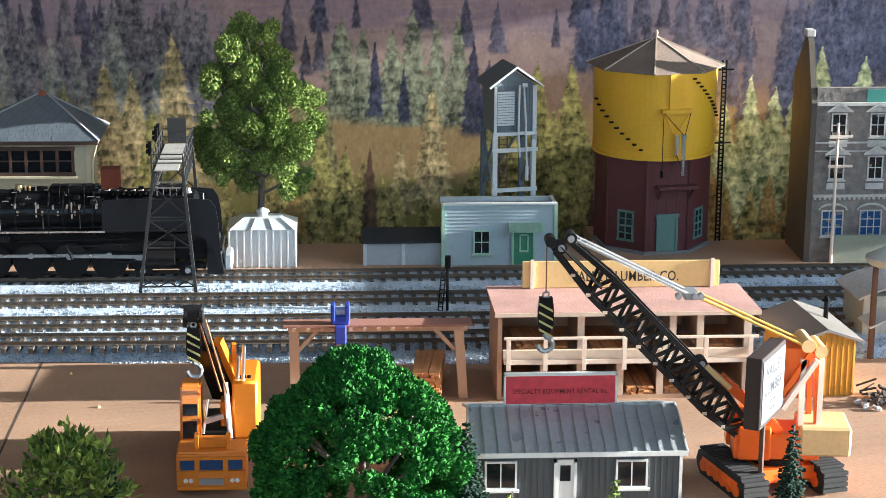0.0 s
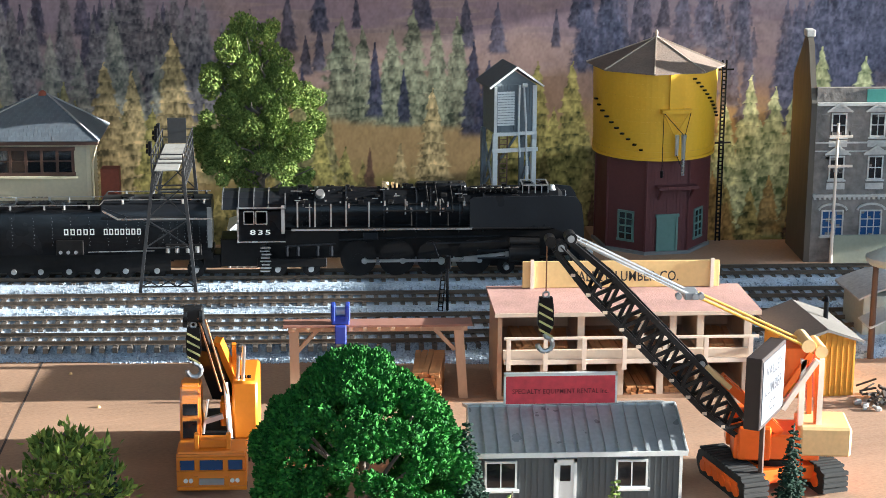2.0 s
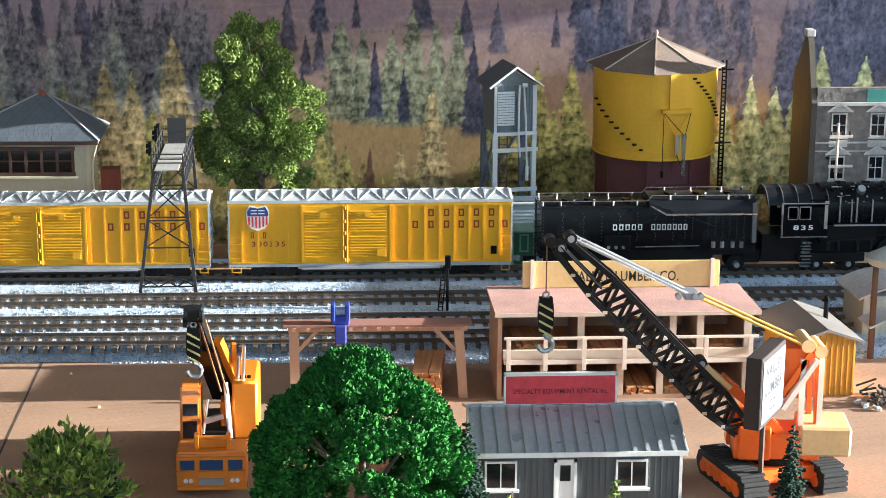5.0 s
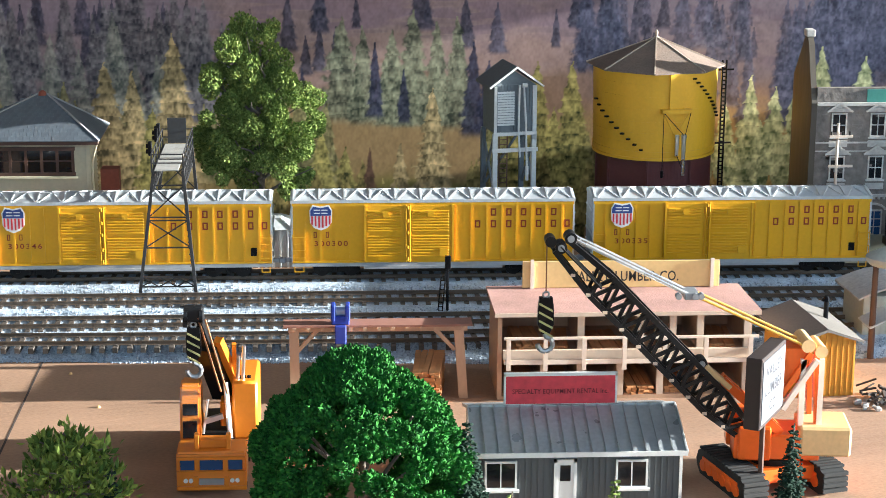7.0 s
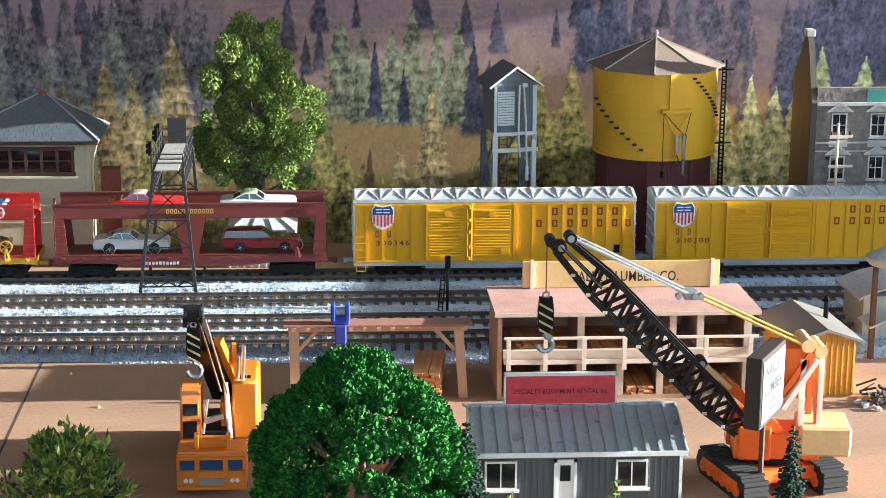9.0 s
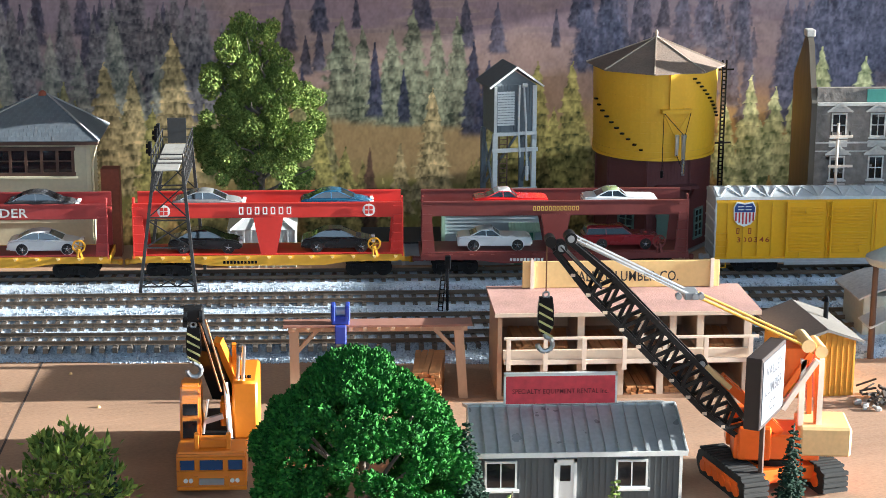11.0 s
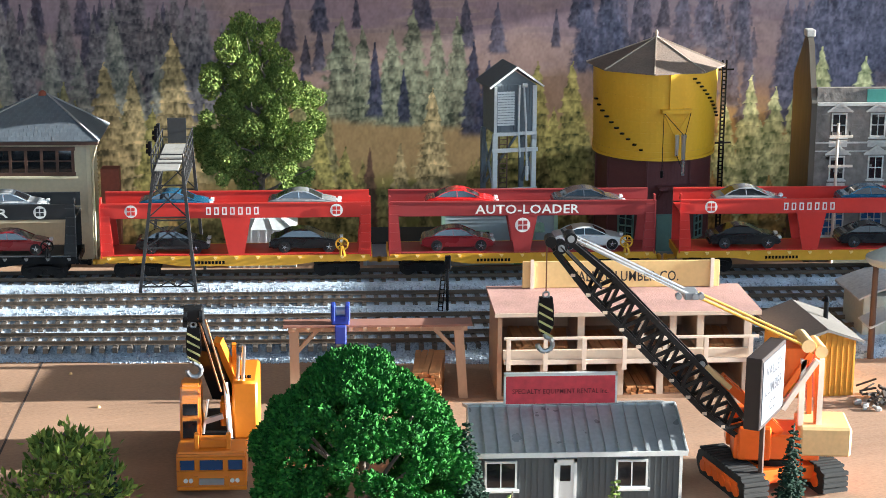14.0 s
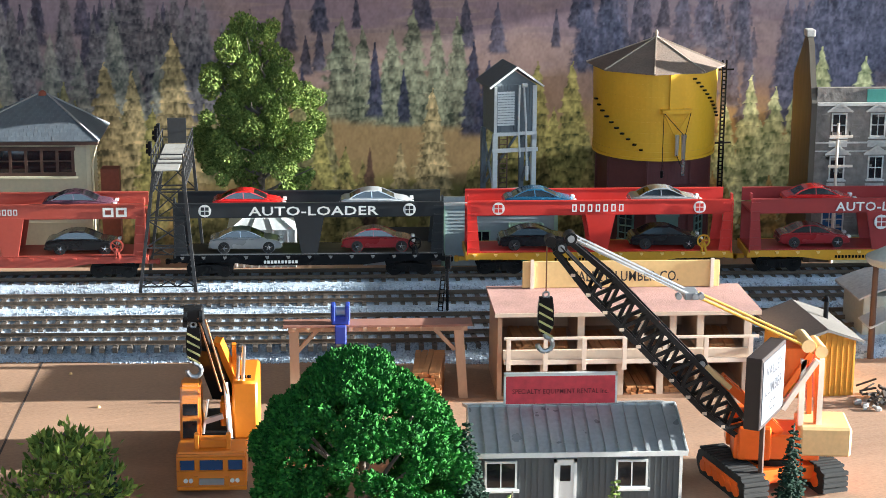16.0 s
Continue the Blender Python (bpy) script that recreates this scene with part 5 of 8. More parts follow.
def water_tower():
    t = thing("water_tower", 16.05, 12.35, 0, 8, "yellow water tank on dark maroon octagonal base", "water tower")
    t.matrix_basis = t.matrix_basis @ Matrix.Diagonal((0.94, 0.94, 1, 1))
    oct8 = [(4.38 * math.cos(a * math.pi / 4 + math.pi / 8), 4.38 * math.sin(a * math.pi / 4 + math.pi / 8)) for a in range(8)]
    base = part("base_wall", make(prism, oct8, "z", 0, 7.2), MAROONWALL, t)
    bm = bmesh.new()
    for px, py in oct8:
        cyl(bm, (px * 1.005, py * 1.005, 0), (px * 1.005, py * 1.005, 7.1), 0.09, seg=6)
    for k in range(13):
        box(bm, -1.6 + k * 0.26, -1.57 + k * 0.26, -4.07, -4.0, 0.05, 7)
    pieces("corner_board", bm, MAROONWALL, base)
    part("plinth", make(prism, [(p * 1.06, q * 1.06) for p, q in oct8], "z", -0.003, 0.22), mat("grey_plinth", (0.2, 0.2, 0.2), 0.8), t)
    # door, windows, canopy shelf
    bm = bmesh.new()
    for x0, x1 in ((-0.82, -0.66), (0.72, 0.88)):
        box(bm, x0, x1, -4.2, -4.03, 0.2, 2.85)
    box(bm, -0.9, 0.96, -4.22, -4.03, 2.75, 2.95)
    d = part("door", make(box, -0.68, 0.74, -4.12, -4.03, 0.2, 2.78), TEAL, t, "grey-green boarded door")
    part("door_frame", bm, TEAL, d)
    for a, lab in ((-45, 0), (45, 0)):
        m = Matrix.Rotation(radians(a), 4, "Z")
        bm = make(box, -0.62, 0.62, -4.1, -4.03, 0.95, 2.95, rot=m)
        w = part("window", bm, DARKGLASS, t)
        bm = bmesh.new()
        for x0, x1, z0, z1 in ((-0.7, -0.55, 0.85, 3.05), (0.55, 0.7, 0.85, 3.05), (-0.7, 0.7, 2.92, 3.08), (-0.75, 0.75, 0.8, 0.97), (-0.05, 0.05, 0.95, 2.95), (-0.62, 0.62, 1.9, 2.02), (-0.62, 0.62, 1.4, 1.46), (-0.62, 0.62, 2.45, 2.51)):
            box(bm, x0, x1, -4.17, -4.05, z0, z1, rot=m)
        part("window_frame", bm, TEAL, w)
    bm = make(box, -1.0, 2.15, -5.0, -4.0, 4.95, 5.1)
    for x0 in (-0.7, 1.8):
        bar(bm, (x0, -4.85, 4.95), (x0, -4.05, 4.1), 0.14)
    for k in range(9):
        box(bm, -0.95 + k * 0.35, -0.62 + k * 0.35, -5.05, -4.95, 4.9, 5.14)
    part("canopy", bm, MAROONWALL, t)
    # staved tank with hoops
    tank = part("tank", make(lathe, [(4.62, 6.95), (4.66, 7.25), (4.78, 13.3)], 72), TANKYELLOW, t)
    bm = bmesh.new()
    for z, rr in ((7.05, 4.74), (7.5, 4.74), (8.2, 4.7), (8.9, 4.72), (9.7, 4.73), (10.6, 4.75), (11.5, 4.76), (12.4, 4.78)):
        thick = 0.1 if z < 8 else 0.035
        lathe(bm, [(rr - 0.1, z - thick), (rr, z - thick), (rr, z + thick), (rr - 0.1, z + thick)], 72)
    pieces("hoop", bm, TANKYELLOW, tank)
    bm = bmesh.new()
    for k in range(21):
        a = radians(-174 + 6.2 * k) if k < 10 else radians(-70 + 4.3 * (k - 10))
        z = 10.9 - 0.35 * k if k < 10 else 12.8 - 0.31 * (k - 10)
        m = Matrix.Rotation(a, 4, "Z")
        box(bm, 4.6, 4.95, -0.13, 0.13, z - 0.06, z + 0.06, rot=m)
    pieces("step_peg", bm, BLACK, tank)
    # roof: eight facets with raised hips
    roof = part("roof", make(lathe, [(5.3, 13.18), (5.3, 13.26), (0.25, 15.1)], 8, Matrix.Rotation(radians(27), 4, "Z")), TANKROOF, t)
    bm = bmesh.new()
    for k in range(8):
        a = k * math.pi / 4 + radians(27)
        bar(bm, (5.32 * math.cos(a), 5.32 * math.sin(a), 13.28), (0.2 * math.cos(a), 0.2 * math.sin(a), 15.13), 0.1)
    lathe(bm, [(0.22, 15.0), (0.22, 15.2), (0.11, 15.25), (0.14, 15.55), (0.05, 15.7)], 12)
    pieces("hip_cap", bm, mat("pale_roof_cap", (0.42, 0.34, 0.27), 0.7), roof)
    # spout gear on the front
    bm = make(box, -0.35, 0.8, -4.92, -4.6, 10.5, 13.2)
    part("spout_housing", bm, TANKYELLOW, t)
    bm = make(box, -1.0, 1.3, -5.3, -4.6, 10.45, 10.72)
    for x0 in (-0.85, 1.1):
        bar(bm, (x0, -5.2, 10.5), (0.15, -4.85, 8.8), 0.1)
    part("spout_bracket", bm, TANKYELLOW, t)
    bm = bmesh.new()
    lathe(bm, [(0.14, 0), (0.16, 2.3), (0.22, 2.9), (0.16, 2.95)], 14, Matrix.Translation((0.75, -5.2, 6.0)))
    lathe(bm, [(0.13, 0), (0.17, 1.5)], 12, Matrix.Translation((0.25, -5.1, 7.4)))
    part("spout", bm, SILVER, t, "bright metal water spout", smooth=True)
    bm = bmesh.new()
    wire(bm, [(-0.9, -5.3, 10.5), (-0.92, -5.3, 6.2)], 0.03)
    wire(bm, [(1.2, -5.3, 10.5), (0.8, -5.35, 8.9)], 0.03)
    wire(bm, [(-0.85, -5.3, 10.5), (0.7, -5.35, 8.9)], 0.03)
    wire(bm, [(0.2, -5.2, 7.5), (0.6, -5.3, 6.6)], 0.03)
    cyl(bm, (-0.92, -5.3, 5.9), (-0.92, -5.3, 6.4), 0.12, seg=8)
    part("chain", bm, DARKIRON, t)
    bm = bmesh.new()
    for dx in (-0.16, 0.16):
        bar(bm, (5.25 + dx, -0.9, 0), (5.25 + dx, -0.9, 13.5), 0.12)
    for k in range(44):
        bar(bm, (5.05, -0.9, 0.3 + k * 0.3), (5.45, -0.9, 0.3 + k * 0.3), 0.1)
    for z in (7.4, 12.8):
        bar(bm, (4.4, -0.9, z), (6.0, -0.9, z), 0.12)
    part("ladder", bm, BLACK, t)


def window_unit(parent, x, z, w, h, y, frame_mat, glass=DARKGLASS, bars=(1, 1), name="window", sill=True):
    g = part(name, make(box, x - w / 2, x + w / 2, y - 0.03, y + 0.02, z, z + h), glass, parent)
    bm = bmesh.new()
    f = 0.1
    for x0, x1, z0, z1 in ((x - w / 2 - f, x - w / 2, z - f, z + h + f), (x + w / 2, x + w / 2 + f, z - f, z + h + f), (x - w / 2, x + w / 2, z + h, z + h + f), (x - w / 2, x + w / 2, z - f, z)):
        box(bm, x0, x1, y - 0.1, y + 0.02, z0, z1)
    for k in range(1, bars[0] + 1):
        a = x - w / 2 + w * k / (bars[0] + 1)
        box(bm, a - 0.03, a + 0.03, y - 0.07, y, z, z + h)
    for k in range(1, bars[1] + 1):
        a = z + h * k / (bars[1] + 1)
        box(bm, x - w / 2, x + w / 2, y - 0.065, y, a - 0.03, a + 0.03)
    part("window_frame", bm, frame_mat, g)
    if sill:
        part("window_sill", make(box, x - w / 2 - 0.2, x + w / 2 + 0.2, y - 0.22, y - 0.005, z - f - 0.1, z - f), frame_mat, g)
    return g


def clapboards(parent, x0, x1, y, z0, z1, material, pitch=0.24, side="front"):
    """Lapped boards as pieces of one wall face."""
    n = int((z1 - z0) / pitch)
    for i in range(n):
        z = z0 + i * pitch
        if side == "front":
            bm = make(prism, [(y, z), (y - 0.11, z), (y - 0.02, z + pitch), (y, z + pitch)], "x", x0, x1)
        else:
            bm = make(prism, [(y, z), (y + side * 0.11, z), (y + side * 0.02, z + pitch), (y, z + pitch)], "y", x0, x1)
        part("clapboard", bm, material, parent)


def green_trim_shed():
    t = thing("office_shed", 4.3, 5.85, 0, 0, "blue-grey clapboard shed with flat false front and green door", "shed")
    wall = part("wall", make(box, -3.95, 3.95, 0, 3.0, 0, 3.9), CLAPBOARD, t)
    clapboards(wall, -3.9, 3.9, 0, 0.05, 4.4, CLAPBOARD, 0.255)
    part("parapet", make(box, -3.95, 3.95, 0.0, 0.25, 3.9, 4.4), CLAPBOARD, t)
    part("roof", make(box, -3.9, 3.9, 0.25, 2.95, 3.9, 3.96), ROOFBLACK, t)
    bm = make(box, -4.0, 4.05, -0.2, 0.3, 4.4, 4.5)
    box(bm, 3.8, 4.05, 0.3, 3.0, 3.9, 4.35)
    box(bm, -4.0, 4.05, 2.8, 3.05, 3.9, 4.3)
    part("roof_cap", bm, PALETIMBER, t)
    bm = make(box, -4.08, -3.82, -0.16, 0.05, 0, 4.4)
    box(bm, 3.82, 4.08, -0.16, 0.05, 0, 4.4)
    pieces("corner_board", bm, LIGHTGREEN, t)
    window_unit(t, -1.25, 0.95, 1.0, 1.55, -0.1, LIGHTGREEN)
    d = part("door", make(box, 1.0, 2.35, -0.18, -0.09, 0.1, 2.5), GREEN, t, "dark green panelled door")
    bm = bmesh.new()
    for x0, x1, z0, z1 in ((0.85, 1.0, 0.1, 2.6), (2.35, 2.5, 0.1, 2.6), (0.85, 2.5, 2.5, 2.65), (1.4, 1.5, 1.1, 2.3), (1.95, 2.05, 1.1, 2.3), (1.4, 2.05, 2.2, 2.3), (1.4, 2.05, 1.0, 1.12)):
        box(bm, x0, x1, -0.24, -0.09, z0, z1)
    part("door_frame", bm, LIGHTGREEN, d)
    bm = bmesh.new()
    for k in range(12):
        a = 0.7 + k * 0.2
        bar(bm, (a, -0.1, 3.1), (a, -0.95, 2.7), 0.12, 0.08)
    prism(bm, [(-0.05, 3.05), (-0.95, 2.65), (-0.95, 2.6), (-0.05, 2.98)], "x", 0.6, 3.1)
    part("canopy", bm, LIGHTGREEN, t, "pale green corrugated door canopy")


def head_house():
    t = thing("coal_tower", 5.65, 9.6, 0, 12, "grey timber hoist house on tall trestle legs", "tower")
    for x in (-1.45, 1.45):
        for y in (0, 2.9):
            part("leg", make(box, x - 0.17, x + 0.17, y, y + 0.3, 0, 8.7), PALETIMBER if y == 0 else TOWERGREY, t)
    bm = bmesh.new()
    for z in (4.6, 7.5):
        box(bm, -1.7, 1.7, -0.08, 0.05, z - 0.14, z + 0.14)
    pieces("cross_beam", bm, PALETIMBER, t)
    bm = bmesh.new()
    for s in (-1, 1):
        bar(bm, (s * 1.5, 0.2, 4.5), (s * 1.5, 3.0, 8.5), 0.16)
        bar(bm, (s * 1.5, 3.0, 4.5), (s * 1.5, 0.2, 8.5), 0.16)
    bar(bm, (-1.4, 3.1, 4.4), (1.4, 3.1, 8.4), 0.16)
    part("brace", bm, TOWERGREY, t)
    bm = make(box, -1.5, 1.5, 0.15, 3.0, 8.75, 12.2)
    prism(bm, [(-1.5, 12.2), (1.5, 12.2), (0, 13.15)], "y", 0.15, 3.0)
    house = part("house_wall", bm, TOWERGREY, t)
    bm = bmesh.new()
    for k in range(13):
        box(bm, -1.5 + k * 0.235, -1.3 + k * 0.235, 0.08, 0.15, 8.8, 12.2)
    pieces("wall_board", bm, TOWERGREY, house)
    bm = bmesh.new()
    for a, b in (((-2.0, 12.0), (0, 13.4)), ((0, 13.4), (2.0, 12.0))):
        prism(bm, [a, b, (b[0], b[1] + 0.16), (a[0], a[1] + 0.16)], "y", -0.3, 3.3)
    part("roof", bm, TOWERGREY, t)
    bm = bmesh.new()
    for a, b in (((-2.0, 12.08), (0, 13.5)), ((0, 13.5), (2.0, 12.08))):
        bar(bm, (a[0], -0.33, a[1]), (b[0], -0.33, b[1]), 0.12)
    box(bm, -1.55, -1.35, 0.0, 0.1, 8.7, 12.1)
    box(bm, 1.3, 1.6, 0.0, 0.1, 8.2, 12.1)
    box(bm, -1.6, 1.6, -0.05, 0.1, 8.55, 8.8)
    part("trim", bm, PALETIMBER, t)
    bm = bmesh.new()
    for k in range(13):
        prism(bm, [(-0.02, 9.3 + k * 0.19), (0.1, 9.3 + k * 0.19), (0.1, 9.46 + k * 0.19)], "x", -1.3, -0.05)
    pieces("louvre", bm, PALETIMBER, t, "pale louvred panel")
    bm = bmesh.new()
    wire(bm, [(0.25, -0.15, 12.2), (0.2, -0.2, 9.0), (0.3, -0.25, 7.0)], 0.07)
    wire(bm, [(0.55, -0.15, 12.3), (0.75, -0.2, 9.3), (0.85, -0.25, 5.6)], 0.07)
    cyl(bm, (0.85, -0.25, 5.3), (0.85, -0.25, 6.3), 0.13, seg=8)
    cyl(bm, (0.4, -0.3, 12.2), (0.75, -0.3, 12.2), 0.16, seg=10)
    part("hoist_pipe", bm, PALETIMBER, t)
    bm = bmesh.new()
    for x in (-0.9, -0.3):
        bar(bm, (x, 0.9, 0.2), (x, 0.9, 8.6), 0.08)
    for k in range(24):
        bar(bm, (-0.9, 0.9, 0.4 + k * 0.35), (-0.3, 0.9, 0.4 + k * 0.35), 0.06)
    part("ladder", bm, BROWNTRIM, t)


def silver_shed():
    t = thing("metal_shed", -12.3, 5.95, 0, 0, "white corrugated metal storage shed with a roof vent", "shed")
    part("wall", make(box, -2.38, 2.38, 0, 3.4, 0, 2.75), SILVERSHED, t)
    rib = None
    for k in range(10):
        x = -2.3 + k * 0.51
        if rib is None:
            rib = part("wall_rib", make(prism, [(-0.09, 0.02), (-0.05, -0.13), (0.05, -0.13), (0.09, 0.02)], "z", 0.0, 2.75), SILVERSHED, t)
            rib.matrix_basis = pose(x * C, 0, 0)
        else:
            twin(rib, t, x, 0, 0)
    bm = bmesh.new()
    v = [(-2.44, -0.16, 2.72), (2.44, -0.16, 2.72), (2.44, 3.5, 2.72), (-2.44, 3.5, 2.72), (-1.3, 0.9, 3.3), (1.3, 0.9, 3.3), (1.3, 2.4, 3.3), (-1.3, 2.4, 3.3)]
    vs = [bm.verts.new(p) for p in v]
    for f in ((0, 1, 5, 4), (1, 2, 6, 5), (2, 3, 7, 6), (3, 0, 4, 7), (4, 5, 6, 7), (3, 2, 1, 0)):
        bm.faces.new([vs[i] for i in f])
    roof = part("roof", bm, SILVERSHED, t)
    bm = bmesh.new()
    for x in (-1.3, -0.45, 0.45, 1.3):
        bar(bm, (x * 1.7, -0.16, 2.76), (x, 0.9, 3.33), 0.08)
    part("roof_rib", bm, SILVERSHED, roof)
    bm = make(lathe, [(0.35, 3.2), (0.35, 3.55), (0.5, 3.6), (0.45, 3.75), (0.1, 3.9)], 16, Matrix.Translation((0, 1.7, 0)))
    part("vent", bm, PALETIMBER, t, smooth=True)


def low_shed():
    t = thing("storage_shed", -5.15, 6.25, 0, 0, "low grey board shed with a black felt roof", "shed")
    part("wall", make(box, 0, 5.4, 0, 3.0, 0, 1.62), SHEDGREY, t)
    for k in range(9):
        part("board", make(prism, [(0, k * 0.18), (-0.05, k * 0.18), (-0.01, k * 0.18 + 0.18), (0, k * 0.18 + 0.18)], "x", 0.05, 5.35), SHEDGREY, t)
    bm = make(box, -0.1, 0.15, -0.12, 0, 0, 1.65)
    box(bm, 2.6, 2.85, -0.12, 0, 0, 1.65)
    pieces("corner_board", bm, PALETIMBER, t)
    bm = make(prism, [(-0.25, 1.6), (-0.25, 1.72), (2.0, 2.25), (3.2, 1.9), (3.2, 1.6)], "x", -0.2, 5.4)
    part("roof", bm, ROOFBLACK, t)


def signal_box():
    t = thing("signal_cabin", -28.2, 8.2, 0, 0, "cream weatherboard signal cabin with slate hipped roof", "building")
    wall = part("wall", make(box, -5.2, 3.85, 0, 4.2, 0, 8.6), CREAM, t)
    clapboards(wall, -5.2, 3.8, 0, 2.8, 8.4, CREAM, 0.3)
    clapboards(wall, 0.05, 4.15, 3.85, 2.8, 8.4, CREAM, 0.3, side=1)
    part("corner_board", make(box, 3.7, 4.0, -0.16, 0.1, 0, 8.5), CREAM, t)
    part("eaves_board", make(box, -6.0, 4.65, -1.0, 5.2, 8.55, 8.8), BROWNTRIM, t)
    bm = bmesh.new()
    a, b = 8.8, 11.55
    vs = [bm.verts.new(p) for p in ((-6.1, -1.1, a), (4.75, -1.1, a), (4.75, 5.3, a), (-6.1, 5.3, a), (0.2, 2.1, b), (0.9, 2.1, b))]
    for f in ((0, 1, 5, 4), (1, 2, 5), (2, 3, 4, 5), (3, 0, 4), (3, 2, 1, 0)):
        bm.faces.new([vs[i] for i in f])
    roof = part("roof", bm, SLATE, t)
    # courses of slates on the front slope
    first = None
    for j in range(12):
        f = j / 12.4
        x0, x1 = -6.1 + f * 6.2 + 0.12, 4.75 - f * 3.85 - 0.12
        y, z = -1.1 + f * 3.2, a + f * (b - a)
        n = int((x1 - x0) / 0.5)
        for k in range(n):
            x = x0 + (k + 0.5 * (j % 2)) * 0.5
            if x + 0.48 > x1 or x < -3.6:
                continue
            if first is None:
                first = part("slate", make(prism, [(0, 0.02), (0.3, 0.31), (0.3, 0.34), (0, 0.07)], "x", 0, 0.47), SLATE, roof)
                first.matrix_basis = pose(x * C, y * C, z * C)
            else:
                twin(first, roof, x, y, z + random.Random(j * 99 + k).uniform(-0.01, 0.01))
    bm = bmesh.new()
    for p in ((-6.1, -1.1), (4.75, -1.1), (4.75, 5.3)):
        bar(bm, (p[0], p[1], a + 0.05), (0.9 if p[0] > 0 else 0.2, 2.1, b + 0.06), 0.14, 0.1)
    part("hip_tile", bm, mat("pale_hip_tile", (0.26, 0.265, 0.28), 0.7), roof)
    part("finial", make(lathe, [(0.3, b - 0.05), (0.25, b + 0.2), (0.08, b + 0.3)], 10, Matrix.Translation((0.55, 2.1, 0))), RUST, roof)
    g = part("window", make(box, -3.6, 2.7, -0.16, -0.05, 6.4, 8.1), DARKGLASS, t)
    bm = bmesh.new()
    for z0, z1 in ((6.2, 6.45), (8.0, 8.25)):
        box(bm, -3.8, 2.95, -0.26, -0.1, z0, z1)
    for k in range(7):
        x = -3.7 + k * 1.08
        box(bm, x - 0.1, x + 0.1, -0.24, -0.1, 6.2, 8.2)
        if k < 6:
            box(bm, x, x + 1.08, -0.2, -0.1, 7.2, 7.3)
    part("window_frame", bm, BROWNTRIM, g)
    part("window_sill", make(box, -3.9, 3.1, -0.45, -0.1, 6.05, 6.2), CREAM, g)
    bm = bmesh.new()
    wire(bm, [(4.6, -0.9, 8.7), (4.3, -0.5, 7.8), (4.15, -0.2, 7.0), (4.15, -0.2, 0.2)], 0.07)
    part("downpipe", bm, CREAM, t)
    single("platform_box", make(box, -0.65, 0.65, 0, 1.2, 0, 6.4, 0.04), RUST, -23.05, 9.2, 0, 0, "rusty red lineside cabinet on tall base", "cabinet")


BRIDGEIRON = mat("black_bridge_iron", (0.03, 0.03, 0.032), 0.5, var=0.3)
PLANK = mat("grey_walkway_plank", (0.38, 0.37, 0.35), 0.75, rnd=0.4)


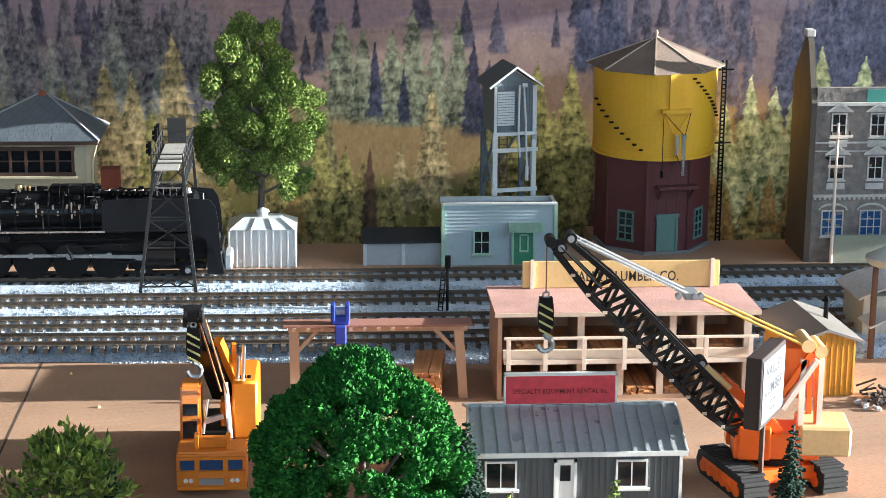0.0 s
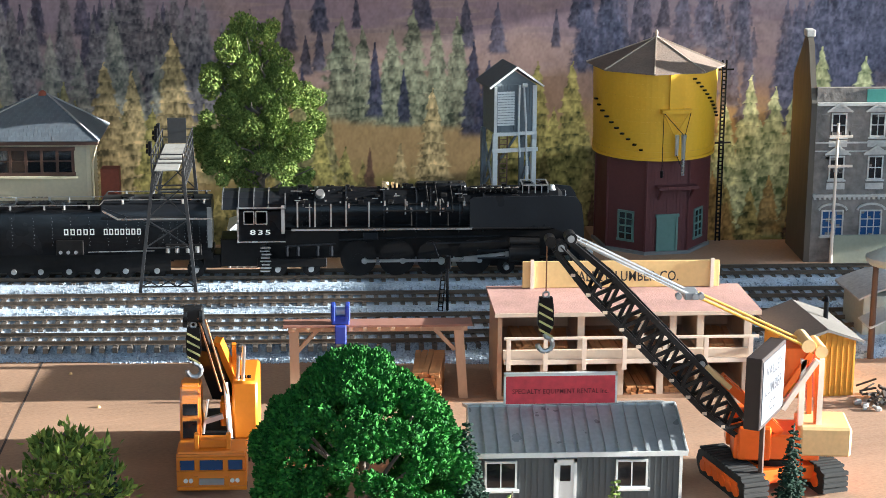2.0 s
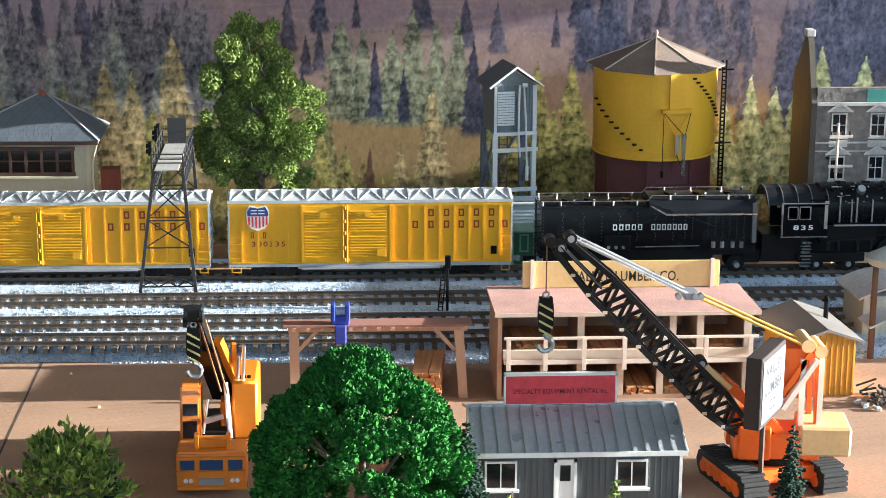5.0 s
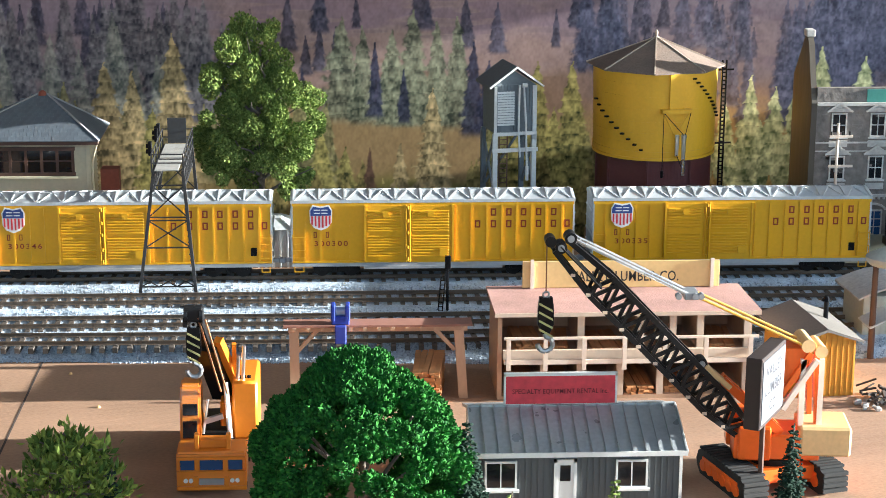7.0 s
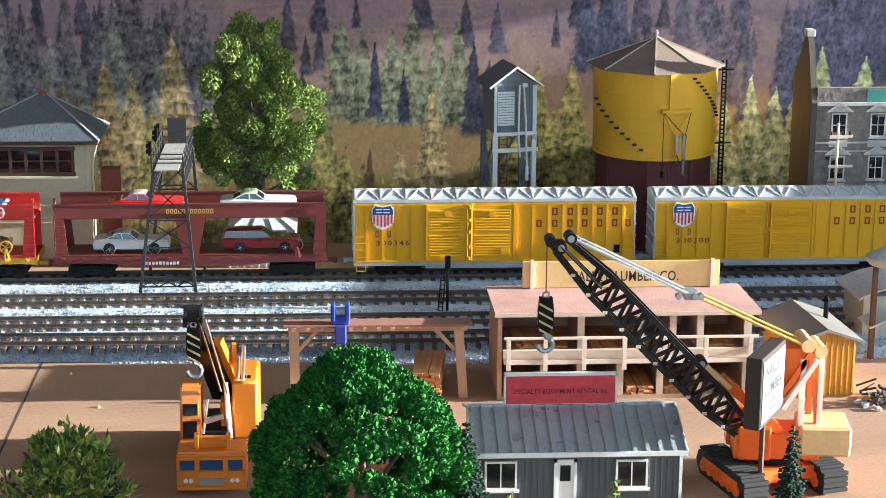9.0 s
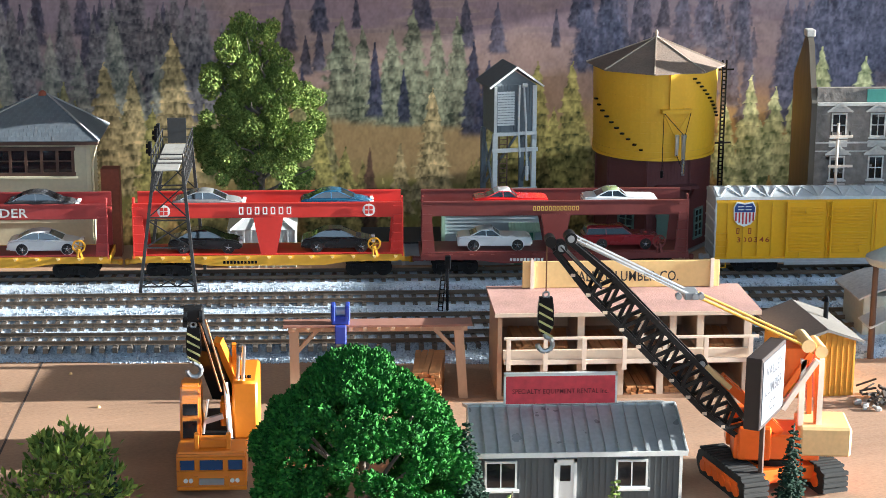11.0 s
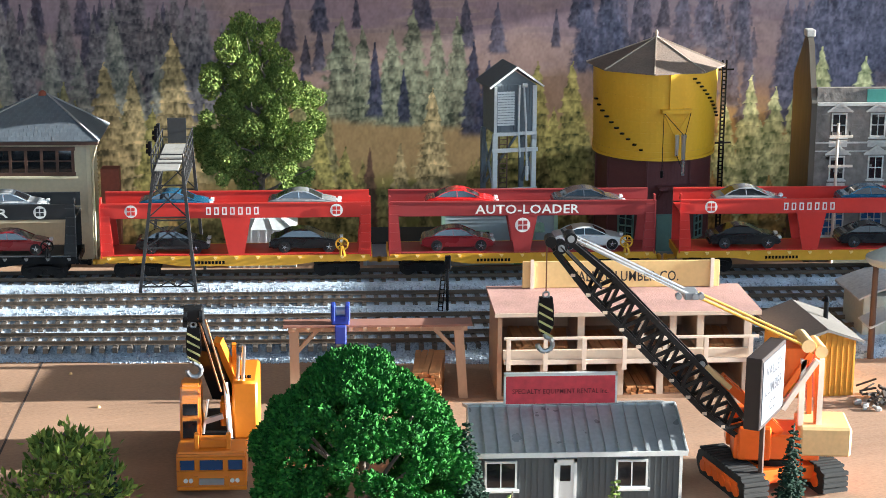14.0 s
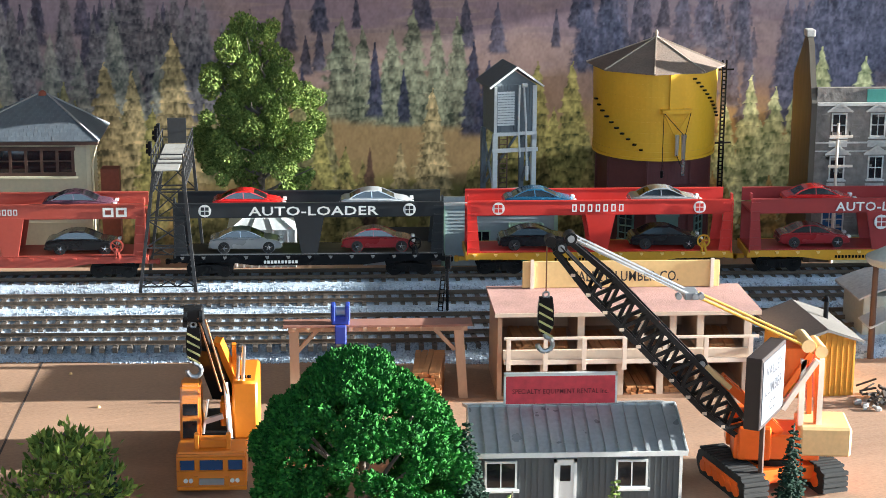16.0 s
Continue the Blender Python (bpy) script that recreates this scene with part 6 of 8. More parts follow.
def signal_bridge():
    """A lattice bridge over the train's track, seen end on: two bents, a plank walkway and rails."""
    t = thing("signal_bridge", -17.9, -0.1, 0, 0, "black lattice iron signal bridge with grey plank walkway", "signal bridge")
    zt = 9.1
    for y in (-4.0, 4.1):
        xl0, xr0, xl1, xr1 = -2.05, 1.75, -0.8, 1.05
        for s, (x0, x1) in ((-1, (xl0, xl1)), (1, (xr0, xr1))):
            bm = bmesh.new()
            bar(bm, (x0, y, 0.1), (x1, y, zt), 0.22, 0.2)
            bar(bm, (x0, y + 0.55, 0.1), (x1, y + 0.45, zt), 0.1, 0.1)
            for k in range(7):
                f0, f1 = k / 7, (k + 1) / 7
                bar(bm, (x0 + (x1 - x0) * f0, y, 0.1 + 9 * f0), (x0 + (x1 - x0) * f1, y + 0.5, 0.1 + 9 * f1), 0.06)
            part("leg", bm, BRIDGEIRON, t)
            part("footing", make(box, x0 - 0.45, x0 + 0.45, y - 0.4, y + 0.9, 0.0, 0.72 if y < 0 else 0.12, 0.03), PALETIMBER, t)
        bm = bmesh.new()
        for z0, z1 in ((1.5, 2.15), (4.1, 5.9), (6.1, 8.2)):
            def at(z, s):
                f = (z - 0.1) / 9
                return (xl0 + (xl1 - xl0) * f) if s < 0 else (xr0 + (xr1 - xr0) * f)
            for z in (z0, z1):
                bar(bm, (at(z, -1), y, z), (at(z, 1), y, z), 0.09)
            n = 3 if z1 < 3 else 1
            for k in range(n):
                fa, fb = k / n, (k + 1) / n
                la, lb = at(z0, -1) + (at(z0, 1) - at(z0, -1)) * fa, at(z1, -1) + (at(z1, 1) - at(z1, -1)) * fb
                ra, rb = at(z0, -1) + (at(z0, 1) - at(z0, -1)) * fb, at(z1, -1) + (at(z1, 1) - at(z1, -1)) * fa
                bar(bm, (la, y, z0), (lb, y, z1), 0.08)
                bar(bm, (ra, y, z0), (rb, y, z1), 0.08)
        part("lattice", bm, BRIDGEIRON, t)
    bm = bmesh.new()
    for x in (-0.85, 1.05):
        for z in (7.9, zt):
            bar(bm, (x, -4.2, z), (x, 4.3, z), 0.13)
        for k in range(8):
            y = -4.1 + k * 1.04
            bar(bm, (x, y, 7.9), (x, y + 1.04, zt), 0.07)
            bar(bm, (x, y, zt), (x, y + 1.04, 7.9), 0.07)
    part("girder", bm, BRIDGEIRON, t)
    plank = None
    for k in range(24):
        y = -4.2 + k * 0.35
        if 9 <= k <= 10:
            continue
        if plank is None:
            plank = part("plank", make(box, -0.72, 0.78, 0, 0.3, zt + 0.07, zt + 0.15), PLANK, t)
            plank.matrix_basis = pose(0, y * C, 0)
        else:
            twin(plank, t, 0, y, 0)
    bm = bmesh.new()
    for x in (-0.9, 1.1):
        for z in (zt + 0.6, zt + 1.15):
            wire(bm, [(x, -4.2, z), (x, 4.2, z)], 0.045)
        for k in range(6):
            y = -4.2 + k * 1.68
            bar(bm, (x, y, zt), (x, y, zt + 1.2), 0.09)
    for y in (-4.2, 4.2):
        for z in (zt + 0.6, zt + 1.15):
            bar(bm, (-0.9, y, z), (1.1, y, z), 0.07)
    part("handrail", bm, BRIDGEIRON, t)
    bm = bmesh.new()
    box(bm, -0.55, 0.7, 4.1, 4.3, zt + 0.2, zt + 1.9)
    part("signal_plate", bm, BRIDGEIRON, t)
    bm = bmesh.new()
    for k, (x, y) in enumerate(((-1.05, -3.2), (-1.05, 1.2), (-1.05, 2.8))):
        box(bm, x - 0.12, x + 0.12, y - 0.2, y + 0.2, zt + 0.9, zt + 1.8, 0.04)
        cyl(bm, (x - 0.25, y, zt + 1.5), (x, y, zt + 1.5), 0.15, seg=10)
        cyl(bm, (x - 0.25, y, zt + 1.15), (x, y, zt + 1.15), 0.15, seg=10)
    pieces("signal_head", bm, BLACK, t)
    part("ladder", (lambda bm: ([bar(bm, (1.5 - 0.5 * f / 20, -3.9, 0.8 + f * 0.4), (1.5 - 0.5 * f / 20, -3.5, 0.8 + f * 0.4), 0.05) for f in range(20)], bm)[1])(bmesh.new()), BRIDGEIRON, t)


def dwarf_signal():
    t = thing("signal_mast", -0.2, -5.35 - 2.35, 0.6, 0, "short black signal mast with ladder beside tracks", "signal")
    bm = bmesh.new()
    cyl(bm, (0.05, 0, 0), (0.05, 0, 3.2), 0.09, seg=8)
    for x in (-0.28, -0.0):
        bar(bm, (x - 0.3, -0.25, 0), (x - 0.05, -0.1, 2.7), 0.06)
    for k in range(9):
        bar(bm, (-0.58 + k * 0.026, -0.24 + k * 0.015, 0.2 + k * 0.28), (-0.3 + k * 0.026, -0.24 + k * 0.015, 0.2 + k * 0.28), 0.05)
    part("mast", bm, BLACK, t)
    bm = make(box, -0.12, 0.25, -0.15, 0.15, 2.9, 3.75, 0.04)
    cyl(bm, (0.06, -0.3, 3.5), (0.06, -0.1, 3.5), 0.14, seg=10)
    cyl(bm, (0.06, -0.3, 3.15), (0.06, -0.1, 3.15), 0.14, seg=10)
    part("signal_head", bm, BLACK, t)
    part("base", make(box, -0.6, 0.4, -0.4, 0.3, 0, 0.15), PALETIMBER, t)


STONEWALL = mat("weathered_grey_stone", (0.2, 0.175, 0.158), 0.85, grain=0.5, var=0.55, bump=0.4, stain=1.6)
SIDEWALL = mat("bare_brown_sheet", (0.10, 0.082, 0.062), 0.75, grain=0.6, var=0.2, stain=3, stretch=(1, 1, 0.3))
PALESTONE = mat("pale_stone_trim", (0.50, 0.475, 0.45), 0.8, var=0.3)
BLUEGLASS = glass_mat("blue_window_glass", (0.03, 0.08, 0.2))


def town_house():
    t = thing("town_house", 26.0, 5.9, 0, 0, "weathered grey stone town house with pedimented windows", "building")
    wall = part("front_wall", make(box, 0.4, 16, 0, 0.6, 0, 11.4), STONEWALL, t)
    part("attic_wall", make(box, 0.4, 16, 0.1, 0.6, 11.4, 12.5), STONEWALL, t)
    part("attic_panel", make(box, 3.9, 9, 0.02, 0.12, 11.5, 12.4), mat("faded_teal", (0.06, 0.24, 0.2), 0.7), t, "faded teal attic panel")
    bm = bmesh.new()
    for z, d, h in ((11.3, 0.25, 0.2), (8.6, 0.12, 0.1), (4.75, 0.22, 0.18), (8.0, 0.08, 0.08)):
        box(bm, 0.4, 16, -d, 0, z, z + h)
    for k in range(44):
        box(bm, 0.5 + k * 0.35, 0.66 + k * 0.35, -0.16, 0, 4.58, 4.75)
    part("cornice", bm, PALESTONE, t)
    bm = make(prism, [(0, 0), (0, 11.4), (1.6, 15.3), (2.1, 15.85), (2.7, 15.85), (5.6, 12.6), (5.6, 0)], "x", 0, 0.4)
    part("side_wall", bm, SIDEWALL, t, "bare brown side wall rising to a chimney")
    part("chimney_cap", make(box, -0.1, 0.5, 1.95, 2.85, 15.8, 16.3, 0.05), PALESTONE, t)
    for x in (2.0, 4.75, 7.5, 10.2):
        for z, gl in ((9.15, DARKGLASS), (6.1, DARKGLASS)):
            g = window_unit(t, x, z, 0.9, 1.5, 0.0, PALESTONE, gl, (1, 1))
            bm = bmesh.new()
            prism(bm, [(x - 0.85, z + 1.7), (x + 0.85, z + 1.7), (x, z + 2.25)], "y", -0.14, 0)
            for a, b in (((x - 0.9, z + 1.72), (x, z + 2.32)), ((x, z + 2.32), (x + 0.9, z + 1.72))):
                bar(bm, (a[0], -0.2, a[1]), (b[0], -0.2, b[1]), 0.12)
            part("pediment", bm, PALESTONE, g)
            bm = make(box, x - 0.65, x + 0.65, -0.06, 0, z - 0.8, z - 0.35)
            for k in (-0.35, 0, 0.35):
                cyl(bm, (x + k, -0.09, z - 0.57), (x + k, -0.02, z - 0.57), 0.1, seg=8)
            part("apron", bm, PALESTONE, g)
        g = window_unit(t, x - 0.1, 2.0, 1.4, 1.7, 0.0, PALESTONE, BLUEGLASS, (2, 2))
        bm = bmesh.new()
        for k in range(8):
            a0, a1 = math.pi * k / 8, math.pi * (k + 1) / 8
            bar(bm, (x - 0.1 + 1.0 * math.cos(a0), -0.08, 3.8 + 0.45 * math.sin(a0)), (x - 0.1 + 1.0 * math.cos(a1), -0.08, 3.8 + 0.45 * math.sin(a1)), 0.14)
        part("arch", bm, PALESTONE, g)
    # courses of stone proud of the wall
    r = random.Random(7)
    for k in range(60):
        x, z = r.uniform(0.6, 7), r.uniform(0.3, 11)
        part("stone", make(box, x, x + r.uniform(0.3, 0.8), -0.035, 0.0, z, z + r.uniform(0.18, 0.3), 0.02), STONEWALL, wall)
    f = single("fence_panel", make(box, 0, 9, 0, 0.2, 0, 2.2, 0.03), mat("grey_green_fence", (0.22, 0.24, 0.19), 0.8, stain=1.5), 27.7, 4.9, 0, 0, "grey-green board fence panel before town house", "fence")
    p = thing("utility_pole", 27.6, 4.5, 0, 0, "pale wooden utility pole with crossarms", "utility pole")
    part("pole", make(cyl, (0, 0, 0), (0, 0, 10.3), 0.13, 0.09, 8), OFFWHITE, p)
    for z, w in ((9.4, 1.0), (7.3, 1.1)):
        part("crossarm", make(box, -0.6, w, -0.2, -0.08, z - 0.08, z + 0.08), OFFWHITE, p)
    bm = bmesh.new()
    for x in (-0.5, 0.3, 0.8):
        cyl(bm, (x, -0.14, 9.45), (x, -0.14, 9.75), 0.06, seg=6)
    part("insulator", bm, DARKIRON, p)


water_tower()
green_trim_shed()
head_house()
silver_shed()
low_shed()
signal_box()
signal_bridge()
dwarf_signal()
town_house()


# ---- trees ----
LEAFGREEN = leaf_mat("bright_green_foliage", (0.01, 0.06, 0.012), (0.05, 0.21, 0.03), 0.12)
LEAFLIME = leaf_mat("yellow_green_foliage", (0.05, 0.10, 0.018), (0.28, 0.36, 0.07), 0.1)
NEEDLE = leaf_mat("dark_needle_foliage", (0.008, 0.02, 0.014), (0.02, 0.045, 0.028), 0.08)
LEAFMOSS = leaf_mat("olive_green_foliage", (0.08, 0.13, 0.028), (0.26, 0.33, 0.085), 0.1)
BARK = mat("grey_brown_bark", (0.13, 0.11, 0.09), 0.85, grain=0.15, var=0.3, bump=0.6)

PHI = (1 + 5 ** 0.5) / 2
ICO_V = np.array([(-1, PHI, 0), (1, PHI, 0), (-1, -PHI, 0), (1, -PHI, 0), (0, -1, PHI), (0, 1, PHI), (0, -1, -PHI), (0, 1, -PHI), (PHI, 0, -1), (PHI, 0, 1), (-PHI, 0, -1), (-PHI, 0, 1)]) / 1.9
ICO_F = []
for i_ in range(12):
    for j_ in range(i_ + 1, 12):
        for k_ in range(j_ + 1, 12):
            if max(np.linalg.norm(ICO_V[i_] - ICO_V[j_]), np.linalg.norm(ICO_V[j_] - ICO_V[k_]), np.linalg.norm(ICO_V[i_] - ICO_V[k_])) < 1.2:
                nrm = np.cross(ICO_V[j_] - ICO_V[i_], ICO_V[k_] - ICO_V[i_])
                ICO_F.append((i_, j_, k_) if nrm @ ICO_V[i_] > 0 else (i_, k_, j_))


def clumps(name, centres, radii, material, parent, seed, rough=0.35, flat=1.0):
    """Many small ragged clumps of foliage as one crown."""
    g = np.random.default_rng(seed)
    v, f = [], []
    for c, r in zip(centres, radii):
        b = len(v)
        jig = 1 + g.uniform(-rough, rough, (12, 1))
        a = g.uniform(0, math.pi)
        rot = np.array(((math.cos(a), -math.sin(a), 0), (math.sin(a), math.cos(a), 0), (0, 0, 1)))
        v += ((ICO_V * jig * r * (1, 1, flat)) @ rot.T + c).tolist()
        f += [(b + i, b + j, b + k) for i, j, k in ICO_F]
    ob = new(name, raw_mesh(name, v, f, material))
    ob.parent = parent
    return ob


def lobed_crown(lobes, n, r0, r1, seed, fill=0.25):
    """Points on the skins of overlapping lobes (x, y, z, radius)."""
    g = np.random.default_rng(seed)
    L = np.array(lobes)
    w = L[:, 3] ** 2
    pick = g.choice(len(L), n, p=w / w.sum())
    d = g.normal(size=(n, 3))
    d /= np.linalg.norm(d, axis=1)[:, None]
    rad = L[pick, 3] * np.where(g.random(n) < fill, g.uniform(0.5, 0.9, n), g.uniform(0.92, 1.08, n))
    return L[pick, :3] + d * rad[:, None], g.uniform(r0, r1, n)


def limb(bm, p, q, r0, r1, bend, r):
    p, q = Vector(p), Vector(q)
    pts = [p.lerp(q, k / 4) + Vector((r.uniform(-1, 1), r.uniform(-1, 1), r.uniform(-0.4, 0.4))) * (bend if 0 < k < 4 else 0) for k in range(5)]
    for k in range(4):
        cyl(bm, pts[k], pts[k + 1], r0 + (r1 - r0) * k / 4, r0 + (r1 - r0) * (k + 1) / 4, 7)


def leaves(name, centres, out, size, material, parent, seed, slim=0.5, lift=0.3):
    """Many small folded leaves, each turned roughly outwards, as one crown."""
    g = np.random.default_rng(seed)
    c = np.asarray(centres)
    n = len(c)
    d = np.asarray(out) + g.normal(size=(n, 3)) * 0.45 + (0, 0, lift)
    d /= np.linalg.norm(d, axis=1)[:, None]
    side = np.cross(d, g.normal(size=(n, 3)))
    side /= np.linalg.norm(side, axis=1)[:, None]
    nor = np.cross(d, side)
    ln = g.uniform(size[0], size[1], n)[:, None]
    mid = c + d * ln * 0.45 + nor * ln * 0.12
    v = np.stack([c, mid + side * ln * slim * 0.5, c + d * ln, mid - side * ln * slim * 0.5], 1).reshape(-1, 3)
    b = np.arange(n) * 4
    f = np.concatenate([np.stack([b, b + 1, b + 2], -1), np.stack([b, b + 2, b + 3], -1)])
    ob = new(name, raw_mesh(name, v, f.tolist(), material))
    ob.parent = parent
    return ob


def outward(points, middle):
    d = np.asarray(points) - middle
    return d / (np.linalg.norm(d, axis=1)[:, None] + 1e-6)


def big_tree():
    t = thing("deciduous_tree", -6.2, -43, 0, 0, "dense bright green model tree in yard", "tree")
    r = random.Random(2)
    bm = bmesh.new()
    limb(bm, (0, 0, 0), (0.1, 0, 3.6), 0.42, 0.28, 0.05, r)
    for k in range(9):
        a = k * 0.7
        limb(bm, (0.1, 0, 2.0 + 0.25 * k), (3.0 * math.cos(a), 3.0 * math.sin(a), 4.2 + 0.35 * k), 0.16, 0.05, 0.15, r)
    part("trunk", bm, BARK, t, smooth=True)
    lobes = []
    for k in range(240):
        a, h = r.uniform(0, 2 * math.pi), r.random()
        z = 1.6 + 7.3 * h
        wide = 5.0 * (1 - max(0, h - 0.3) ** 2 * 1.75) if h > 0.25 else 4.3 + 2.2 * h
        wide *= 0.92 if math.sin(a) > 0 else 1.0
        lobes.append((wide * 0.92 * math.cos(a), wide * 0.86 * math.sin(a), z, r.uniform(0.35, 0.7)))
    lobes += [(0, 0, 8.6, 0.9), (0.8, -0.5, 8.3, 0.8), (-1.2, 0.2, 8.3, 0.8), (1.7, -0.6, 7.9, 0.8)]
    core, cr = lobed_crown(lobes, 17000, 0.06, 0.16, 4, 0.7)
    clumps("inner_crown", core, cr, LEAFGREEN, t, 5, 0.45)
    c, rr = lobed_crown(lobes, 62000, 0.05, 0.1, 6, 0.12)
    leaves("crown", c, outward(c, (0, 0, 3.6)), (0.12, 0.26), LEAFGREEN, t, 7, 0.75, 0.25)


def rear_tree():
    t = thing("deciduous_tree", -12.55, 9.7, 0, 0, "tall airy green model tree behind metal shed", "tree")
    r = random.Random(6)
    bm = bmesh.new()
    limb(bm, (0, 0, 0), (0.2, 0, 7.5), 0.3, 0.2, 0.08, r)
    limb(bm, (0.2, 0, 7.5), (-0.7, 0, 16.0), 0.2, 0.05, 0.25, r)
    for k in range(30):
        a, z = k * 2.4, 4.4 + k * 0.34
        e = (3.9 * math.cos(a) * (1 - k / 50), 2.2 * math.sin(a), z + 1.9)
        limb(bm, (0.15, 0, z), e, 0.13, 0.03, 0.25, r)
    part("trunk", bm, BARK, t, smooth=True)
    lobes = []
    for z0, z1, xl, xr, n in ((13.4, 16.6, -1.9, 1.1, 15), (11.2, 13.9, -3.4, 2.6, 26), (8.8, 11.5, -3.7, 4.2, 28), (6.6, 9.0, -4.0, 4.3, 24), (5.0, 6.8, -3.6, 3.6, 14)):
        for k in range(n):
            x = r.uniform(xl, xr)
            lobes.append((x, r.uniform(-1.9, 1.9), r.uniform(z0, z1), r.uniform(0.45, 1.0)))
    core, cr = lobed_crown(lobes, 6000, 0.05, 0.15, 9, 0.8)
    clumps("inner_crown", core, cr, LEAFMOSS, t, 10, 0.5)
    c, rr = lobed_crown(lobes, 52000, 0.05, 0.1, 11, 0.2)
    leaves("crown", c, outward(c, (0, 0, 9.0)), (0.12, 0.26), LEAFMOSS, t, 12, 0.7, 0.2)


def near_tree():
    t = thing("deciduous_tree", -19.2, -43, 0, 0, "small open yellow-green model tree with bare twigs", "tree")
    r = random.Random(11)
    bm = bmesh.new()
    limb(bm, (0, 0, 0), (-0.1, 0, 5.8), 0.22, 0.07, 0.05, r)
    tufts = [(-0.1, 0, 5.9), (0.15, -0.2, 5.6), (-0.3, 0.1, 5.3), (0.3, 0, 5.2)]
    for k in range(40):
        a, z = k * 2.4, 1.3 + k * 0.095
        reach = 3.3 * (1 - 0.72 * max(0, (z - 2.2) / 3.2))
        e = (reach * math.cos(a) * r.uniform(0.7, 1.05), reach * 0.8 * math.sin(a), z + 0.5)
        limb(bm, (0, 0, z - 0.2), e, 0.09, 0.03, 0.12, r)
        for f in (0.45, 0.65, 0.82, 1.0):
            tufts.append((e[0] * f, e[1] * f, z - 0.15 + 0.65 * f))
    part("trunk", bm, BARK, t, smooth=True)
    g = np.random.default_rng(13)
    base = np.repeat(np.array(tufts), 13, 0)
    c = base + g.normal(size=base.shape) * 0.17
    leaves("crown", c, outward(c, (0, 0, 1.5)) * 0.5 + (c - base) * 2.5, (0.3, 0.62), LEAFLIME, t, 14, 0.5, 0.5)


def conifer(x, y, h, w, label, seed, material=NEEDLE):
    t = thing("conifer", x, y, 0, 0, label, "tree")
    part("trunk", make(cyl, (0, 0, 0), (0, 0, h * 0.95), 0.13, 0.03, 7), BARK, t)
    g = np.random.default_rng(seed)
    c, rr = [], []
    n = int(h * 3.2)
    for k in range(n):
        f = k / n
        z = h * (0.08 + 0.9 * f)
        reach = w * (1 - f) ** 0.85 + 0.05
        m = max(5, int(13 * (1 - f) + 4))
        for j in range(m):
            a = 2 * math.pi * j / m + k * 1.7 + g.uniform(-0.2, 0.2)
            lim = reach * g.uniform(0.75, 1.15)
            q = 0.15
            while q < lim:
                c.append((q * math.cos(a), q * math.sin(a), z - q * 0.28 + g.uniform(-0.04, 0.04)))
                rr.append(g.uniform(0.07, 0.14))
                q += 0.13
    clumps("crown", np.array(c), rr, material, t, seed + 1, 0.6, 0.6)


big_tree()
rear_tree()
near_tree()
conifer(-1.35, -43.2, 6.75, 1.25, "dark green bottle-brush conifer beside the office", 30)
conifer(13.5, -43.2, 6.1, 1.0, "dark green bottle-brush conifer before the crane", 32)
conifer(-17.2, -43.6, 4.5, 0.95, "dark green bottle-brush conifer beside small tree", 34)
conifer(5.4, -43.2, 3.5, 0.75, "small mid-green conifer before the office", 36, LEAFMOSS)
conifer(0.7, -43.4, 2.95, 0.7, "small mid-green conifer before the office", 38, LEAFMOSS)

# ---- the yard ----
TANWALL = mat("tan_timber_wall", (0.52, 0.34, 0.22), 0.75, grain=0.2, var=0.12, stain=2, stretch=(1, 1, 0.4))
PALEWOOD = mat("pale_peach_timber", (0.66, 0.52, 0.40), 0.7, var=0.1)
PINKROOF = mat("pink_grit_roof", (0.47, 0.27, 0.23), 0.95, grain=0.1, var=0.3, bump=0.9, stain=2)
CREAMSIGN = mat("yellowed_sign_board", (0.68, 0.47, 0.20), 0.65, var=0.1, stain=3)
SIGNBLACK = mat("black_sign_paint", (0.03, 0.025, 0.02), 0.6)
LUMBER = mat("sawn_lumber", (0.55, 0.26, 0.10), 0.7, rnd=0.5, var=0.2, stretch=(1, 1, 1))
SIGNRED = mat("red_sign_paint", (0.66, 0.055, 0.075), 0.5, grain=0.4, var=0.3)
DARKTEXT = mat("dark_red_text", (0.09, 0.006, 0.012), 0.6, bump=0)
OFFICEGREY = mat("grey_office_boards", (0.095, 0.104, 0.108), 0.65, var=0.1, stain=3)
TINROOF = mat("blue_grey_tin_roof", (0.40, 0.42, 0.44), 0.35, 0.35, var=0.2, stain=1.2)
HUTYELLOW = mat("orange_yellow_hut_boards", (0.60, 0.28, 0.025), 0.6, var=0.12)
HUTROOF = mat("grey_brown_roof", (0.16, 0.145, 0.13), 0.8, grain=0.15, var=0.2)
PALEHUT = mat("pale_grey_green_hut", (0.42, 0.43, 0.38), 0.7, var=0.12, stain=1.5)
DEBRIS = mat("dark_scrap_timber", (0.06, 0.045, 0.035), 0.85, rnd=0.6, var=0.3)


def plank_pile(name, x, y, z, n, rows, length, rz, label, w=0.28, h=0.12, seed=1):
    t = thing(name, x, y, z, rz, label, "lumber", "lumber piles")
    r = random.Random(seed)
    first = None
    for j in range(rows):
        for k in range(n):
            dx, dy = k * (w + 0.02) - n * w / 2 + r.uniform(-0.02, 0.02), r.uniform(-0.12, 0.12)
            if first is None:
                first = part("plank", make(box, -w / 2, w / 2, -length / 2, length / 2, 0, h, 0.01), LUMBER, t)
                first.matrix_basis = pose(dx * C, dy * C, 0)
            else:
                twin(first, t, dx, dy, j * (h + 0.004), r.uniform(-2, 2))


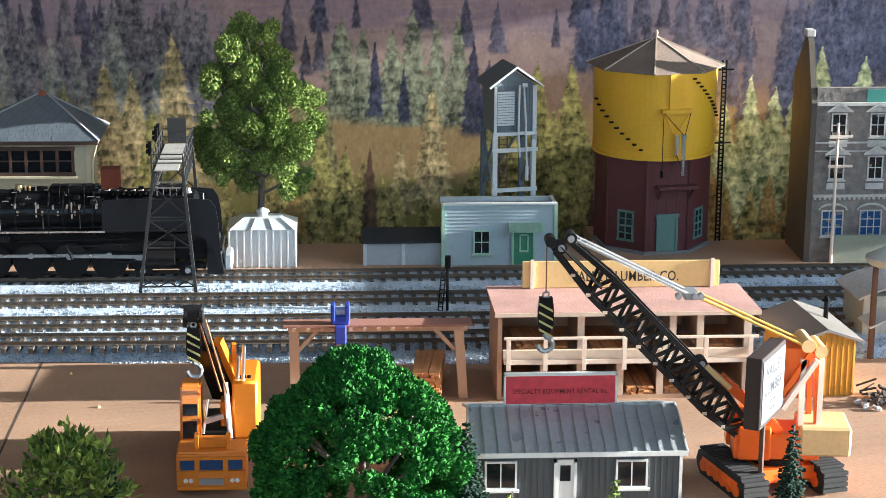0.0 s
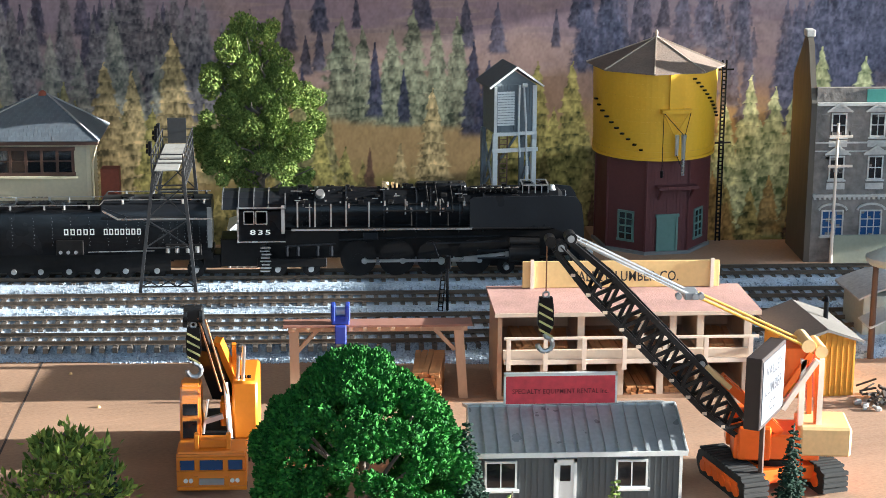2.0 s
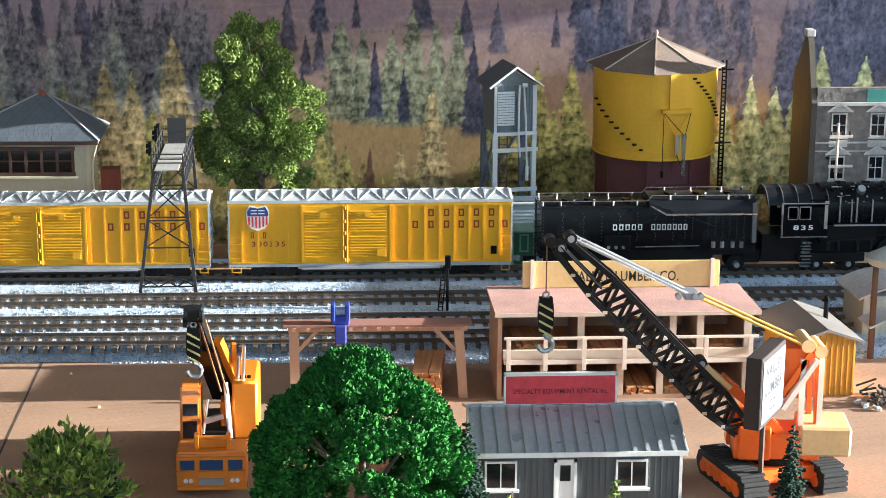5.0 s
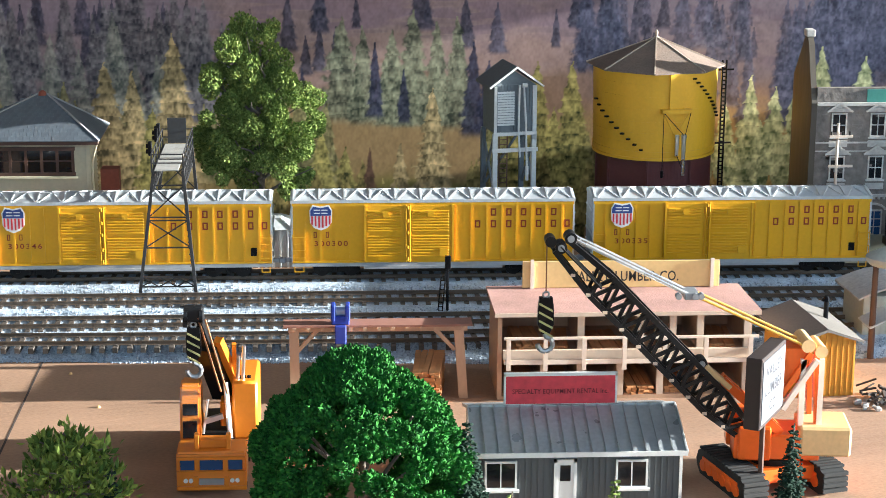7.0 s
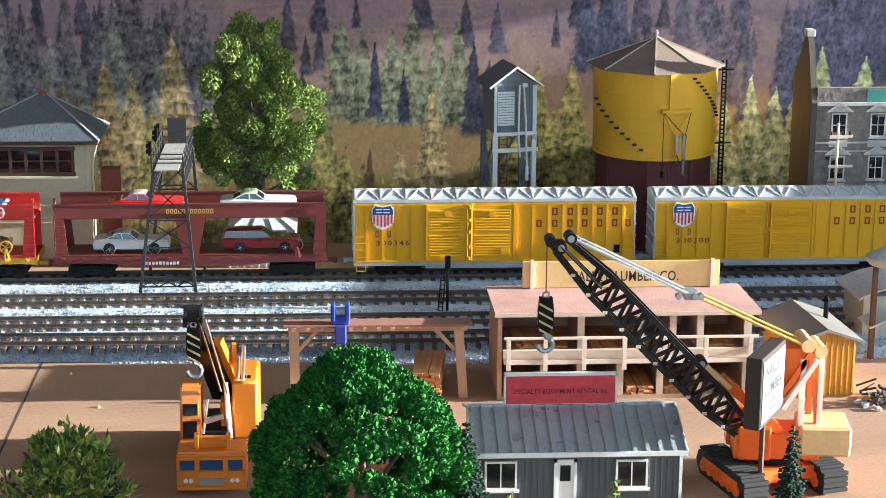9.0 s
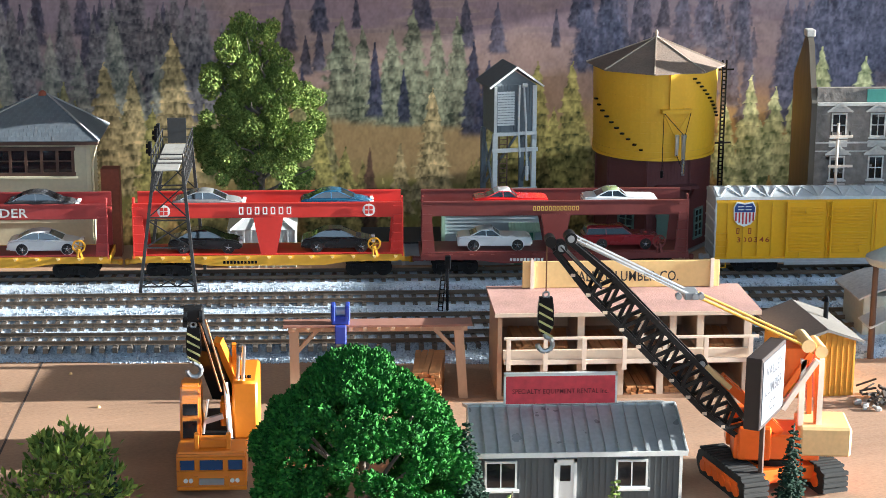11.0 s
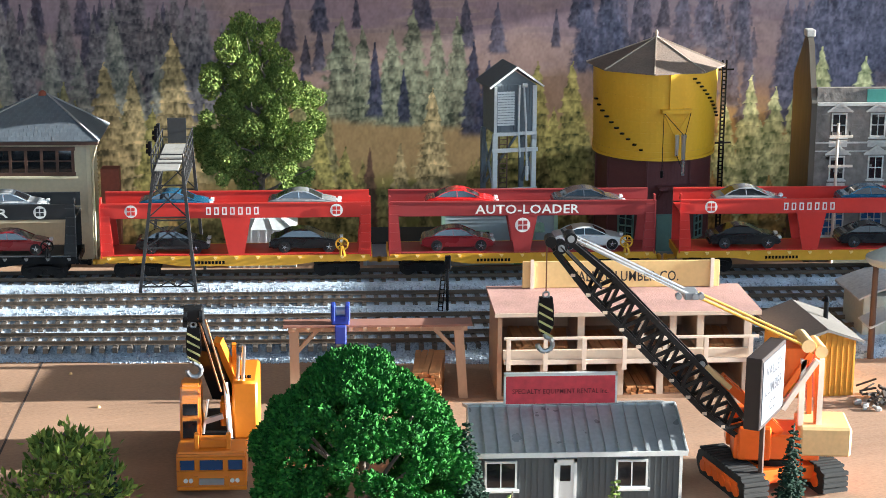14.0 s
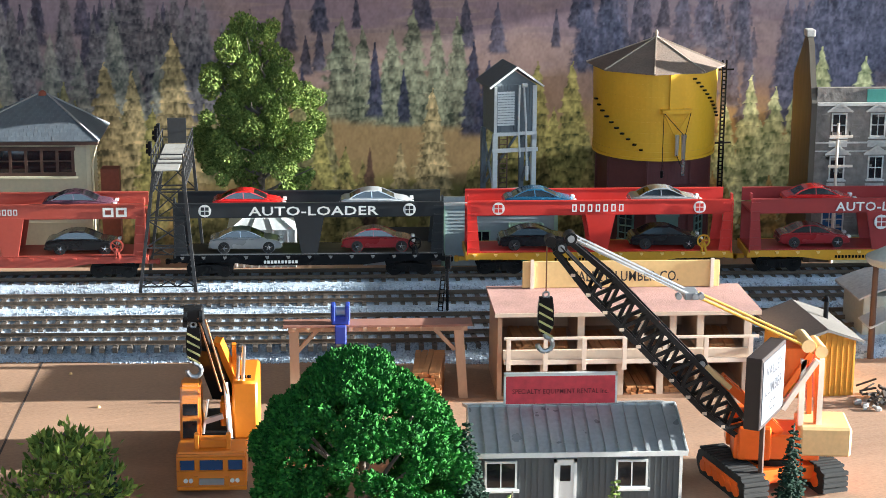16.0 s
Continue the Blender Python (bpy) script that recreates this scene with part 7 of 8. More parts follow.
def lumber_shed():
    t = thing("lumber_shed", 0, 0, 0, 0, "two-storey open tan timber lumber shed with balcony", "shed")
    x0, x1, y0, y1 = 1.75, 16.0, -22.8, -17.2
    part("side_wall", make(box, x0, x0 + 0.25, y0, y1, 0, 4.95), TANWALL, t)
    part("side_wall", make(box, x1 - 0.25, x1, y0, y1, 0, 4.95), TANWALL, t)
    part("back_wall", make(box, x0 + 0.25, x1 - 0.25, y1 - 0.2, y1, 0, 4.9), TANWALL, t)
    part("floor_slab", make(box, x0 + 0.25, x1 - 0.25, y0 - 0.05, y1 - 0.2, 0.0, 0.22), TANWALL, t)
    part("upper_floor", make(box, x0 + 0.25, x1 - 0.25, y0, y1 - 0.2, 2.45, 2.62), TANWALL, t)
    for x in (4.35, 6.4, 8.65, 10.9, 13.1):
        part("partition", make(box, x - 0.08, x + 0.08, y0 + 0.3, y1 - 0.2, 0.22, 2.45), TANWALL, t)
    for x in (6.4, 9.75, 13.1):
        part("partition", make(box, x - 0.08, x + 0.08, y0 + 0.3, y1 - 0.2, 2.62, 4.85), TANWALL, t)
    for x in (6.4, 9.75, 11.55, 13.1, 15.75):
        part("upper_post", make(box, x - 0.19, x + 0.19, y0 - 0.02, y0 + 0.3, 2.62, 4.9), PALEWOOD, t)
    for x in (4.35, 6.4, 8.65, 10.9, 13.1, 15.75):
        part("lower_post", make(box, x - 0.19, x + 0.19, y0 - 0.04, y0 + 0.3, 0.2, 2.45), PALEWOOD, t)
    part("balcony_beam", make(box, x0 + 0.3, x1 + 0.05, y0 - 0.3, y0 - 0.06, 2.35, 2.95), PALEWOOD, t)
    part("balcony_deck", make(box, x0 + 0.3, x1, y0 - 0.75, y0 - 0.06, 2.28, 2.4), PALEWOOD, t)
    part("top_rail", make(box, x0 + 0.3, x1 + 0.25, y0 - 0.8, y0 - 0.68, 3.72, 3.86), OFFWHITE, t)
    part("skirt_rail", make(box, x0 + 0.3, x1 + 0.1, y0 - 0.8, y0 - 0.7, 2.3, 2.55), OFFWHITE, t)
    for x in (2.3, 4.35, 6.5, 8.75, 11.0, 13.3, 15.8):
        part("rail_post", make(box, x - 0.12, x + 0.12, y0 - 0.84, y0 - 0.64, 1.95, 3.8), OFFWHITE, t)
    bm = make(prism, [(y0 - 0.55, 5.05), (y0 - 0.55, 5.22), (y1 + 0.3, 4.95), (y1 + 0.3, 4.78)], "x", x0 - 0.2, x1 + 0.38)
    part("roof", bm, PINKROOF, t, "pink grit-felt roof")
    part("roof_edge", make(box, x0 - 0.2, x1 + 0.38, y0 - 0.6, y0 - 0.55, 4.98, 5.2), PALEWOOD, t)
    # sign on two posts over the roof
    s = thing("lumber_sign", 9.35, -17.6, 4.97, 0, "long yellowed sign board over the lumber shed roof", "sign")
    part("board", make(box, -5.75, 5.75, -0.08, 0.08, 0.05, 1.62, 0.02), CREAMSIGN, s)
    for x in (-5.2, 5.3):
        part("post", make(box, x - 0.1, x + 0.1, -0.2, -0.08, -0.25, 1.75), OFFWHITE, s)
    lettering("lettering", "VALLEY", 0.62, SIGNBLACK, s, -1.8, -0.08, 0.72, 0.012, 1.05, 2.3)
    lettering("lettering", "LUMBER CO.", 0.62, SIGNBLACK, s, 1.5, -0.08, 0.72, 0.012, 1.05, 3.7)
    for i, (x, z, n, rw, ln) in enumerate(((3.6, 2.62, 5, 4, 3.6), (5.4, 2.62, 4, 3, 3.6), (8.0, 2.62, 6, 2, 3.4), (14.6, 2.62, 5, 3, 3.6), (3.2, 0.22, 5, 5, 3.6), (5.4, 0.22, 4, 4, 3.4), (9.8, 0.22, 5, 4, 4.2), (12.0, 0.22, 4, 3, 3.6))):
        plank_pile("plank_pile", x, -20.7, z, n, rw, ln, random.Random(i).uniform(-5, 5), "orange-brown sawn planks stacked in shed bay", seed=i)


def gantry():
    t = thing("timber_gantry", 0, 0, 0, 0, "tan timber loading gantry with knee braces", "gantry")
    y = -22.2
    part("beam", make(box, -9.85, 0.1, y - 0.2, y + 0.2, 3.95, 4.3), TANWALL, t)
    bm = make(box, -10.1, 0.35, y - 0.55, y + 0.75, 4.3, 4.42)
    part("roof_board", bm, mat("red_brown_board", (0.30, 0.14, 0.10), 0.75), t)
    for k in range(13):
        part("rafter", make(box, -9.6 + k * 0.78, -9.4 + k * 0.78, y - 0.6, y + 0.7, 4.12, 4.3), TANWALL, t)
    for x, lean in ((-9.55, 0.0), (-0.4, 0.25)):
        bm = make(prism, [(x - 0.25, 4.0), (x + 0.28, 4.0), (x + 0.3 + lean, 0.0), (x - 0.2 + lean, 0.0)], "y", y - 0.25, y + 0.25)
        part("post", bm, TANWALL, t)
        s = 1 if x < -5 else -1
        part("knee_brace", make(bar, (x + s * 0.2, y, 2.8), (x + s * 1.35, y, 4.05), 0.22), TANWALL, t)
    h = thing("hoist", -6.95, y - 0.1, 4.42, 0, "blue chain hoist trolley on gantry beam", "hoist")
    bm = make(box, -0.5, 0.5, -0.35, 0.35, 0.0, 0.5, 0.06)
    for x in (-0.4, 0.4):
        box(bm, x - 0.13, x + 0.13, -0.38, 0.38, 0.2, 1.15, 0.06)
    part("body", bm, mat("blue_plastic", (0.02, 0.045, 0.33), 0.45), h)
    part("drum", make(cyl, (-0.3, 0, 0.7), (0.3, 0, 0.7), 0.25, seg=14), mat("pale_blue_drum", (0.25, 0.33, 0.5), 0.5), h)
    part("block", make(box, -0.32, 0.32, -0.75, -0.45, -1.0, 0.05, 0.06), mat("blue_plastic_block", (0.02, 0.04, 0.30), 0.5), h)
    plank_pile("plank_pile", -1.9, -21.3, 0, 5, 12, 4.2, -6, "tall stack of orange-brown sawn planks on ground", 0.3, 0.15, 20)


def office():
    t = thing("yard_office", 4.35, -38.5, 0, 0, "grey board yard office with ribbed tin roof", "building")
    part("wall", make(box, -4.95, 4.95, 0, 6.6, 0, 2.85), OFFICEGREY, t)
    first = None
    for k in range(34):
        x = -4.9 + k * 0.297
        if first is None:
            first = part("batten", make(box, -0.03, 0.03, -0.05, 0.0, 0, 2.8), OFFICEGREY, t)
            first.matrix_basis = pose(x * C, 0, 0)
        else:
            twin(first, t, x, 0, 0)
    bm = bmesh.new()
    prism(bm, [(-0.35, 2.75), (-0.35, 2.9), (3.4, 4.0), (7.0, 2.9), (7.0, 2.75), (3.4, 3.85)], "x", -5.15, 5.15)
    roof = part("roof", bm, TINROOF, t)
    first = None
    for k in range(17):
        x = -5.12 + k * 0.64
        if first is None:
            first = part("standing_seam", make(bar, (0, -0.36, 2.93), (0, 3.4, 4.04), 0.075, 0.1), TINROOF, roof)
            first.matrix_basis = pose(x * C, 0, 0)
        else:
            twin(first, roof, x, 0, 0)
    part("fascia", make(box, -5.18, 5.18, -0.42, -0.35, 2.68, 2.92), WHITE, t)
    part("bargeboard", make(bar, (5.17, -0.4, 2.85), (5.17, 3.4, 3.98), 0.06, 0.18), WHITE, t)
    bm = make(box, -5.15, 5.15, 3.3, 3.5, 3.96, 4.06)
    part("ridge_cap", bm, PALETIMBER, roof)
    part("corner_board", make(box, 4.85, 5.0, -0.08, 0.02, 0, 2.8), WHITE, t)
    for x in (-3.75, 2.55):
        window_unit(t, x, 1.05, 1.35, 1.25, -0.03, WHITE, DARKGLASS, (1, 0))
    d = part("door", make(box, -1.05, -0.25, -0.07, 0, 0.0, 2.3), WHITE, t, "white half-glazed door")
    part("pane", make(box, -0.9, -0.4, -0.1, -0.07, 1.35, 2.15), DARKGLASS, d)
    bm = bmesh.new()
    for a, b, z0, z1 in ((-1.2, -1.05, 0, 2.45), (-0.25, -0.1, 0, 2.45), (-1.2, -0.1, 2.3, 2.45)):
        box(bm, a, b, -0.12, 0, z0, z1)
    part("door_frame", bm, WHITE, d)
    s = thing("rental_sign", 3.8, -35.1, 4.02, 0, "red rental sign board with pale rim on roof", "sign")
    part("board", make(box, -2.75, 2.75, -0.06, 0.06, 0.03, 1.55), SIGNRED, s)
    bm = bmesh.new()
    for a, b, z0, z1 in ((-2.8, 2.8, 1.5, 1.66), (-2.8, -2.7, 0, 1.6), (2.7, 2.8, 0, 1.6), (-2.8, 2.8, 0, 0.06)):
        box(bm, a, b, -0.1, 0.08, z0, z1)
    part("rim", bm, WHITE, s)
    lettering("lettering", "SPECIALTY EQUIPMENT RENTAL Inc.", 0.3, DARKTEXT, s, 0, -0.06, 0.68, 0.01, 1.05, 4.75)


CRANEYELLOW = mat("orange_yellow_enamel", (0.74, 0.225, 0.01), 0.38, var=0.08, coat=0.2)
CRANEORANGE = mat("orange_red_enamel", (0.88, 0.14, 0.01), 0.38, var=0.08, coat=0.2)
BOOMBLACK = mat("black_boom_plastic", (0.01, 0.0105, 0.012), 0.35, var=0.2, spec=0.3)
# cream tone carries the sun's glow on the orange crane in its colour
SUNLITCREAM = mat("cream_counterweight", (0.78, 0.52, 0.24), 0.5)
ROPE = mat("yellow_rope", (0.70, 0.36, 0.05), 0.6)
STEELGREY = mat("grey_steel", (0.38, 0.40, 0.43), 0.4, 0.6)
HOOKYELLOW = mat("hazard_yellow", (0.42, 0.40, 0.17), 0.5)


def hook_block(parent, x, y, z, k=1.0):
    """A hook block with hazard stripes; z is its top."""
    bm = make(prism, [(-0.28 * k, 0), (0.28 * k, 0), (0.34 * k, -0.5 * k), (0.34 * k, -1.2 * k), (0.18 * k, -1.6 * k), (-0.18 * k, -1.6 * k), (-0.34 * k, -1.2 * k), (-0.34 * k, -0.5 * k)], "y", -0.16, 0.16)
    bl = part("hook_block", bm, BLACK, parent, "black block with yellow hazard stripes")
    bl.matrix_basis = pose(x * C, y * C, z * C)
    bm = bmesh.new()
    for j in range(4):
        a = -0.2 - j * 0.38
        prism(bm, [(-0.3 * k, a * k), (0.3 * k, (a - 0.34) * k), (0.3 * k, (a - 0.44) * k), (-0.3 * k, (a - 0.1) * k)], "y", -0.175, -0.16)
    pieces("stripe", bm, HOOKYELLOW, bl)
    bm = bmesh.new()
    pts = [(0, 0, -1.55 * k), (0, 0, -1.75 * k)] + [(0.33 * k * math.sin(a), 0, -2.1 * k + 0.33 * k * math.cos(a)) for a in (0.1, 0.7, 1.3, 1.9, 2.5, 3.1, 3.7, 4.3, 4.7)]
    wire(bm, pts, 0.11 * k, 8)
    part("hook", bm, STEELGREY, bl)
    bm = bmesh.new()
    wire(bm, [(0.14 * k * math.sin(a), 0, 0.12 * k + 0.14 * k * math.cos(a)) for a in (0, 1, 2, 3, 4, 5, 6.28)], 0.05, 6)
    part("shackle", bm, STEELGREY, bl)


def truck_crane():
    t = thing("truck_crane", -13.3, -36.3, 0, 0, "orange-yellow toy truck crane with black boom", "crane truck")
    # carrier and cab
    bm = make(box, -1.6, 1.6, 2.2, 9.0, 0.55, 1.05, 0.06)
    part("carrier_deck", bm, CRANEYELLOW, t)
    bm = bmesh.new()
    prism(bm, [(0.0, 0.35), (0.02, 1.2), (0.18, 2.15), (2.0, 2.2), (2.0, 0.35)], "x", -1.7, 1.7)
    bmesh.ops.bevel(bm, geom=list(bm.edges), offset=0.1, segments=2, affect="EDGES")
    cab = part("cab", bm, CRANEYELLOW, t, smooth=True)
    for x0, x1 in ((-1.5, -0.82), (-0.55, 0.55), (0.82, 1.5)):
        part("windscreen", make(box, x0, x1, -0.03, 0.2, 1.32, 1.85, 0.02), BLUEGLASS, cab, "dark blue windscreen")
    bm = bmesh.new()
    for x0, x1 in ((-1.6, -1.5), (-0.82, -0.55), (0.55, 0.82), (1.5, 1.6)):
        box(bm, x0 + 0.03, x1 - 0.03, -0.08, 0.1, 1.25, 1.9)
    box(bm, -1.65, 1.65, -0.1, 0.1, 1.86, 1.98)
    box(bm, -1.65, 1.65, -0.1, 0.1, 1.2, 1.28)
    box(bm, -1.7, 1.7, -0.14, 0.1, 0.3, 0.5, 0.04)
    box(bm, -0.85, -0.65, -0.12, 0.05, 0.5, 1.0)
    box(bm, 0.65, 0.85, -0.12, 0.05, 0.5, 1.0)
    part("trim", bm, CRANEYELLOW, cab)
    part("grille", make(box, -0.6, 0.6, -0.1, 0.05, 0.58, 0.88), STEELGREY, cab)
    for x in (-1.25, -1.0, 1.0, 1.25):
        part("headlight", make(cyl, (x, -0.08, 0.78), (x, 0.05, 0.78), 0.11, seg=10), LAMPWHITE, cab)
    bm = make(box, -0.75, 0.85, 0.7, 1.4, 2.18, 2.6, 0.04)
    for x in (-0.72, 0.82):
        box(bm, x - 0.12, x + 0.12, 0.5, 0.9, 2.18, 2.95, 0.04)
    part("boom_rest", bm, CRANEYELLOW, cab)
    for y in (1.0, 4.6, 6.1, 7.6):
        for x in (-1.45, 1.45):
            w = part("wheel", make(cyl, (x - 0.22, y, 0.55), (x + 0.22, y, 0.55), 0.55, seg=18), TYRE, t)
            part("hub", make(cyl, (x - 0.25, y, 0.55), (x + 0.25, y, 0.55), 0.22, seg=10), STEELGREY, w)
    part("turntable", make(cyl, (0, 5.2, 1.05), (0, 5.2, 1.35), 1.25, seg=24), DARKIRON, t)
    # upper works
    bm = bmesh.new()
    prism(bm, [(3.4, 1.4), (3.5, 3.2), (4.0, 4.3), (5.4, 4.3), (5.6, 1.4)], "x", -1.75, -0.7)
    bmesh.ops.bevel(bm, geom=list(bm.edges), offset=0.12, segments=2, affect="EDGES")
    oc = part("operator_cab", bm, CRANEYELLOW, t, smooth=True)
    part("pane", make(box, -1.6, -0.85, 3.42, 3.5, 2.9, 3.5, 0.02), DARKGLASS, oc)
    part("pane", make(box, -1.6, -0.9, 3.36, 3.5, 1.7, 2.6, 0.02), DARKGLASS, oc)
    bm = make(box, 0.85, 2.15, 3.9, 7.6, 1.4, 4.5, 0.14)
    box(bm, 0.2, 1.0, 4.6, 7.6, 1.4, 3.2, 0.1)
    part("engine_housing", bm, CRANEYELLOW, t, smooth=True)
    bm = bmesh.new()
    for k in range(3):
        cyl(bm, (1.2 + k * 0.25, 4.5, 4.5), (1.2 + k * 0.25, 4.5, 4.62), 0.1, seg=8)
    part("vent", bm, BLACK, t)
    part("turret", make(box, -0.7, 0.85, 3.8, 7.4, 1.35, 1.9, 0.05), DARKIRON, t)
    # boom sections, rams and head
    foot, tip = Vector((0.35, 6.2, 3.1)), Vector((-0.75, 2.5, 8.5))
    bm = make(bar, foot, foot.lerp(tip, 0.62), 1.1, 0.8)
    b = part("boom_section", bm, BOOMBLACK, t)
    part("boom_section", make(bar, foot.lerp(tip, 0.55), tip, 0.6, 0.5), BOOMBLACK, t)
    bm = bmesh.new()
    box(bm, -1.3, -0.35, 2.1, 2.75, 8.15, 8.9, 0.08)
    for x in (-1.2, -0.45):
        cyl(bm, (x - 0.08, 2.3, 8.45), (x + 0.08, 2.3, 8.45), 0.38, seg=14)
    box(bm, -1.35, -1.1, 2.1, 2.5, 7.9, 8.4, 0.04)
    part("boom_head", bm, BOOMBLACK, t)
    bm = bmesh.new()
    bar(bm, (1.05, 5.4, 3.9), (0.25, 3.6, 6.8), 0.4)
    bar(bm, (0.95, 5.0, 4.0), (1.0, 4.2, 6.4), 0.22)
    part("jib_arm", bm, CRANEYELLOW, t)
    bm = bmesh.new()
    cyl(bm, (0.75, 3.4, 1.7), (0.55, 4.1, 4.4), 0.14, seg=10)
    cyl(bm, (-0.6, 3.5, 1.9), (-0.35, 3.9, 3.6), 0.08, seg=10)
    cyl(bm, (1.35, 4.5, 3.9), (1.5, 4.2, 6.3), 0.1, seg=10)
    cyl(bm, (1.1, 4.5, 3.7), (1.2, 4.2, 5.8), 0.1, seg=10)
    bar(bm, (-0.5, 3.4, 2.6), (0.4, 3.5, 2.85), 0.25)
    part("ram", bm, SILVER, t, "bright steel hydraulic rams")
    bm = bmesh.new()
    wire(bm, [(-0.6, 2.1, 8.4), (0.3, 3.9, 4.0)], 0.05)
    wire(bm, [(-0.25, 2.1, 8.3), (0.65, 3.9, 3.8)], 0.05)
    part("hoist_rope", bm, mat("copper_rope", (0.4, 0.2, 0.1), 0.5, 0.4), t)
    hook_block(t, -0.85, 2.2, 7.9, 1.05)


def crawler_crane():
    t = thing("crawler_crane", 14.1, -35.8, 0, 0, "orange crawler crane with long black lattice boom", "crane")
    m = Matrix.Rotation(radians(15), 4, "Z")
    for x in (-1.95, 2.35):
        bm = bmesh.new()
        w = 0.62
        n = 12
        prof = [(-2.2, 0.0), (2.2, 0.0), (2.55, 0.35), (2.65, 0.7), (2.45, 1.15), (2.1, 1.35), (-2.1, 1.35), (-2.45, 1.15), (-2.65, 0.7), (-2.55, 0.35)]
        prism(bm, prof, "x", x - w, x + w)
        bmesh.ops.transform(bm, matrix=m, verts=bm.verts)
        tr = part("track_belt", bm, TYRE, t)
        bm = bmesh.new()
        for k in range(14):
            y = -2.3 + k * 0.33
            box(bm, x - w - 0.06, x + w + 0.06, y, y + 0.24, 1.33, 1.45, 0.02)
        for k in range(4):
            z = 0.2 + k * 0.28
            box(bm, x - w - 0.06, x + w + 0.06, -2.72, -2.5, z, z + 0.2, 0.02)
        bmesh.ops.transform(bm, matrix=m, verts=bm.verts)
        pieces("track_pad", bm, TYRE, tr)
        bm = bmesh.new()
        for s in (-1, 1):
            box(bm, x + s * w - 0.05, x + s * w + 0.05, -1.9, 1.9, 0.35, 1.0)
            for k in range(6):
                y = -1.8 + k * 0.72
                cyl(bm, (x + s * w - 0.08, y, 0.55), (x + s * w + 0.08, y, 0.55), 0.3, seg=12)
        bmesh.ops.transform(bm, matrix=m, verts=bm.verts)
        part("side_frame", bm, CRANEORANGE, tr)
    bm = make(box, -1.4, 1.8, -1.6, 1.6, 0.6, 1.3, 0.05, rot=m)
    part("car_body", bm, CRANEORANGE, t)
    part("slew_ring", make(cyl, (0.2, 0, 1.3), (0.2, 0, 1.6), 1.2, seg=24), DARKIRON, t)
    turn = Matrix.Rotation(radians(-6), 4, "Z")
    bm = make(box, -1.8, 2.4, -1.1, 1.3, 1.6, 2.9, 0.08, rot=turn)
    box(bm, -1.6, 0.0, -1.25, -0.2, 1.6, 3.3, 0.08, rot=turn)
    part("upper_body", bm, CRANEORANGE, t)
    part("operator_cab", make(box, -2.0, -0.9, 0.6, 1.6, 1.7, 3.6, 0.08, rot=turn), CRANEORANGE, t)
    bm = make(box, 1.4, 3.9, -1.2, 1.4, 1.85, 3.35, 0.12, rot=turn)
    cw = part("counterweight", bm, SUNLITCREAM, t, "sunlit cream counterweight with lettering bars")
    bars_row("weight_bar", 3, 0.3, 0.4, 0.15, CRANEORANGE, cw, 2.5, -1.45, 2.6, rz=-6)
    # A-frame and mast
    bm = bmesh.new()
    for y in (-0.75, 0.75):
        bar(bm, (-0.9, y, 2.9), (1.7, y, 7.0), 0.36, 0.26)
        bar(bm, (2.15, y, 3.3), (2.0, y, 7.0), 0.24)
    part("a_frame", bm, CRANEORANGE, t)
    # sunlit faces of the frame, their brightness put in as cream bars
    bm = bmesh.new()
    for x in (1.35, 2.25):
        bar(bm, (x, -0.8, 3.3), (x, -0.8, 6.7), 0.26)
    bar(bm, (2.0, -0.95, 6.7), (0.4, -0.95, 4.2), 0.34, 0.24)
    pieces("frame_leg", bm, OFFWHITE, t)
    bm = make(box, 0.35, 1.7, -0.7, 0.7, 5.4, 7.2, 0.05)
    part("winch_plate", bm, CRANEORANGE, t)
    bm = bmesh.new()
    for x, z, r in ((1.55, 7.35, 0.34), (2.2, 7.05, 0.32)):
        cyl(bm, (x, -0.9, z), (x, 0.9, z), r, seg=16)
    pieces("sheave", bm, SUNLITCREAM, t)
    # lattice boom: four tapering chords and zigzag lacing
    a, b = Vector((-0.8, -0.4, 2.35)), Vector((-10.6, -0.4, 12.5))
    d = (b - a).normalized()
    up, side = Vector((0.707, 0, 0.707)), Vector((0, 1, 0))

    def corner(f, s, u):
        half = 0.26 + 0.44 * min(1, f / 0.22) if f < 0.22 else (0.70 if f < 0.8 else 0.70 - (f - 0.8) * 1.5)
        return a + (b - a) * f + up * (u * half) + side * (s * half * 0.85)
    knots = [0, 0.22, 0.8, 1.0]
    for s in (-1, 1):
        for u in (-1, 1):
            bm = bmesh.new()
            for p, q in zip(knots, knots[1:]):
                bar(bm, corner(p, s, u), corner(q, s, u), 0.25)
            part("boom_chord", bm, BOOMBLACK, t)
    n = 22
    for k in range(n):
        f0, f1 = k / n * 0.84, (k + 1) / n * 0.84
        e = 1 if k % 2 else -1
        for s in (-1, 1):
            part("lacing", make(bar, corner(f0, s, -e), corner(f1, s, e), 0.17), BOOMBLACK, t)
        for u in (-1, 1):
            part("lacing", make(bar, corner(f0, -e, u), corner(f1, e, u), 0.09), BOOMBLACK, t)
    bm = bmesh.new()
    for s in (-1, 1):
        p0, p1 = corner(0.8, s, 0), corner(1.0, s, 0)
        bar(bm, p0, p1, 0.75, 0.06)
    part("boom_head_plate", bm, BOOMBLACK, t)
    bm = bmesh.new()
    for k in range(11):
        f = 0.05 + k * 0.085
        p = corner(f, -1, -1)
        box(bm, p.x - 0.13, p.x + 0.1, p.y - 0.14, p.y - 0.06, p.z - 0.1, p.z + 0.06)
    pieces("boom_pin", bm, PALEWOOD, t)
    bm = bmesh.new()
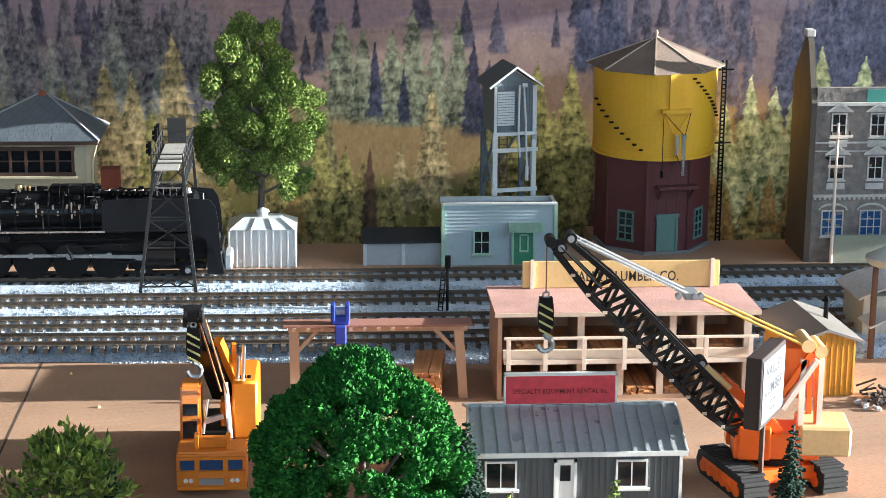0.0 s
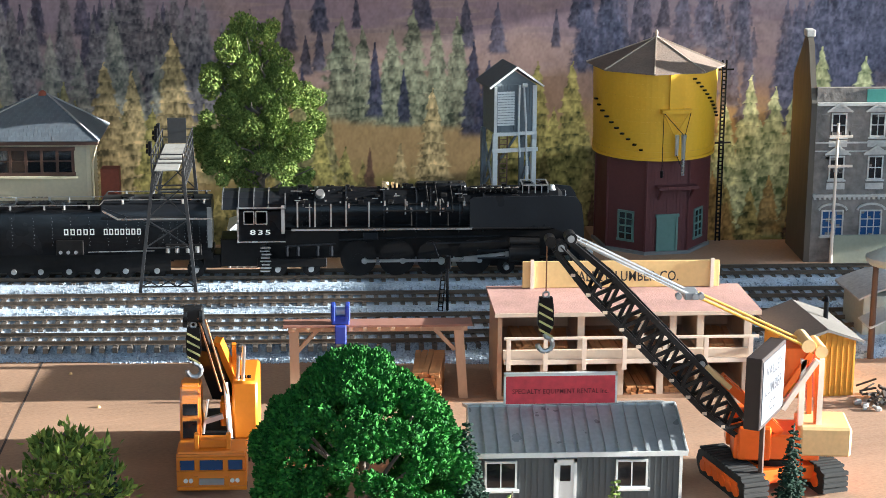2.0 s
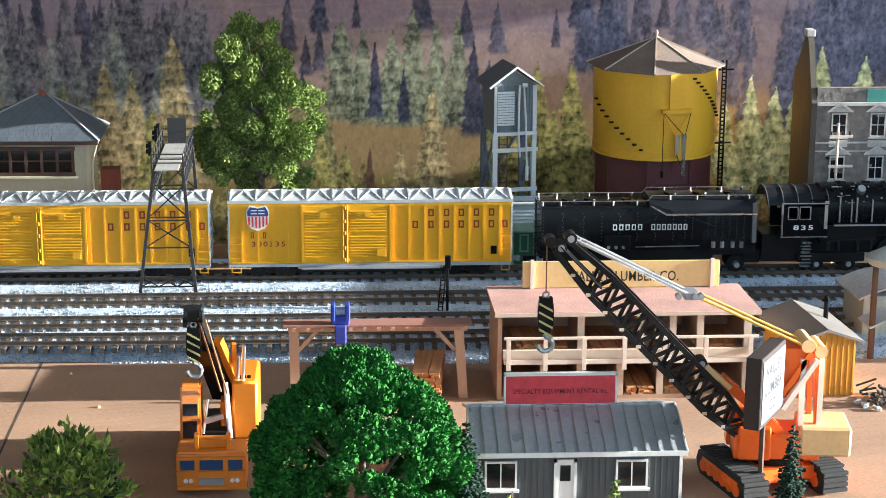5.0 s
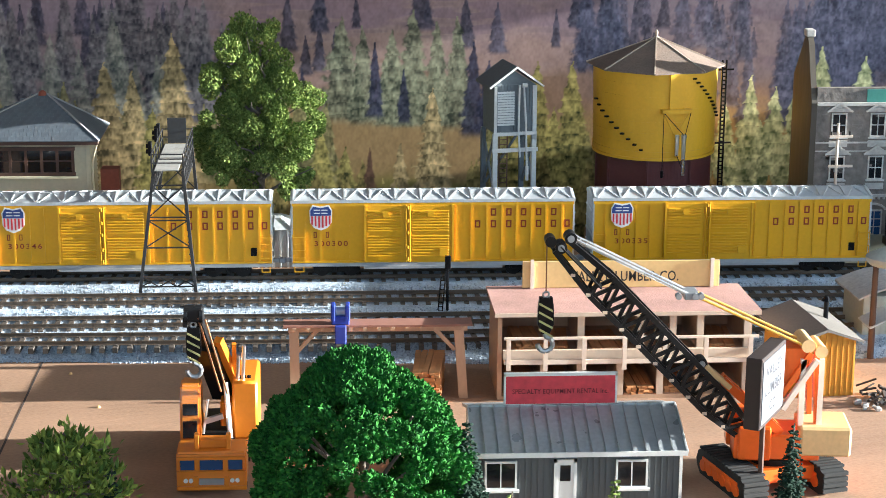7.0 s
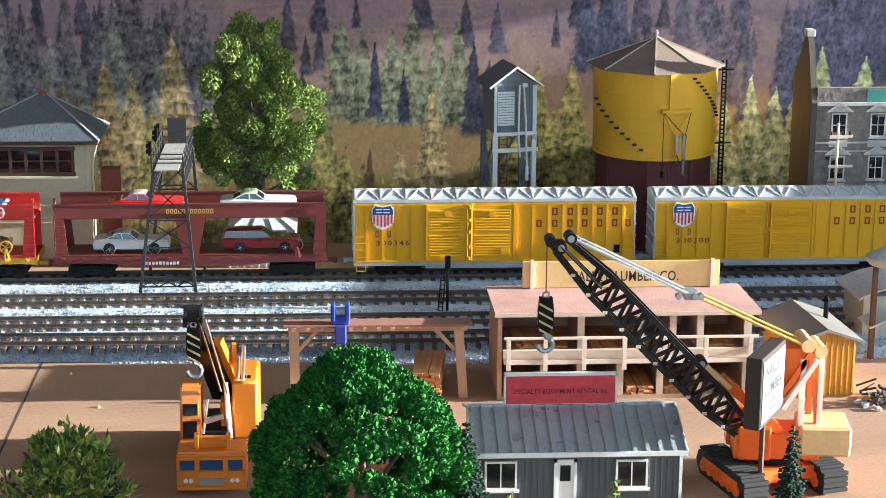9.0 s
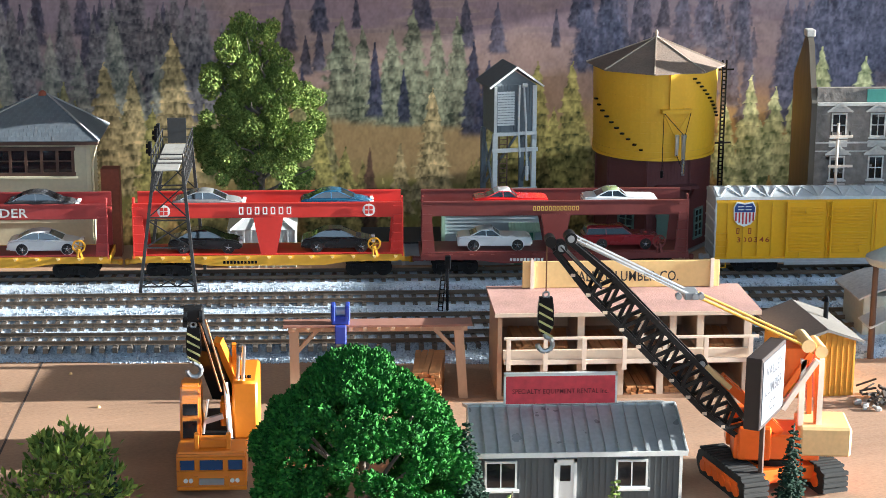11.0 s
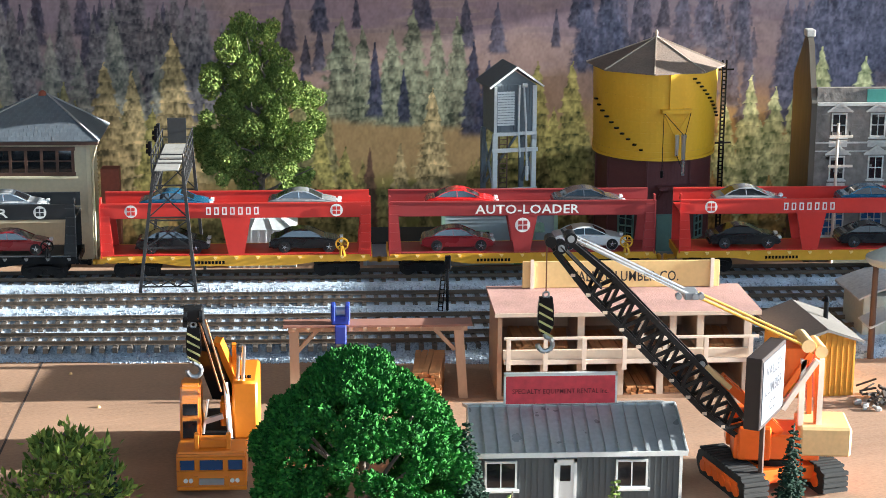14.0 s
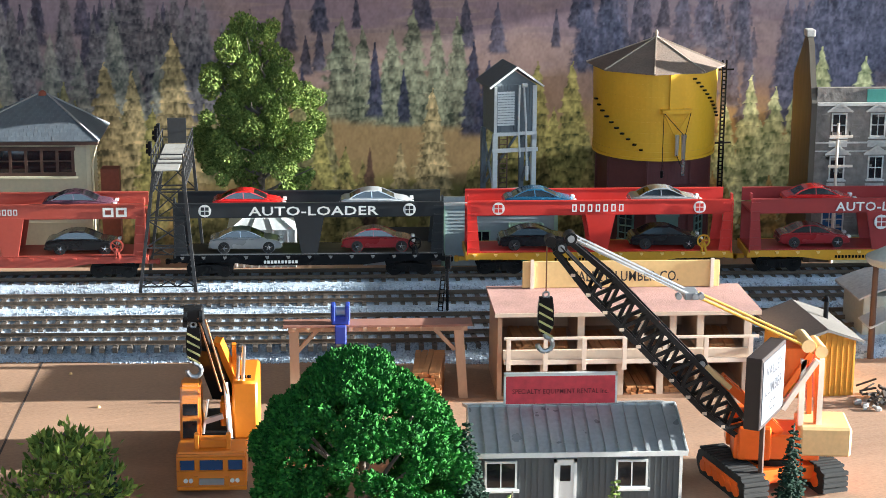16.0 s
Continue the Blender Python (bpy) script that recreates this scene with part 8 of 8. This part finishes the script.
    for x, z, r in ((-10.6, 12.4, 0.29), (-10.15, 12.85, 0.29), (-11.1, 12.7, 0.27), (-3.65, 6.55, 0.28)):
        cyl(bm, (x, -0.95, z), (x, -0.2, z), r, seg=18)
    pieces("sheave", bm, BOOMBLACK, t)
    bm = bmesh.new()
    for x, z, r in ((-10.6, 12.4, 0.17), (-10.15, 12.85, 0.17), (-3.65, 6.55, 0.16)):
        cyl(bm, (x, -1.02, z), (x, -0.9, z), r, seg=14)
    pieces("sheave_hub", bm, STEELGREY, t)
    bm = bmesh.new()
    for y in (-0.75, 0.1):
        cyl(bm, (-10.1, y, 12.85), (-4.4, y, 10.0), 0.1, seg=10)
    pieces("pendant_rod", bm, SILVER, t, "bright steel pendant rods")
    bm = make(box, -4.6, -3.9, -0.9, 0.3, 9.75, 10.1, 0.04)
    for x in (-4.9, -4.1, -3.8):
        cyl(bm, (x, -1.0, 9.95), (x, -0.7, 9.95), 0.16, seg=8)
    part("bridle", bm, STEELGREY, t)
    bm = bmesh.new()
    for y in (-0.8, 0.3):
        wire(bm, [(-4.0, y, 9.9), (1.5, y, 7.3)], 0.07)
    pieces("luffing_rope", bm, ROPE, t)
    bm = bmesh.new()
    for y in (-0.9, -0.4):
        bar(bm, (-3.5, y, 6.4), (-2.2, y, 5.3), 0.24)
    part("boom_stop", bm, SUNLITCREAM, t)
    bm = bmesh.new()
    for y in (-0.7, 0.0):
        bar(bm, (-2.5, y, 5.6), (0.4, y, 2.9), 0.42)
    part("stay", bm, CRANEORANGE, t)
    part("hoist_line", make(cyl, (-11.25, -0.6, 12.6), (-11.25, -0.6, 10.1), 0.035, seg=6), mat("brown_cord", (0.3, 0.14, 0.07), 0.8), t)
    hook_block(t, -11.25, -0.6, 9.9, 1.12)


def street_sign():
    t = thing("yard_sign", 13.25, -38.1, 0, -30, "dark boxed sign with white lettered face on post", "sign")
    part("post", make(cyl, (0, 0, 0), (0, 0, 4.3), 0.14, seg=8), BROWNTRIM, t)
    part("case", make(box, -0.4, 0.4, -1.85, 1.85, 4.2, 7.75, 0.04), mat("black_brown_case", (0.035, 0.025, 0.025), 0.6), t)
    # white face in a dark grey: the shade over it is put into the colour
    face = part("face", make(box, 0.4, 0.44, -1.7, 1.7, 4.45, 7.55), mat("grey_white_face", (0.17, 0.185, 0.21), 0.6, var=0.08), t)
    for text, z, w in (("VALLEY", 6.9, 2.5), ("LUMBER", 6.0, 2.6), ("CO.", 5.1, 1.1)):
        lettering("lettering", text, 0.55, mat("faded_grey_text", (0.03, 0.035, 0.05), 0.6, bump=0), face, 0.44, 0, z, 0.01, 1.1, w, rz=90)


def small_hut():
    t = thing("tool_hut", 20.2, -23.0, 0, 6, "orange-yellow board hut with grey gabled roof", "hut")
    bm = bmesh.new()
    prism(bm, [(-1.75, 0), (1.75, 0), (1.75, 3.3), (0, 3.85), (-1.75, 3.3)], "y", 0, 5.4)
    wall = part("wall", bm, HUTYELLOW, t)
    for k in range(11):
        x = -1.65 + k * 0.33
        part("batten", make(box, x - 0.03, x + 0.03, -0.05, 0, 0, 3.35 + 0.4 * (1 - abs(x) / 1.75)), HUTYELLOW, wall)
    part("door", make(box, -1.5, -0.3, -0.08, 0, 0, 2.5), mat("rust_red_door", (0.32, 0.06, 0.03), 0.6), t)
    bm = bmesh.new()
    for s in (-1, 1):
        prism(bm, [(0, 3.85), (s * 2.15, 3.12), (s * 2.15, 3.26), (0, 4.02)], "y", -0.25, 5.9)
    part("roof", bm, HUTROOF, t)
    bm = make(cyl, (1.1, 3.2, 3.4), (1.1, 3.2, 4.7), 0.14, seg=10)
    cyl(bm, (1.1, 3.2, 4.65), (1.1, 3.2, 4.95), 0.3, 0.1, 10)
    part("stove_pipe", bm, BLACK, t)
    t = thing("store_hut", 26.0, -14.2, 0, 4, "pale grey-green hut with a low curved roof", "hut")
    part("wall", make(box, -1.3, 3, 0, 3.6, 0, 3.3), PALEHUT, t)
    bm = bmesh.new()
    prof = [(-1.8 + k * 0.6, 3.3 + 0.75 * math.sin(math.pi * k / 9)) for k in range(10)]
    prism(bm, prof + [(p, z - 0.12) for p, z in prof[::-1]], "y", -0.5, 4.0)
    part("roof", bm, PALESTONE, t)
    for k in range(12):
        x = -1.25 + k * 0.36
        part("board", make(box, x, x + 0.3, -0.04, 0, 0, 3.3), PALEHUT, t)
    part("lean_to_roof", make(prism, [(-1.6, 1.9), (-0.1, 2.6), (-0.1, 2.7), (-1.6, 2.0)], "y", -2.2, 0.0), ROOFSILVER, t)
    p = thing("canopy_post", 24.75, -16.2, 0, 0, "dark post carrying a grey round canopy", "canopy")
    part("post", make(cyl, (0, 0, 0), (0, 0, 6.0), 0.2, 0.17, 10), BROWNTRIM, p)
    part("canopy", make(lathe, [(1.3, 5.85), (1.5, 6.1), (1.5, 6.3), (0.4, 6.9), (0.1, 6.95)], 20, Matrix.Translation((0.9, 0, 0))), PALEHUT, p, smooth=True)
    s = thing("scrap_pile", 23.2, -23.9, 0, 0, "heap of dark scrap timber and broken stone", "scrap")
    r = random.Random(3)
    for k in range(64):
        a = Vector((r.uniform(-1.2, 2.5), r.uniform(-1.2, 1.0), r.uniform(0.05, 0.7)))
        d = Vector((r.uniform(-1, 1), r.uniform(-0.6, 0.6), r.uniform(-0.25, 0.4)))
        q = a + d * r.uniform(0.5, 1.2)
        q.z = max(0.06, q.z)
        part("scrap_timber", make(bar, a, q, r.uniform(0.07, 0.16)), DEBRIS, s)
    for k in range(18):
        x, y, q = r.uniform(-1.5, 3), r.uniform(-2.2, 0), r.uniform(0.08, 0.2)
        part("rubble", make(box, x - q, x + q, y - q, y + q, 0, q * 1.5, q * 0.4), PALESTONE, s)


lumber_shed()
gantry()
office()
truck_crane()
crawler_crane()
street_sign()
small_hut()
for gx, gy in ((-22.6, -17.3), (-20.3, -23.2)):
    single("grit_clump", make(lathe, [(0.12, 0), (0.11, 0.05), (0.05, 0.12)], 7), CREAMSIGN, gx, gy, 0, 0, "small pale yellow pebble lying on board", "pebble")


motions()
